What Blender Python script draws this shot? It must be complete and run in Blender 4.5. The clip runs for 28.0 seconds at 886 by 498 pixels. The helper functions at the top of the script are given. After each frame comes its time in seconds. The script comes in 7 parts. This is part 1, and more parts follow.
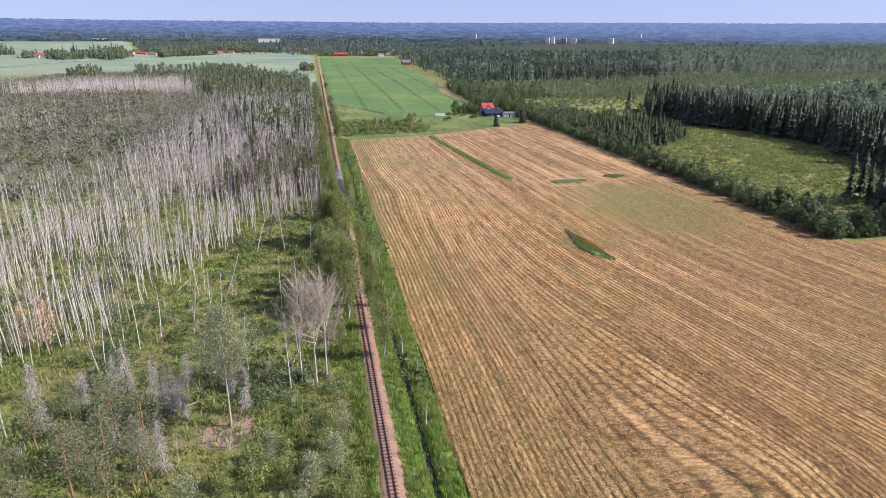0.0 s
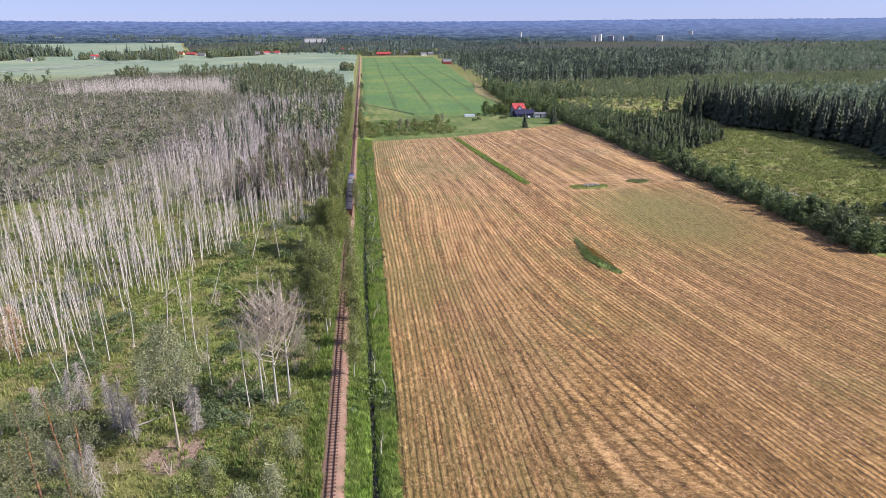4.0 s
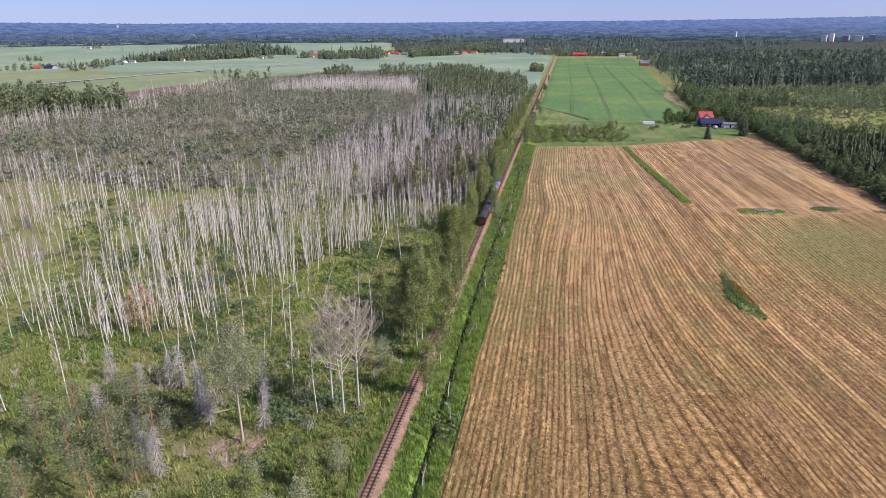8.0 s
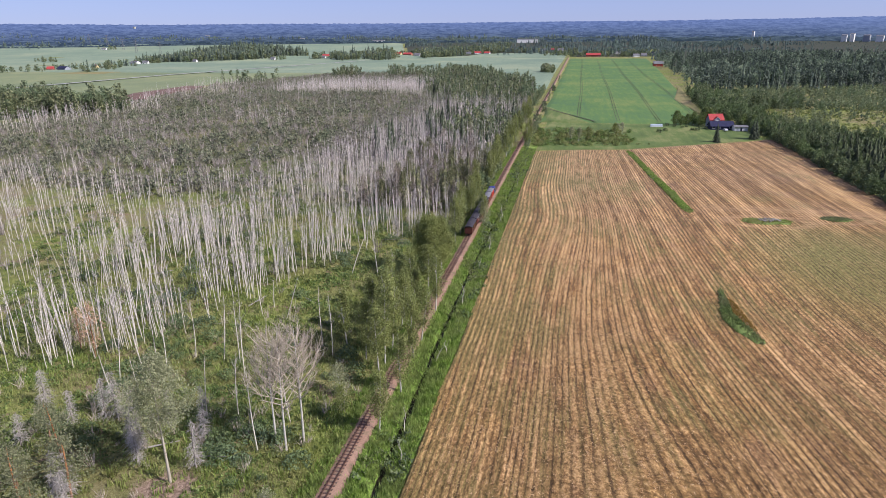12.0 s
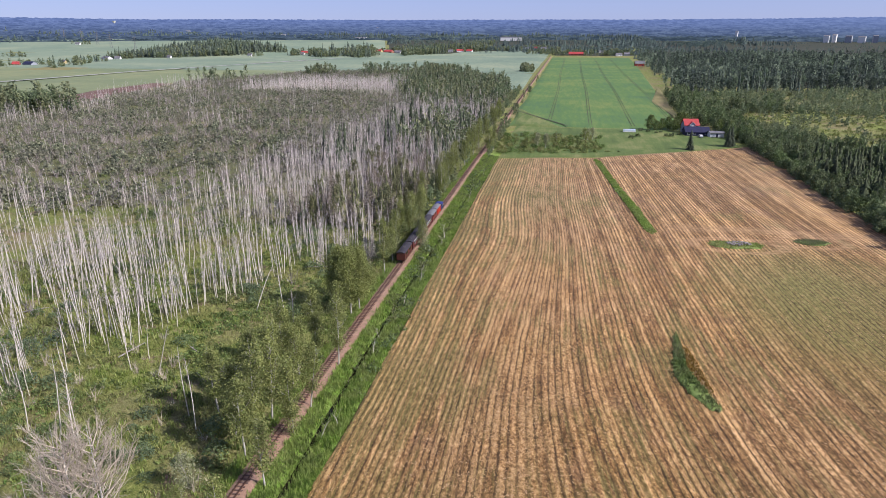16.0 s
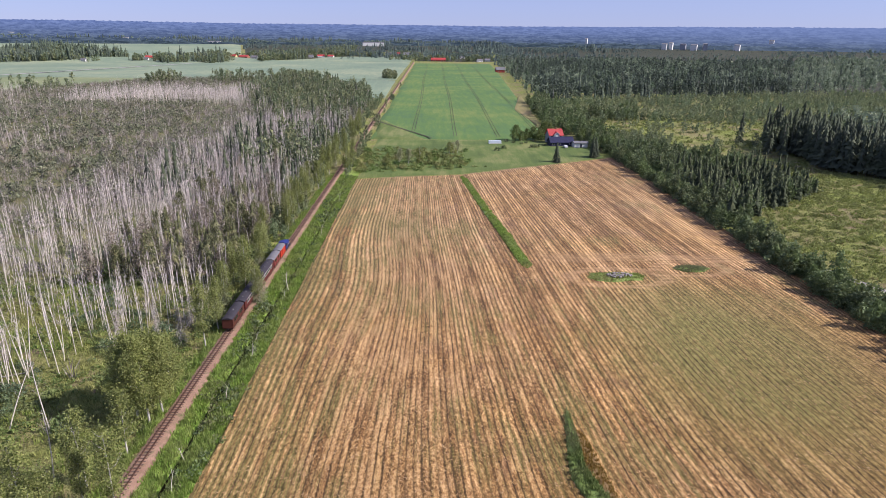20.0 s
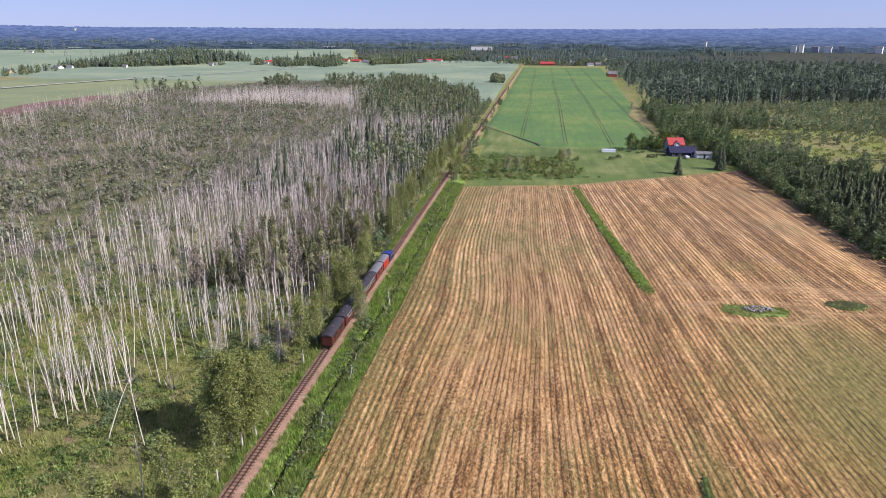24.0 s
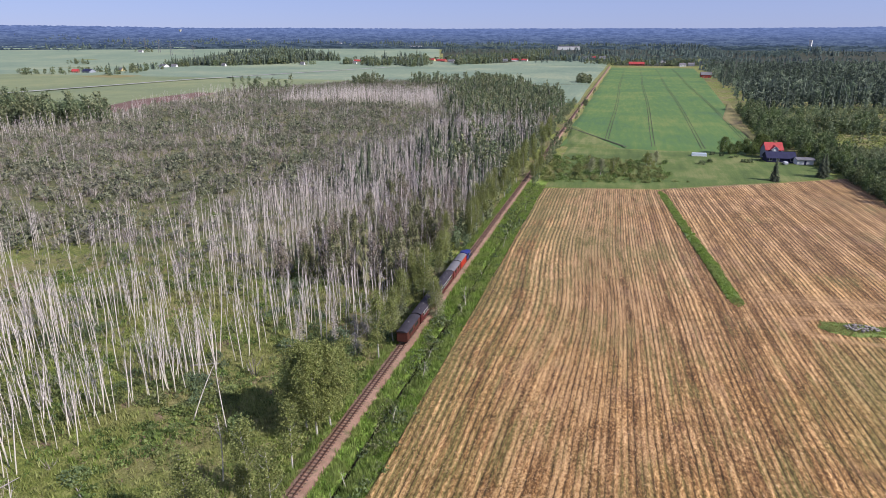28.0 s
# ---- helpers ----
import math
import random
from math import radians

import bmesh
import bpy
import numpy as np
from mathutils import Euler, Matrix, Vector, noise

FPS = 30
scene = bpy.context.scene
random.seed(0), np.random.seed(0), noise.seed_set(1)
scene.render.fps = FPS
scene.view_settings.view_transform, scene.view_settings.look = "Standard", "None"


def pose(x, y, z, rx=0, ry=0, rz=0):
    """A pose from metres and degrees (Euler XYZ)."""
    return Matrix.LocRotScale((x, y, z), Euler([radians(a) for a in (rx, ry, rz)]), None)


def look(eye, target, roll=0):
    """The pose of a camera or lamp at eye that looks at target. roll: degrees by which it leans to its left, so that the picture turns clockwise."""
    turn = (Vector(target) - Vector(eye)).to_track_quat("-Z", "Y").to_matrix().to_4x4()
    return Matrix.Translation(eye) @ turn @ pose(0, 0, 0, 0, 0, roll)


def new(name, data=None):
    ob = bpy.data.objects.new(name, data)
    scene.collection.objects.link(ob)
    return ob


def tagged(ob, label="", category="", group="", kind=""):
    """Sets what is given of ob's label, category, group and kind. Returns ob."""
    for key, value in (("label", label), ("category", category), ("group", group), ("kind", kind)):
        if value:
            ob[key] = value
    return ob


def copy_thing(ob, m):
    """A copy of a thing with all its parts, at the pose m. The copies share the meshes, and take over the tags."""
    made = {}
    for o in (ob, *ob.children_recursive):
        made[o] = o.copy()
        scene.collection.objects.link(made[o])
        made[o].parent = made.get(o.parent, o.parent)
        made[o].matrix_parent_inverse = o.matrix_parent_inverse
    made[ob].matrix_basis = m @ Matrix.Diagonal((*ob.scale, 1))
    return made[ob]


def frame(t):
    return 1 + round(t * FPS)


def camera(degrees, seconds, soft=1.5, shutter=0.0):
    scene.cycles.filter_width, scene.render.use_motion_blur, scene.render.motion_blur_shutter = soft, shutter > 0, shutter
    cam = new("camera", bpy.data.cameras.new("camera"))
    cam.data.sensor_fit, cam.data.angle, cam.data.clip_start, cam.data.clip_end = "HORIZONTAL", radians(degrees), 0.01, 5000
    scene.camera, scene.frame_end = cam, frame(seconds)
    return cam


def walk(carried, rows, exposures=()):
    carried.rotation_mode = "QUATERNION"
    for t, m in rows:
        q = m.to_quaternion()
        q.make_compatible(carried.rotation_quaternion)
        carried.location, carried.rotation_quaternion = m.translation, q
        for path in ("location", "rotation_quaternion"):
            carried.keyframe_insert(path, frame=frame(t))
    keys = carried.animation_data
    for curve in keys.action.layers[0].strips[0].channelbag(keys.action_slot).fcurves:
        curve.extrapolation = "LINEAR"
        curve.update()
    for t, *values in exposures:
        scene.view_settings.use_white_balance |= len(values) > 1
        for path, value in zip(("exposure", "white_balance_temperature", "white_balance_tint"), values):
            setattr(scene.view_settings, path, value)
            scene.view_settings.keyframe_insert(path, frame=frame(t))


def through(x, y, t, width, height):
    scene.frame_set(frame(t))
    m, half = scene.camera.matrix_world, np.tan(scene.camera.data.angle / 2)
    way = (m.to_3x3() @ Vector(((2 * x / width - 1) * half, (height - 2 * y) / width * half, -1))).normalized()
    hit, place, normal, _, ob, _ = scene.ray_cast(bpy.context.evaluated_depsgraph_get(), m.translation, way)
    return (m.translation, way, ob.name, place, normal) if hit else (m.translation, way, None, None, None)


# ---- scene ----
cam = camera(70.0, 28.0, soft=0.5)
PATH = [
    (0, (-6.418, -12.032, 53.829), (-6.053, -10.173, 53.186), 0.3),
    (0.5, (-4.855, -11.571, 53.79), (-4.492, -9.712, 53.148), 0.2),
    (1, (-3.367, -10.999, 53.791), (-3.007, -9.14, 53.147), 0.2),
    (1.5, (-1.914, -10.341, 53.823), (-1.552, -8.482, 53.18), 0.2),
    (2, (-0.428, -9.654, 53.86), (-0.067, -7.796, 53.216), 0.1),
    (2.5, (1.202, -8.96, 53.901), (1.529, -7.095, 53.256), 0.0),
    (3, (2.923, -8.319, 53.948), (3.221, -6.45, 53.302), -0.0),
    (3.5, (4.65, -7.659, 54.059), (4.911, -5.785, 53.413), -0.1),
    (5.5, (11.759, -5.11, 55.293), (11.769, -3.218, 54.645), -0.5),
    (6, (13.758, -4.473, 55.436), (13.634, -2.584, 54.789), -0.5),
    (6.5, (15.911, -3.75, 55.542), (15.714, -1.868, 54.896), -0.6),
    (7, (18.106, -2.841, 55.648), (17.844, -0.966, 55.003), -0.6),
    (7.5, (20.162, -1.713, 55.757), (19.85, 0.154, 55.111), -0.6),
    (8, (21.815, -0.417, 55.854), (21.469, 1.445, 55.209), -0.4),
    (8.5, (22.927, 0.919, 55.903), (22.566, 2.778, 55.259), -0.5),
    (9, (23.684, 2.117, 55.885), (23.319, 3.975, 55.241), -0.5),
    (9.5, (24.259, 3.207, 55.857), (23.885, 5.063, 55.214), -0.5),
    (10, (24.839, 4.337, 55.821), (24.46, 6.192, 55.179), -0.5),
    (10.5, (25.516, 5.669, 55.81), (25.133, 7.524, 55.167), -0.5),
    (11, (26.346, 7.185, 55.776), (25.959, 9.039, 55.134), -0.5),
    (11.5, (27.361, 8.892, 55.723), (26.971, 10.745, 55.081), -0.5),
    (12, (28.53, 10.8, 55.65), (28.139, 12.653, 55.007), -0.5),
    (12.5, (29.753, 13.012, 55.642), (29.359, 14.864, 54.998), -0.5),
    (14.5, (35.0, 23.932, 56.096), (34.634, 25.788, 55.446), -0.3),
    (15, (36.223, 27.413, 56.263), (35.865, 29.27, 55.613), -0.2),
    (15.5, (37.385, 31.31, 56.407), (37.032, 33.168, 55.756), -0.1),
    (16, (38.431, 35.283, 56.488), (38.081, 37.141, 55.837), 0.0),
    (16.5, (39.301, 39.244, 56.544), (38.944, 41.101, 55.893), 0.1),
    (17, (39.949, 43.159, 56.621), (39.568, 45.012, 55.972), 0.2),
    (17.5, (40.378, 47.033, 56.744), (40.015, 48.891, 56.098), 0.3),
    (18, (40.64, 50.817, 56.858), (40.368, 52.691, 56.214), 0.3),
    (18.5, (40.791, 54.637, 56.976), (40.608, 56.523, 56.335), 0.5),
    (19, (40.808, 58.423, 57.082), (40.72, 60.316, 56.443), 0.5),
    (19.5, (40.709, 62.11, 57.209), (40.688, 64.005, 56.571), 0.6),
    (20, (40.486, 65.567, 57.374), (40.526, 67.463, 56.738), 0.6),
    (20.5, (40.161, 68.48, 57.496), (40.232, 70.377, 56.866), 0.8),
    (22.5, (38.14, 76.106, 57.369), (38.069, 78.004, 56.742), 0.5),
    (23, (37.727, 76.795, 57.248), (37.607, 78.69, 56.621), 0.4),
    (23.5, (37.456, 76.856, 57.116), (37.268, 78.745, 56.487), 0.3),
    (24, (37.335, 76.775, 57.025), (37.065, 78.655, 56.398), 0.2),
    (24.5, (37.282, 76.736, 56.982), (36.947, 78.605, 56.355), 0.2),
    (25, (37.24, 76.801, 56.971), (36.857, 78.662, 56.344), 0.1),
    (25.5, (37.191, 76.917, 56.941), (36.773, 78.77, 56.314), 0.1),
    (26, (37.128, 77.043, 56.906), (36.685, 78.89, 56.279), 0.1),
    (26.5, (37.102, 77.138, 56.872), (36.637, 78.979, 56.245), 0.1),
    (27, (37.145, 77.224, 56.848), (36.659, 79.06, 56.221), 0.1),
    (27.5, (37.164, 77.276, 56.84), (36.663, 79.108, 56.213), 0.1),
    (28, (37.186, 77.347, 56.829), (36.676, 79.176, 56.201), 0.1),
]
EXPOSURES = [(0, 0.78, 6240, 15), (3.5, 0.77, 6240, 15), (6, 0.67, 6180, 15), (9, 0.54, 6120, 15), (12, 0.51, 6100, 15), (18, 0.53, 6130, 16), (20, 0.60, 6260, 17), (24, 0.60, 6200, 16), (28, 0.45, 6120, 15)]
walk(cam, [(r[0], look(*r[1:])) for r in PATH], EXPOSURES)

# ---- world, sun ----
SUN_FROM = Vector((0.97, -0.25, 0.80)).normalized()
world = bpy.data.worlds.new("sky")
scene.world = world
world.use_nodes = True
wn = world.node_tree
wn.nodes.clear()
sky = wn.nodes.new("ShaderNodeTexSky")
sky.sky_type, sky.sun_disc = "NISHITA", False
sky.sun_elevation = math.asin(SUN_FROM.z)
sky.sun_rotation = math.atan2(SUN_FROM.x, SUN_FROM.y)
sky.altitude, sky.air_density, sky.dust_density, sky.ozone_density = 700, 1.0, 0.3, 4.0
bg = wn.nodes.new("ShaderNodeBackground")
bg.inputs["Strength"].default_value = 0.045
wout = wn.nodes.new("ShaderNodeOutputWorld")
tone = wn.nodes.new("ShaderNodeMix")
tone.data_type, tone.blend_type = "RGBA", "MULTIPLY"
tone.inputs[0].default_value, tone.inputs[7].default_value = 1.0, (0.93, 0.98, 1.35, 1)
wn.links.new(sky.outputs[0], tone.inputs[6])
haze = wn.nodes.new("ShaderNodeMix")
haze.data_type = "RGBA"
haze.inputs[0].default_value, haze.inputs[7].default_value = 0.46, (8.5, 9.7, 15.4, 1)
wn.links.new(tone.outputs[2], haze.inputs[6])
wn.links.new(haze.outputs[2], bg.inputs["Color"])
wn.links.new(bg.outputs[0], wout.inputs["Surface"])

sun = new("sun", bpy.data.lights.new("sun", "SUN"))
sun.data.energy, sun.data.angle, sun.data.color = 4.6, radians(0.5), (1.0, 0.95, 0.88)
sun.matrix_world = look(SUN_FROM * 200, (0, 0, 0))

# ---- materials ----
class Nodes:
    """A small builder for one node material."""
    def __init__(self, name, rough=0.9, metal=0.0, spec=0.3):
        self.m = bpy.data.materials.new(name)
        self.m.use_nodes = True
        self.t = self.m.node_tree
        self.t.nodes.clear()
        self.out = self.t.nodes.new("ShaderNodeOutputMaterial")
        self.b = self.t.nodes.new("ShaderNodeBsdfPrincipled")
        self.b.inputs["Roughness"].default_value = rough
        self.b.inputs["Metallic"].default_value = metal
        self.b.inputs["Specular IOR Level"].default_value = spec
        self.link(self.b.outputs[0], self.out.inputs["Surface"])

    def link(self, a, b):
        self.t.links.new(a, b)
        return self

    def node(self, kind, **values):
        n = self.t.nodes.new("ShaderNode" + kind)
        for k, v in values.items():
            n.inputs[k.replace("_", " ")].default_value = v
        return n

    def place(self, stretch=(1, 1, 1), uv=False):
        c = self.t.nodes.new("ShaderNodeTexCoord")
        mp = self.t.nodes.new("ShaderNodeMapping")
        mp.inputs["Scale"].default_value = stretch
        self.link(c.outputs["UV" if uv else "Object"], mp.inputs["Vector"])
        return mp.outputs[0]

    def noise(self, scale, where, detail=4.0, rough=0.6, distortion=0.0):
        n = self.node("TexNoise", Scale=scale, Detail=detail, Roughness=rough, Distortion=distortion)
        self.link(where, n.inputs["Vector"])
        return n.outputs["Fac"]

    def ramp(self, fac, stops):
        r = self.t.nodes.new("ShaderNodeValToRGB")
        el = r.color_ramp.elements
        while len(el) < len(stops):
            el.new(0.5)
        for e, (p, c) in zip(el, stops):
            e.position, e.color = p, c
        self.link(fac, r.inputs["Fac"])
        return r.outputs["Color"]

    def mix(self, fac, a, b, blend="MIX"):
        x = self.t.nodes.new("ShaderNodeMix")
        x.data_type, x.blend_type = "RGBA", blend
        for sock, v in ((x.inputs[0], fac), (x.inputs[6], a), (x.inputs[7], b)):
            if isinstance(v, (int, float, tuple)):
                sock.default_value = v
            else:
                self.link(v, sock)
        return x.outputs[2]

    def island(self):
        return self.t.nodes.new("ShaderNodeNewGeometry").outputs["Random Per Island"]

    def which(self):
        return self.t.nodes.new("ShaderNodeObjectInfo").outputs["Random"]

    def bump(self, height, strength=0.5, distance=0.05):
        b = self.node("Bump", Strength=strength, Distance=distance)
        self.link(height, b.inputs["Height"])
        self.link(b.outputs[0], self.b.inputs["Normal"])
        return self

    def colour(self, c):
        if isinstance(c, tuple):
            self.b.inputs["Base Color"].default_value = c
        else:
            self.link(c, self.b.inputs["Base Color"])
        return self


BLACK, WHITE = (0, 0, 0, 1), (1, 1, 1, 1)


def surface(name, c1, c2, big=0.2, fine=4.0, rough=0.9, bump=0.4, depth=0.03, dirt=None, metal=0.0, stretch=(1, 1, 1)):
    """Two colours mixed by noise at two scales, with fine relief."""
    n = Nodes(name, rough, metal)
    w = n.place(stretch)
    a, f = n.noise(big, w, 5, 0.65), n.noise(fine, w, 5, 0.7)
    col = n.mix(n.ramp(a, [(0.35, BLACK), (0.65, WHITE)]), c1, c2)
    col = n.mix(0.55, col, n.ramp(f, [(0.3, (0.35, 0.35, 0.35, 1)), (0.7, (1, 1, 1, 1))]), "MULTIPLY")
    if dirt:
        col = n.mix(n.ramp(n.noise(big * 3.1, w, 4), [(0.52, BLACK), (0.68, WHITE)]), col, dirt)
    n.colour(col).bump(f, bump, depth)
    return n.m


def foliage(name, stops, rough=0.6, through=0.25, big=0.05, tint=None, clump=0.0):
    """Leaves: a colour for each island, large patches of tint, light shining through."""
    n = Nodes(name, rough, 0, 0.25)
    col = n.ramp(n.island(), stops)
    if tint:
        col = n.mix(n.ramp(n.noise(big, n.place(), 3), [(0.42, BLACK), (0.62, WHITE)]), col, tint)
    if clump:
        col = n.mix(0.8, col, n.ramp(n.noise(clump, n.place((1, 1, 0.25)), 2, 0.6), [(0.36, rgb(0.45, 0.46, 0.48)), (0.5, rgb(0.85, 0.86, 0.86)), (0.64, rgb(1.0, 1.0, 0.92))]), "MULTIPLY")
    n.colour(col)
    tr = n.node("BsdfTranslucent")
    n.link(col, tr.inputs["Color"])
    mx = n.node("MixShader", Fac=through)
    n.link(n.b.outputs[0], mx.inputs[1]).link(tr.outputs[0], mx.inputs[2]).link(mx.outputs[0], n.out.inputs["Surface"])
    return n.m


def rgb(r, g, b):
    return (r, g, b, 1)


M = {}
M["leaf_birch"] = foliage("leaf_birch", [(0, rgb(0.150, 0.182, 0.050)), (0.5, rgb(0.255, 0.285, 0.086)), (1, rgb(0.360, 0.365, 0.130))], through=0.3, clump=0.6)
M["leaf_dull"] = foliage("leaf_dull", [(0, rgb(0.190, 0.205, 0.110)), (0.5, rgb(0.290, 0.300, 0.162)), (1, rgb(0.400, 0.392, 0.225))], through=0.32)
M["leaf_bush"] = foliage("leaf_bush", [(0, rgb(0.072, 0.112, 0.028)), (0.5, rgb(0.170, 0.240, 0.060)), (1, rgb(0.268, 0.322, 0.106))], tint=rgb(0.221, 0.231, 0.101), through=0.32, clump=0.45)
M["leaf_alder"] = foliage("leaf_alder", [(0, rgb(0.096, 0.143, 0.045)), (0.5, rgb(0.168, 0.226, 0.075)), (1, rgb(0.276, 0.314, 0.131))], tint=rgb(0.150, 0.198, 0.112), through=0.25, clump=0.4)
M["leaf_willow"] = foliage("leaf_willow", [(0, rgb(0.077, 0.090, 0.053)), (0.5, rgb(0.211, 0.230, 0.134)), (1, rgb(0.347, 0.353, 0.226))], tint=rgb(0.243, 0.229, 0.162), through=0.3, big=0.04, clump=0.3)
M["leaf_wood"] = foliage("leaf_wood", [(0, rgb(0.095, 0.115, 0.058)), (0.5, rgb(0.225, 0.250, 0.124)), (1, rgb(0.360, 0.352, 0.190))], tint=rgb(0.165, 0.212, 0.108), through=0.3, clump=0.2)
M["needle"] = foliage("needle", [(0, rgb(0.048, 0.062, 0.042)), (0.5, rgb(0.076, 0.092, 0.058)), (1, rgb(0.125, 0.142, 0.086))], rough=0.8, through=0.15, big=0.03, tint=rgb(0.070, 0.088, 0.044), clump=0.19)
# needles paler and bluer than the near ones: some haze in the colour
M["needle_old"] = foliage("needle_old", [(0, rgb(0.062, 0.084, 0.068)), (0.5, rgb(0.100, 0.128, 0.096)), (1, rgb(0.165, 0.192, 0.135))], rough=0.8, through=0.2, big=0.012, tint=rgb(0.110, 0.142, 0.092), clump=0.12)
# distance haze is put into the next two colours, paler and bluer
M["leaf_hazed"] = foliage("leaf_hazed", [(0, rgb(0.127, 0.172, 0.150)), (0.5, rgb(0.178, 0.230, 0.190)), (1, rgb(0.247, 0.293, 0.240))], through=0.3, big=0.006, tint=rgb(0.149, 0.205, 0.178), clump=0.07)
M["needle_hazed"] = foliage("needle_hazed", [(0, rgb(0.055, 0.080, 0.078)), (0.5, rgb(0.082, 0.112, 0.104)), (1, rgb(0.125, 0.155, 0.138))], rough=0.8, through=0.2, big=0.004, tint=rgb(0.110, 0.150, 0.125), clump=0.09)
M["leaf_thicket"] = foliage("leaf_thicket", [(0, rgb(0.069, 0.094, 0.046)), (0.5, rgb(0.156, 0.193, 0.085)), (1, rgb(0.296, 0.323, 0.162))], through=0.3, big=0.06, tint=rgb(0.165, 0.223, 0.087), clump=0.28)
M["leaf_young"] = foliage("leaf_young", [(0, rgb(0.173, 0.210, 0.101)), (0.5, rgb(0.236, 0.268, 0.136)), (1, rgb(0.336, 0.352, 0.198))], through=0.36, big=0.02, tint=rgb(0.192, 0.244, 0.129), clump=0.22)
M["leaf_saplings"] = foliage("leaf_saplings", [(0, rgb(0.166, 0.211, 0.059)), (0.5, rgb(0.276, 0.320, 0.096)), (1, rgb(0.428, 0.428, 0.146))], through=0.35, big=0.05, tint=rgb(0.262, 0.284, 0.096), clump=0.5)
M["leaf_mixed"] = foliage("leaf_mixed", [(0, rgb(0.207, 0.261, 0.176)), (0.5, rgb(0.307, 0.364, 0.241)), (1, rgb(0.439, 0.476, 0.323))], through=0.35, big=0.02, tint=rgb(0.163, 0.219, 0.128), clump=0.15)
M["needle_pine"] = foliage("needle_pine", [(0, rgb(0.150, 0.160, 0.084)), (0.5, rgb(0.225, 0.232, 0.122)), (1, rgb(0.325, 0.318, 0.172))], through=0.4)
M["needle_clump"] = foliage("needle_clump", [(0, rgb(0.042, 0.056, 0.028)), (0.5, rgb(0.072, 0.090, 0.044)), (1, rgb(0.125, 0.142, 0.070))], rough=0.8, through=0.2, clump=0.3)
M["needle_live"] = foliage("needle_live", [(0, rgb(0.134, 0.147, 0.070)), (0.5, rgb(0.224, 0.227, 0.108)), (1, rgb(0.352, 0.331, 0.168))], rough=0.8, through=0.32, clump=0.5)
M["needle_dead"] = foliage("needle_dead", [(0, rgb(0.132, 0.106, 0.082)), (0.5, rgb(0.204, 0.169, 0.131)), (1, rgb(0.324, 0.274, 0.214))], 0.9, 0.05)
M["needle_red"] = foliage("needle_red", [(0, rgb(0.378, 0.225, 0.135)), (1, rgb(0.576, 0.405, 0.279))], 0.9, 0.05)
M["twig"] = foliage("twig", [(0, rgb(0.154, 0.128, 0.110)), (0.5, rgb(0.263, 0.224, 0.195)), (1, rgb(0.453, 0.398, 0.350))], through=0.0)
M["debris"] = foliage("debris", [(0, rgb(0.12, 0.075, 0.05)), (0.5, rgb(0.2, 0.13, 0.09)), (1, rgb(0.32, 0.23, 0.17))], 0.9, 0.0)
M["twig_mauve"] = foliage("twig_mauve", [(0, rgb(0.136, 0.107, 0.115)), (0.5, rgb(0.224, 0.186, 0.197)), (1, rgb(0.376, 0.324, 0.344))], through=0.0)
M["leaf_herb"] = foliage("leaf_herb", [(0, rgb(0.086, 0.141, 0.034)), (0.5, rgb(0.172, 0.260, 0.065)), (1, rgb(0.279, 0.341, 0.119))], through=0.32, big=0.09, tint=rgb(0.269, 0.258, 0.096), clump=0.5)
M["twig_pale"] = foliage("twig_pale", [(0, rgb(0.330, 0.285, 0.247)), (1, rgb(0.540, 0.488, 0.435))], through=0.0)
M["twig_aspen"] = foliage("twig_aspen", [(0, rgb(0.330, 0.270, 0.210)), (1, rgb(0.555, 0.473, 0.375))], 0.95, 0.0)
M["grass_tuft"] = foliage("grass_tuft", [(0, rgb(0.077, 0.116, 0.019)), (0.6, rgb(0.235, 0.314, 0.058)), (1, rgb(0.436, 0.444, 0.173))], through=0.35, big=0.06, tint=rgb(0.315, 0.313, 0.110))
M["grass_bog"] = foliage("grass_bog", [(0, rgb(0.072, 0.079, 0.036)), (0.6, rgb(0.207, 0.201, 0.106)), (1, rgb(0.360, 0.309, 0.213))], through=0.35, big=0.05, tint=rgb(0.180, 0.209, 0.085))
M["grass_bank"] = foliage("grass_bank", [(0, rgb(0.150, 0.250, 0.040)), (0.6, rgb(0.275, 0.400, 0.075)), (1, rgb(0.470, 0.525, 0.160))], through=0.5, big=0.15, tint=rgb(0.308, 0.363, 0.111), clump=0.6)
M["straw"] = foliage("straw", [(0, rgb(0.200, 0.115, 0.055)), (0.35, rgb(0.290, 0.172, 0.084)), (0.7, rgb(0.430, 0.275, 0.140)), (1, rgb(0.560, 0.390, 0.220))], 0.9, 0.1)


def bark_material(name, pale, low, dark, scale=3.0):
    """Trunks: pale with dark marks; the foot can be another colour."""
    n = Nodes(name, 0.9, 0, 0.2)
    w = n.place()
    marks = n.ramp(n.noise(scale, n.place((1, 1, 2.5)), 4, 0.7), [(0.34, dark), (0.5, pale)])
    sep = n.t.nodes.new("ShaderNodeSeparateXYZ")
    n.link(w, sep.inputs[0])
    foot = n.ramp(n.node("MapRange", From_Min=0.0, From_Max=9.0).outputs[0], [(0.05, WHITE), (0.75, BLACK)])
    n.link(sep.outputs["Z"], foot.node.inputs["Fac"].links[0].from_node.inputs["Value"])
    col = n.mix(foot, marks, n.mix(0.6, marks, low))
    col = n.mix(0.5, col, n.ramp(n.island(), [(0, rgb(0.4, 0.37, 0.37)), (0.5, rgb(0.8, 0.79, 0.79)), (1, WHITE)]), "MULTIPLY")
    n.colour(col)
    return n.m


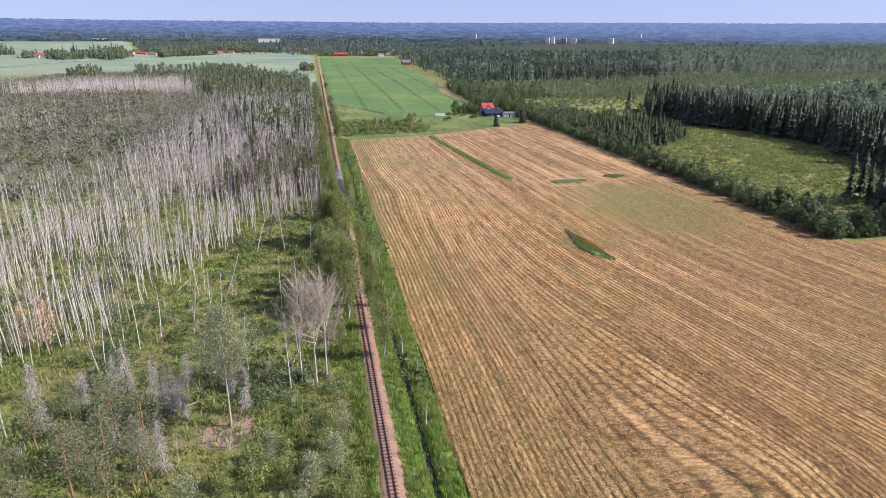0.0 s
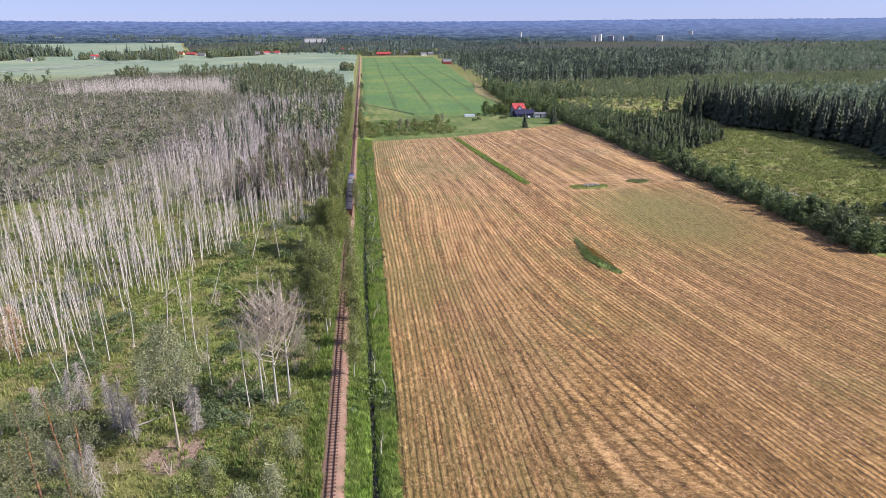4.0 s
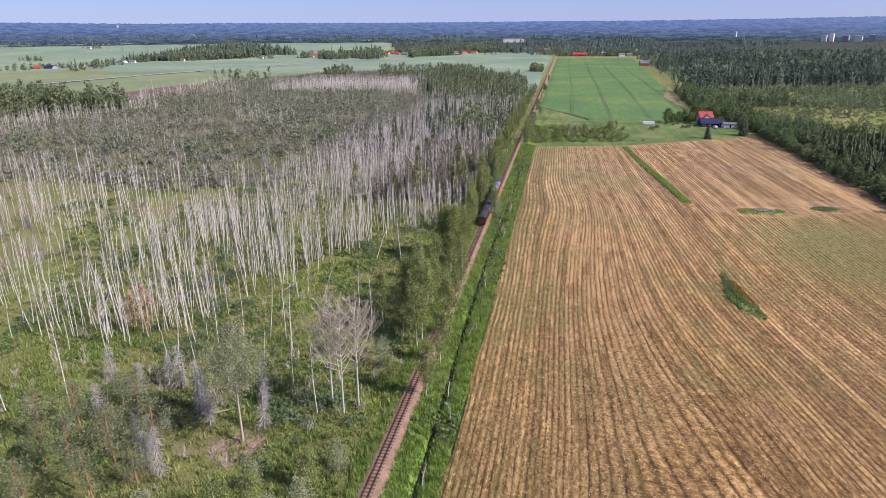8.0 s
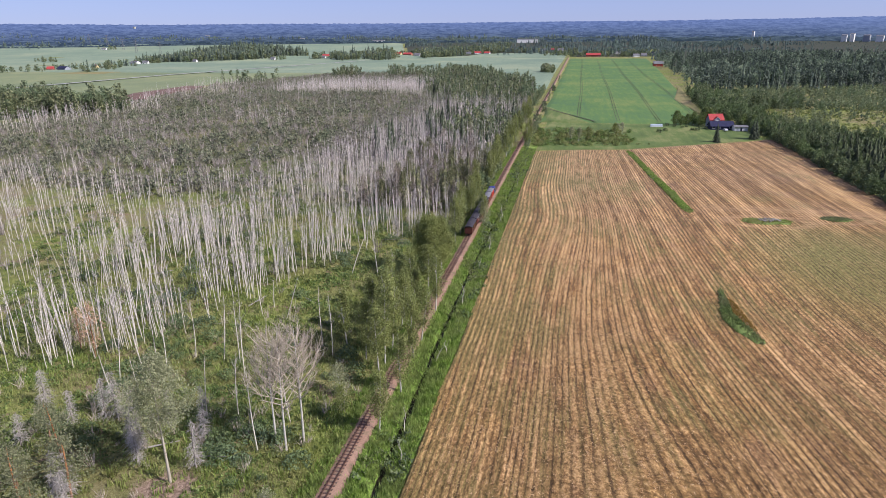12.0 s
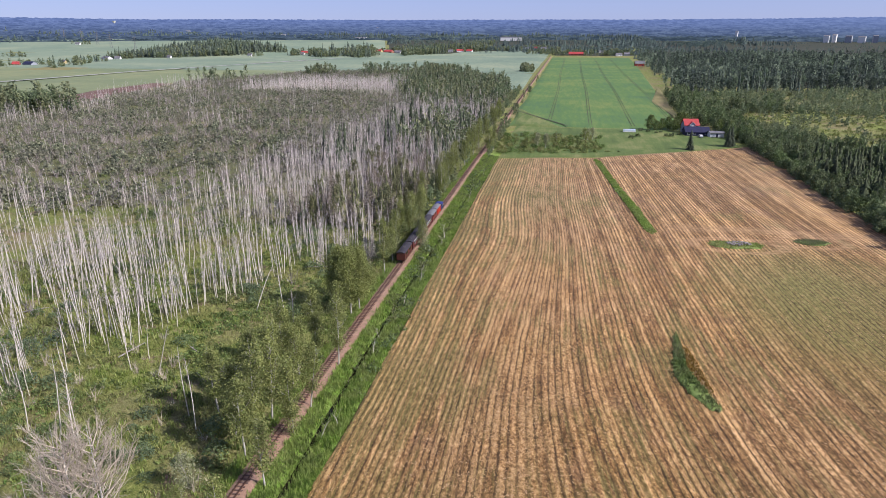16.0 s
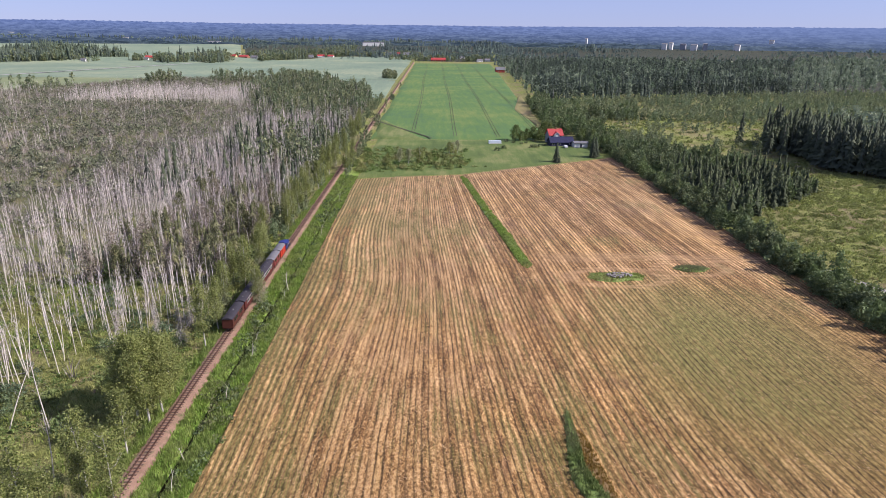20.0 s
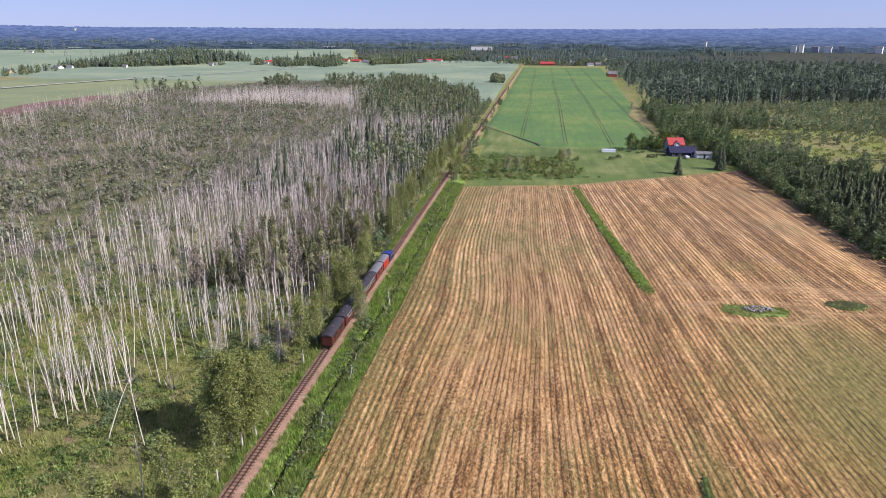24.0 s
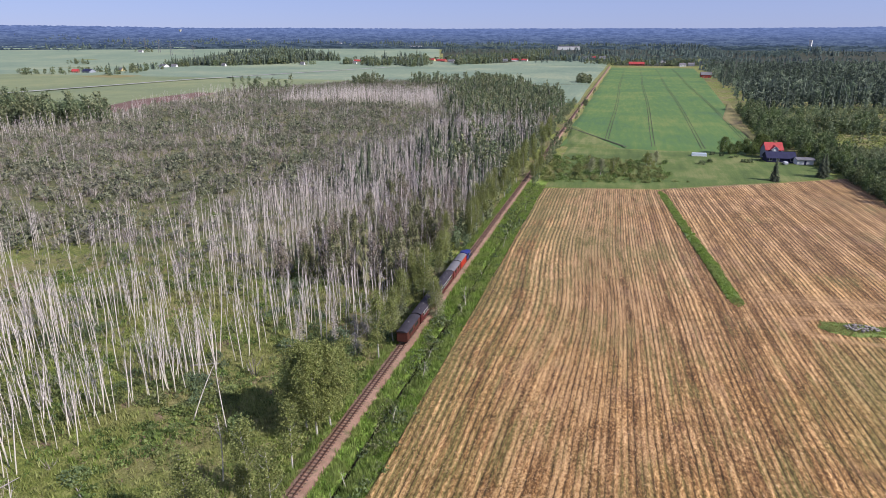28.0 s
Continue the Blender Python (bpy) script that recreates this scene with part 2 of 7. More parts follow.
M["bark_dead"] = bark_material("bark_dead", rgb(0.760, 0.675, 0.620), rgb(0.500, 0.475, 0.315), rgb(0.282, 0.235, 0.213))
M["bark_birch"] = bark_material("bark_birch", rgb(0.540, 0.510, 0.450), rgb(0.450, 0.420, 0.345), rgb(0.068, 0.060, 0.053), 5)
M["bark_pine"] = bark_material("bark_pine", rgb(0.44, 0.2, 0.085), rgb(0.22, 0.16, 0.12), rgb(0.2, 0.11, 0.06))
M["bark_aspen"] = bark_material("bark_aspen", rgb(0.46, 0.40, 0.31), rgb(0.40, 0.35, 0.27), rgb(0.2, 0.17, 0.13))
M["bark_grey"] = bark_material("bark_grey", rgb(0.3, 0.26, 0.23), rgb(0.24, 0.22, 0.16), rgb(0.14, 0.12, 0.1))


def ground_material():
    n = Nodes("rough_grass", 0.95, 0, 0.15)
    w = n.place()
    a, f, g = n.noise(0.035, w, 6, 0.65), n.noise(0.35, w, 6, 0.7), n.noise(2.2, w, 6, 0.8)
    col = n.ramp(n.mix(0.5, f, g), [(0.36, rgb(0.060, 0.080, 0.018)), (0.5, rgb(0.170, 0.200, 0.044)), (0.62, rgb(0.299, 0.299, 0.098))])
    col = n.mix(n.ramp(a, [(0.42, BLACK), (0.6, WHITE)]), col, n.ramp(g, [(0.35, rgb(0.120, 0.101, 0.041)), (0.62, rgb(0.284, 0.247, 0.113))]))
    brown = n.ramp(n.noise(0.14, w, 5, 0.75, 0.6), [(0.57, BLACK), (0.65, WHITE)])
    col = n.mix(brown, col, n.ramp(g, [(0.35, rgb(0.128, 0.082, 0.053)), (0.65, rgb(0.314, 0.216, 0.150))]))
    # peat and litter under the scrub
    sp = n.t.nodes.new("ShaderNodeSeparateXYZ")
    n.link(w, sp.inputs[0])
    my, mx = n.node("MapRange", From_Min=190.0, From_Max=270.0), n.node("MapRange", From_Min=-6.0, From_Max=-20.0)
    n.link(sp.outputs["Y"], my.inputs["Value"]).link(sp.outputs["X"], mx.inputs["Value"])
    m2 = n.node("MapRange", From_Min=-340.0, From_Max=-400.0, To_Min=1.0, To_Max=0.0)
    n.link(sp.outputs["X"], m2.inputs["Value"])
    peat = n.mix(1.0, n.mix(1.0, my.outputs[0], mx.outputs[0], "MULTIPLY"), m2.outputs[0], "MULTIPLY")
    peat = n.mix(1.0, peat, n.ramp(n.mix(0.5, a, f), [(0.5, (0.9, 0.9, 0.9, 1)), (0.6, (0.25, 0.25, 0.25, 1))]), "MULTIPLY")
    col = n.mix(peat, col, n.ramp(g, [(0.38, rgb(0.040, 0.045, 0.024)), (0.65, rgb(0.165, 0.165, 0.085))]))
    # dry litter under the lone aspen
    spot = n.t.nodes.new("ShaderNodeVectorMath")
    spot.operation = "DISTANCE"
    n.link(w, spot.inputs[0])
    spot.inputs[1].default_value = (-21, 69.5, 0)
    rad = n.node("MapRange", From_Min=1.5, From_Max=6.5, To_Min=0.75, To_Max=0.0)
    n.link(spot.outputs["Value"], rad.inputs["Value"])
    near = n.ramp(n.mix(0.5, rad.outputs[0], f), [(0.38, BLACK), (0.5, WHITE)])
    col = n.mix(near, col, n.ramp(g, [(0.38, rgb(0.176, 0.114, 0.075)), (0.6, rgb(0.405, 0.290, 0.211))]))
    # lush verge along the line
    v1, v2 = n.node("MapRange", From_Min=1.4, From_Max=2.2), n.node("MapRange", From_Min=9.4, From_Max=8.8)
    v3 = n.node("MapRange", From_Min=360.0, From_Max=335.0)
    n.link(sp.outputs["X"], v1.inputs["Value"]).link(sp.outputs["X"], v2.inputs["Value"]).link(sp.outputs["Y"], v3.inputs["Value"])
    lush = n.mix(1.0, n.mix(1.0, v1.outputs[0], v2.outputs[0], "MULTIPLY"), v3.outputs[0], "MULTIPLY")
    col = n.mix(lush, col, n.ramp(n.mix(0.5, f, g), [(0.38, rgb(0.110, 0.190, 0.028)), (0.5, rgb(0.200, 0.310, 0.052)), (0.62, rgb(0.330, 0.400, 0.110))]))
    n.colour(col).bump(g, 1.0, 0.4)
    return n.m


M["ground"] = ground_material()


HALF_ROW = 0.54  # half the distance between two drill lines


def stubble_material():
    """Mown straw in rows; the map's first axis counts metres across the rows."""
    n = Nodes("stubble", 0.95, 0, 0.12)
    w = n.place()
    rows = lambda k: n.place((1.0, k, 1), uv=True)

    def math_node(op, *args):
        m = n.t.nodes.new("ShaderNodeMath")
        m.operation = op
        for i, v in enumerate(args):
            if isinstance(v, (int, float)):
                m.inputs[i].default_value = v
            else:
                n.link(v, m.inputs[i])
        return m.outputs[0]

    sep = n.t.nodes.new("ShaderNodeSeparateXYZ")
    n.link(rows(1.0), sep.inputs[0])
    jag = n.noise(2.0, w, 4, 0.8)
    u = math_node("ADD", sep.outputs["X"], math_node("MULTIPLY", math_node("SUBTRACT", jag, 0.5), 0.6))
    u = math_node("ADD", u, math_node("MULTIPLY", math_node("SUBTRACT", n.noise(0.22, n.place((1.0, 0.35, 1), uv=True), 3, 0.6), 0.5), 0.7))
    off = math_node("PINGPONG", math_node("MULTIPLY", u, 1 / HALF_ROW), 1.0)
    ragged = n.noise(1.1, n.place((1.0, 0.5, 1), uv=True), 4, 0.8)
    line_off = math_node("ADD", off, math_node("MULTIPLY", math_node("SUBTRACT", ragged, 0.5), 0.5))
    fine, grit = n.noise(1.5, rows(0.35), 5, 0.75), n.noise(2.8, rows(0.55), 4, 0.8)
    mid = n.noise(0.45, rows(0.2), 4, 0.7)
    streak = n.noise(0.8, rows(0.1), 5, 0.75)
    band = n.noise(0.5, rows(0.012), 2, 0.6)
    blot = n.mix(0.42, n.mix(0.6, fine, grit), n.mix(0.55, mid, band))
    straw = n.ramp(blot, [(0.43, rgb(0.070, 0.036, 0.015)), (0.472, rgb(0.180, 0.099, 0.041)), (0.512, rgb(0.330, 0.194, 0.084)), (0.556, rgb(0.600, 0.395, 0.190))])
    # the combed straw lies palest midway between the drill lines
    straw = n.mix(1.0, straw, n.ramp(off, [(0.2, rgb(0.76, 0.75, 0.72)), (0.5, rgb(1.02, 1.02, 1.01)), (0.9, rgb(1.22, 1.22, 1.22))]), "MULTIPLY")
    # swaths: some rows lie thick and pale, others raked thin
    swath = n.mix(0.5, n.noise(0.32, rows(0.03), 3, 0.65), n.noise(0.9, rows(0.16), 3, 0.7))
    straw = n.mix(1.0, straw, n.ramp(swath, [(0.40, rgb(0.78, 0.77, 0.76)), (0.50, rgb(1.0, 1.0, 1.0)), (0.58, rgb(1.20, 1.20, 1.22))]), "MULTIPLY")
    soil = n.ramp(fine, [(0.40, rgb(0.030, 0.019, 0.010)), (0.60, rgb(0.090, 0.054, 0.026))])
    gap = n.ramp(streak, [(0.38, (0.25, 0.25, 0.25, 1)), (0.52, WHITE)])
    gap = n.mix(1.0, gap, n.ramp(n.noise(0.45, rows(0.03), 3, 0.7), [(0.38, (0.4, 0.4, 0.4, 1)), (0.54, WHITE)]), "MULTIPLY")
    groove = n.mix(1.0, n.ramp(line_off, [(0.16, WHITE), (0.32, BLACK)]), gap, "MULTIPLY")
    gold = n.ramp(n.noise(0.03, w, 4, 0.6), [(0.42, BLACK), (0.62, WHITE)])
    col = n.mix(math_node("MULTIPLY", gold, 0.45), straw, n.mix(1.0, straw, rgb(0.95, 0.90, 0.62), "MULTIPLY"))
    # places where the straw was raked off and reddish earth shows
    bare = n.mix(0.5, n.noise(0.05, w, 5, 0.65), n.noise(0.35, rows(0.2), 4, 0.7))
    col = n.mix(math_node("MULTIPLY", n.ramp(bare, [(0.53, BLACK), (0.60, WHITE)]), 0.30), col, n.ramp(grit, [(0.42, rgb(0.150, 0.082, 0.056)), (0.60, rgb(0.330, 0.195, 0.135))]))
    # weeds: streaks between the rows, thickest on the headland by the ditch and in the east
    green = n.ramp(n.mix(0.5, fine, grit), [(0.42, rgb(0.082, 0.078, 0.022)), (0.5, rgb(0.160, 0.148, 0.046)), (0.58, rgb(0.262, 0.230, 0.088))])
    sx = n.t.nodes.new("ShaderNodeSeparateXYZ")
    n.link(w, sx.inputs[0])
    mg = n.node("MapRange", From_Min=9.0, From_Max=60.0, To_Min=0.095, To_Max=0.0)
    n.link(sx.outputs["X"], mg.inputs["Value"])
    weed = n.mix(0.5, n.noise(0.022, w, 4, 0.6), n.noise(0.6, rows(0.08), 5, 0.8))
    me = n.node("MapRange", From_Min=62.0, From_Max=120.0, To_Min=0.0, To_Max=0.03)
    n.link(sx.outputs["X"], me.inputs["Value"])
    my = n.node("MapRange", From_Min=195.0, From_Max=225.0, To_Min=1.0, To_Max=-1.0)
    n.link(sx.outputs["Y"], my.inputs["Value"])
    weed = math_node("ADD", math_node("ADD", weed, mg.outputs[0]), math_node("MULTIPLY", me.outputs[0], my.outputs[0]))
    low = n.ramp(off, [(0.08, WHITE), (0.6, WHITE), (0.85, (0.4, 0.4, 0.4, 1))])
    col = n.mix(math_node("MULTIPLY", n.mix(1.0, n.ramp(weed, [(0.515, BLACK), (0.60, WHITE)]), low, "MULTIPLY"), 0.85), col, green)
    blob = n.t.nodes.new("ShaderNodeVectorMath")
    blob.operation = "DISTANCE"
    n.link(n.place((1 / 31, 1 / 48, 0)), blob.inputs[0])
    blob.inputs[1].default_value = (101 / 31, 172 / 48, 0)
    bl = n.mix(0.6, n.ramp(blob.outputs["Value"], [(0.4, WHITE), (1.05, BLACK)]), n.ramp(n.mix(0.5, streak, fine), [(0.34, BLACK), (0.50, WHITE)]), "MULTIPLY")
    col = n.mix(math_node("MULTIPLY", bl, 0.95), col, n.ramp(fine, [(0.40, rgb(0.100, 0.102, 0.026)), (0.6, rgb(0.250, 0.235, 0.078))]))
    # the thickest swath of straw, lying along the west side
    heap = n.mix(1.0, n.ramp(n.node("MapRange", From_Min=14.0, From_Max=54.0).outputs[0], [(0.15, BLACK), (0.35, WHITE), (0.6, WHITE), (0.85, BLACK)]), n.ramp(n.mix(0.5, mid, grit), [(0.47, BLACK), (0.55, WHITE)]), "MULTIPLY")
    hx = [q for q in n.t.nodes if q.type == "MAP_RANGE"][-1]
    n.link(math_node("ADD", sx.outputs["X"], math_node("MULTIPLY", math_node("SUBTRACT", n.noise(0.03, w, 3), 0.5), 30.0)), hx.inputs["Value"])
    col = n.mix(math_node("MULTIPLY", heap, 0.6), col, n.ramp(grit, [(0.42, rgb(0.270, 0.160, 0.072)), (0.58, rgb(0.540, 0.358, 0.175))]))
    # view-dependent darkening put into the colour, browner to the south and east
    sy_ = n.node("MapRange", From_Min=155.0, From_Max=72.0)
    east = math_node("MULTIPLY", math_node("MAXIMUM", math_node("SUBTRACT", sx.outputs["X"], 52.0), 0.0), -0.9)
    n.link(math_node("ADD", math_node("ADD", sx.outputs["Y"], east), math_node("MULTIPLY", math_node("SUBTRACT", n.noise(0.02, w, 4), 0.5), 90.0)), sy_.inputs["Value"])
    thin = n.mix(1.0, sy_.outputs[0], n.ramp(n.mix(0.5, streak, grit), [(0.42, WHITE), (0.58, (0.3, 0.3, 0.3, 1))]), "MULTIPLY")
    col = n.mix(math_node("MULTIPLY", thin, 0.7), col, n.ramp(fine, [(0.42, rgb(0.088, 0.058, 0.022)), (0.58, rgb(0.230, 0.150, 0.060))]))
    # the turning track that passes north of the islets
    ty = n.node("MapRange", From_Min=1.5, From_Max=5.0, To_Min=1.0, To_Max=0.0)
    n.link(math_node("ABSOLUTE", math_node("SUBTRACT", math_node("ADD", sx.outputs["Y"], math_node("MULTIPLY", n.noise(0.05, w, 4, 0.7), 14.0)), 235.5)), ty.inputs["Value"])
    tx = n.node("MapRange", From_Min=68.0, From_Max=76.0)
    n.link(sx.outputs["X"], tx.inputs["Value"])
    turn = math_node("MULTIPLY", ty.outputs[0], tx.outputs[0])
    # wheel tracks round the two islets
    for cx, cy, wx, wy in ((88.0, 214.3, 11.0, 5.8), (109.2, 220.6, 8.5, 4.6)):
        ring = n.t.nodes.new("ShaderNodeVectorMath")
        ring.operation = "DISTANCE"
        n.link(n.place((1 / wx, 1 / wy, 0)), ring.inputs[0])
        ring.inputs[1].default_value = (cx / wx, cy / wy, 0)
        turn = math_node("MAXIMUM", turn, n.ramp(math_node("MULTIPLY", ring.outputs["Value"], 0.5), [(0.42, BLACK), (0.50, WHITE), (0.60, WHITE), (0.70, BLACK)]))
    lines = n.ramp(n.noise(0.9, n.place((0.06, 1.0, 1)), 4, 0.8), [(0.42, rgb(0.22, 0.13, 0.06)), (0.56, rgb(0.58, 0.38, 0.20))])
    col = n.mix(math_node("MULTIPLY", turn, 0.4), col, lines)
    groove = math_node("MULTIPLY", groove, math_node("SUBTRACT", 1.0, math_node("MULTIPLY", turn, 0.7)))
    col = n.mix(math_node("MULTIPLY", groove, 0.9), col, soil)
    # grazing light put into the colour: straw paler and cooler northwards
    paled = n.node("MapRange", From_Min=150.0, From_Max=270.0)
    n.link(sx.outputs["Y"], paled.inputs["Value"])
    col = n.mix(paled.outputs[0], col, n.mix(1.0, col, rgb(0.96, 1.02, 1.16), "MULTIPLY"))
    n.b.inputs["Sheen Weight"].default_value = 0.1
    n.b.inputs["Sheen Roughness"].default_value = 0.45
    n.b.inputs["Sheen Tint"].default_value = rgb(1.0, 0.80, 0.55)
    col = n.mix(1.0, col, rgb(0.925, 0.865, 0.815), "MULTIPLY")
    n.colour(col).bump(n.mix(0.5, fine, grit), 0.9, 0.16)
    return n.m


M["stubble"] = stubble_material()


def crop_material(name, c1, c2, c3, scale=0.01):
    n = Nodes(name, 0.9, 0, 0.2)
    w = n.place()
    st = n.place((1.0, 0.12, 1))
    a = n.noise(scale, w, 5, 0.6)
    b = n.noise(0.25, st, 5, 0.7)
    col = n.ramp(n.mix(0.4, a, b), [(0.38, c1), (0.5, c2), (0.62, c3)])
    n.colour(col).bump(n.noise(2.5, st, 4, 0.7), 0.7, 0.2)
    return n.m


M["crop"] = crop_material("crop", rgb(0.070, 0.132, 0.052), rgb(0.097, 0.166, 0.047), rgb(0.156, 0.199, 0.056))
M["crop_pale"] = crop_material("crop_pale", rgb(0.145, 0.195, 0.134), rgb(0.188, 0.237, 0.155), rgb(0.262, 0.288, 0.179), 0.006)
M["crop_west"] = crop_material("crop_west", rgb(0.144, 0.175, 0.091), rgb(0.187, 0.213, 0.105), rgb(0.259, 0.259, 0.121), 0.006)
M["meadow"] = crop_material("meadow", rgb(0.062, 0.095, 0.028), rgb(0.105, 0.142, 0.038), rgb(0.19, 0.195, 0.072), 0.03)
M["hay"] = crop_material("hay", rgb(0.165, 0.158, 0.056), rgb(0.217, 0.188, 0.075), rgb(0.270, 0.210, 0.098), 0.03)
M["ploughed"] = surface("ploughed", rgb(0.150, 0.083, 0.060), rgb(0.203, 0.120, 0.090), 0.05, 1.5)
M["ballast"] = surface("ballast", rgb(0.286, 0.164, 0.110), rgb(0.391, 0.244, 0.170), 0.3, 5.0, 0.95, 0.9, 0.05, rgb(0.180, 0.134, 0.077))
M["sleeper"] = surface("sleeper", rgb(0.105, 0.064, 0.049), rgb(0.180, 0.112, 0.090), 0.8, 12, 0.9, 0.5, 0.02)
M["rail"] = surface("rail_steel", rgb(0.120, 0.060, 0.041), rgb(0.173, 0.090, 0.060), 0.5, 10, 0.6, 0.2, 0.005, None, 0.5)
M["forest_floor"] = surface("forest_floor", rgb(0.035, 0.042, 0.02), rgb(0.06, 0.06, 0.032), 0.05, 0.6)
M["gravel"] = surface("gravel", rgb(0.285, 0.262, 0.232), rgb(0.360, 0.330, 0.300), 0.2, 6)
M["asphalt"] = surface("asphalt", rgb(0.38, 0.365, 0.33), rgb(0.46, 0.44, 0.40), 0.1, 4)
M["stone"] = surface("stone", rgb(0.27, 0.24, 0.21), rgb(0.36, 0.32, 0.28), 0.6, 5)
M["mud"] = surface("mud", rgb(0.06, 0.055, 0.035), rgb(0.10, 0.09, 0.055), 0.4, 5)


def water_material():
    n = Nodes("ditch_water", 0.12, 0, 0.22)
    n.colour(n.ramp(n.noise(0.4, n.place(), 4), [(0.4, rgb(0.02, 0.017, 0.01)), (0.7, rgb(0.045, 0.036, 0.02))]))
    n.bump(n.noise(2.0, n.place(), 3), 0.05, 0.02)
    return n.m


M["water"] = water_material()


def paint(name, c, rough=0.5, metal=0.0, worn=0.25):
    n = Nodes(name, rough, metal, 0.4)
    w = n.place()
    f = n.noise(1.1, w, 5, 0.7)
    lo = tuple(v * (1 - worn) for v in c[:3]) + (1,)
    n.colour(n.mix(n.ramp(f, [(0.35, BLACK), (0.65, WHITE)]), lo, c)).bump(n.noise(14, w, 3), 0.15, 0.005)
    return n.m


M["coach_red"] = paint("coach_red", rgb(0.098, 0.019, 0.017))
M["coach_brown"] = paint("coach_brown", rgb(0.090, 0.026, 0.019))
M["van_red"] = paint("van_red", rgb(0.180, 0.038, 0.034))
M["wagon_red"] = paint("wagon_red", rgb(0.465, 0.045, 0.022))
M["loco_blue"] = paint("loco_blue", rgb(0.019, 0.030, 0.165))
M["roof_felt"] = surface("roof_felt", rgb(0.034, 0.030, 0.038), rgb(0.056, 0.049, 0.058), 0.4, 5, 0.8, 0.3, 0.01)
M["roof_grey"] = surface("roof_grey", rgb(0.150, 0.143, 0.150), rgb(0.210, 0.203, 0.210), 0.4, 5, 0.7, 0.3, 0.01)
M["steel_dark"] = paint("steel_dark", rgb(0.03, 0.028, 0.026), 0.6, 0.3)
M["tile_red"] = surface("tile_red", rgb(0.390, 0.045, 0.045), rgb(0.480, 0.075, 0.068), 0.5, 4, 0.7, 0.3, 0.02)
M["roof_dark"] = surface("roof_dark", rgb(0.016, 0.016, 0.05), rgb(0.026, 0.026, 0.07), 0.5, 4, 0.6, 0.3, 0.02)
M["wall_white"] = paint("wall_white", rgb(0.646, 0.637, 0.612), 0.8, 0, 0.08)
M["wall_grey"] = paint("wall_grey", rgb(0.270, 0.285, 0.315), 0.8, 0, 0.1)
M["wall_red"] = paint("wall_red", rgb(0.270, 0.045, 0.034), 0.8, 0, 0.15)
M["wall_yellow"] = paint("wall_yellow", rgb(0.465, 0.360, 0.180), 0.8, 0, 0.1)
M["brick"] = paint("brick", rgb(0.270, 0.128, 0.083), 0.9, 0, 0.2)
M["glass"] = paint("window_glass", rgb(0.02, 0.025, 0.03), 0.08, 0, 0.1)
M["car_paint"] = paint("car_paint", rgb(0.525, 0.532, 0.540), 0.3, 0.0, 0.05)
M["wood"] = surface("dead_wood", rgb(0.338, 0.300, 0.255), rgb(0.413, 0.375, 0.330), 0.6, 6)

# ---- mesh helpers ----
R = np.random.default_rng(7)


def mesh_of(name, verts, faces, material, smooth=False):
    """A mesh from arrays: faces is (n,3) or (n,4)."""
    verts, faces = np.asarray(verts, np.float32), np.asarray(faces, np.int32)
    me = bpy.data.meshes.new(name)
    k = faces.shape[1]
    me.vertices.add(len(verts))
    me.vertices.foreach_set("co", verts.ravel())
    me.loops.add(faces.size)
    me.loops.foreach_set("vertex_index", faces.ravel())
    me.polygons.add(len(faces))
    me.polygons.foreach_set("loop_start", np.arange(len(faces), dtype=np.int32) * k)
    me.polygons.foreach_set("loop_total", np.full(len(faces), k, np.int32))
    if smooth:
        me.polygons.foreach_set("use_smooth", np.ones(len(faces), bool))
    me.update(calc_edges=True)
    me.materials.append(material)
    return me


def join(pieces):
    """Join (verts, faces) pairs into one."""
    vs, fs, at = [], [], 0
    for v, f in pieces:
        vs.append(v)
        fs.append(np.asarray(f) + at)
        at += len(v)
    return np.concatenate(vs), np.concatenate(fs)


def scatter(template, places, turn=None, wide=None, tall=None, lean=None):
    """Copies of a template (verts, faces) at many places, joined into arrays."""
    v, f = template
    places = np.asarray(places, float)
    k = len(places)
    turn = R.uniform(0, 2 * np.pi, k) if turn is None else turn
    wide = np.ones(k) if wide is None else wide
    tall = wide if tall is None else tall
    c, s = np.cos(turn)[:, None] * wide[:, None], np.sin(turn)[:, None] * wide[:, None]
    x, y, z = v[:, 0][None], v[:, 1][None], v[:, 2][None] * tall[:, None]
    out = np.stack([c * x - s * y, s * x + c * y, np.broadcast_to(z, (k, len(v)))], -1)
    if lean is not None:
        out[..., 0] += out[..., 2] * lean[:, :1]
        out[..., 1] += out[..., 2] * lean[:, 1:]
    out += places[:, None]
    faces = f[None] + (np.arange(k) * len(v))[:, None, None]
    return out.reshape(-1, 3), faces.reshape(-1, f.shape[1])


def spread(templates, places, low=0.8, high=1.25, flat=0.15, lean=0.0):
    """Scatter several templates over places, with random sizes."""
    places = np.asarray(places, float)
    pick = R.integers(0, len(templates), len(places))
    got = []
    for i, t in enumerate(templates):
        p = places[pick == i]
        if len(p):
            w = R.uniform(low, high, len(p))
            got.append(scatter(t, p, None, w, w * R.uniform(1 - flat, 1 + flat, len(p)), R.normal(0, lean, (len(p), 2)) if lean else None))
    return join(got)


def stuff(name, pieces, material, label, category, kind="stuff"):
    ob = new(name, mesh_of(name, *pieces, material))
    return tagged(ob, label, category, "", kind)


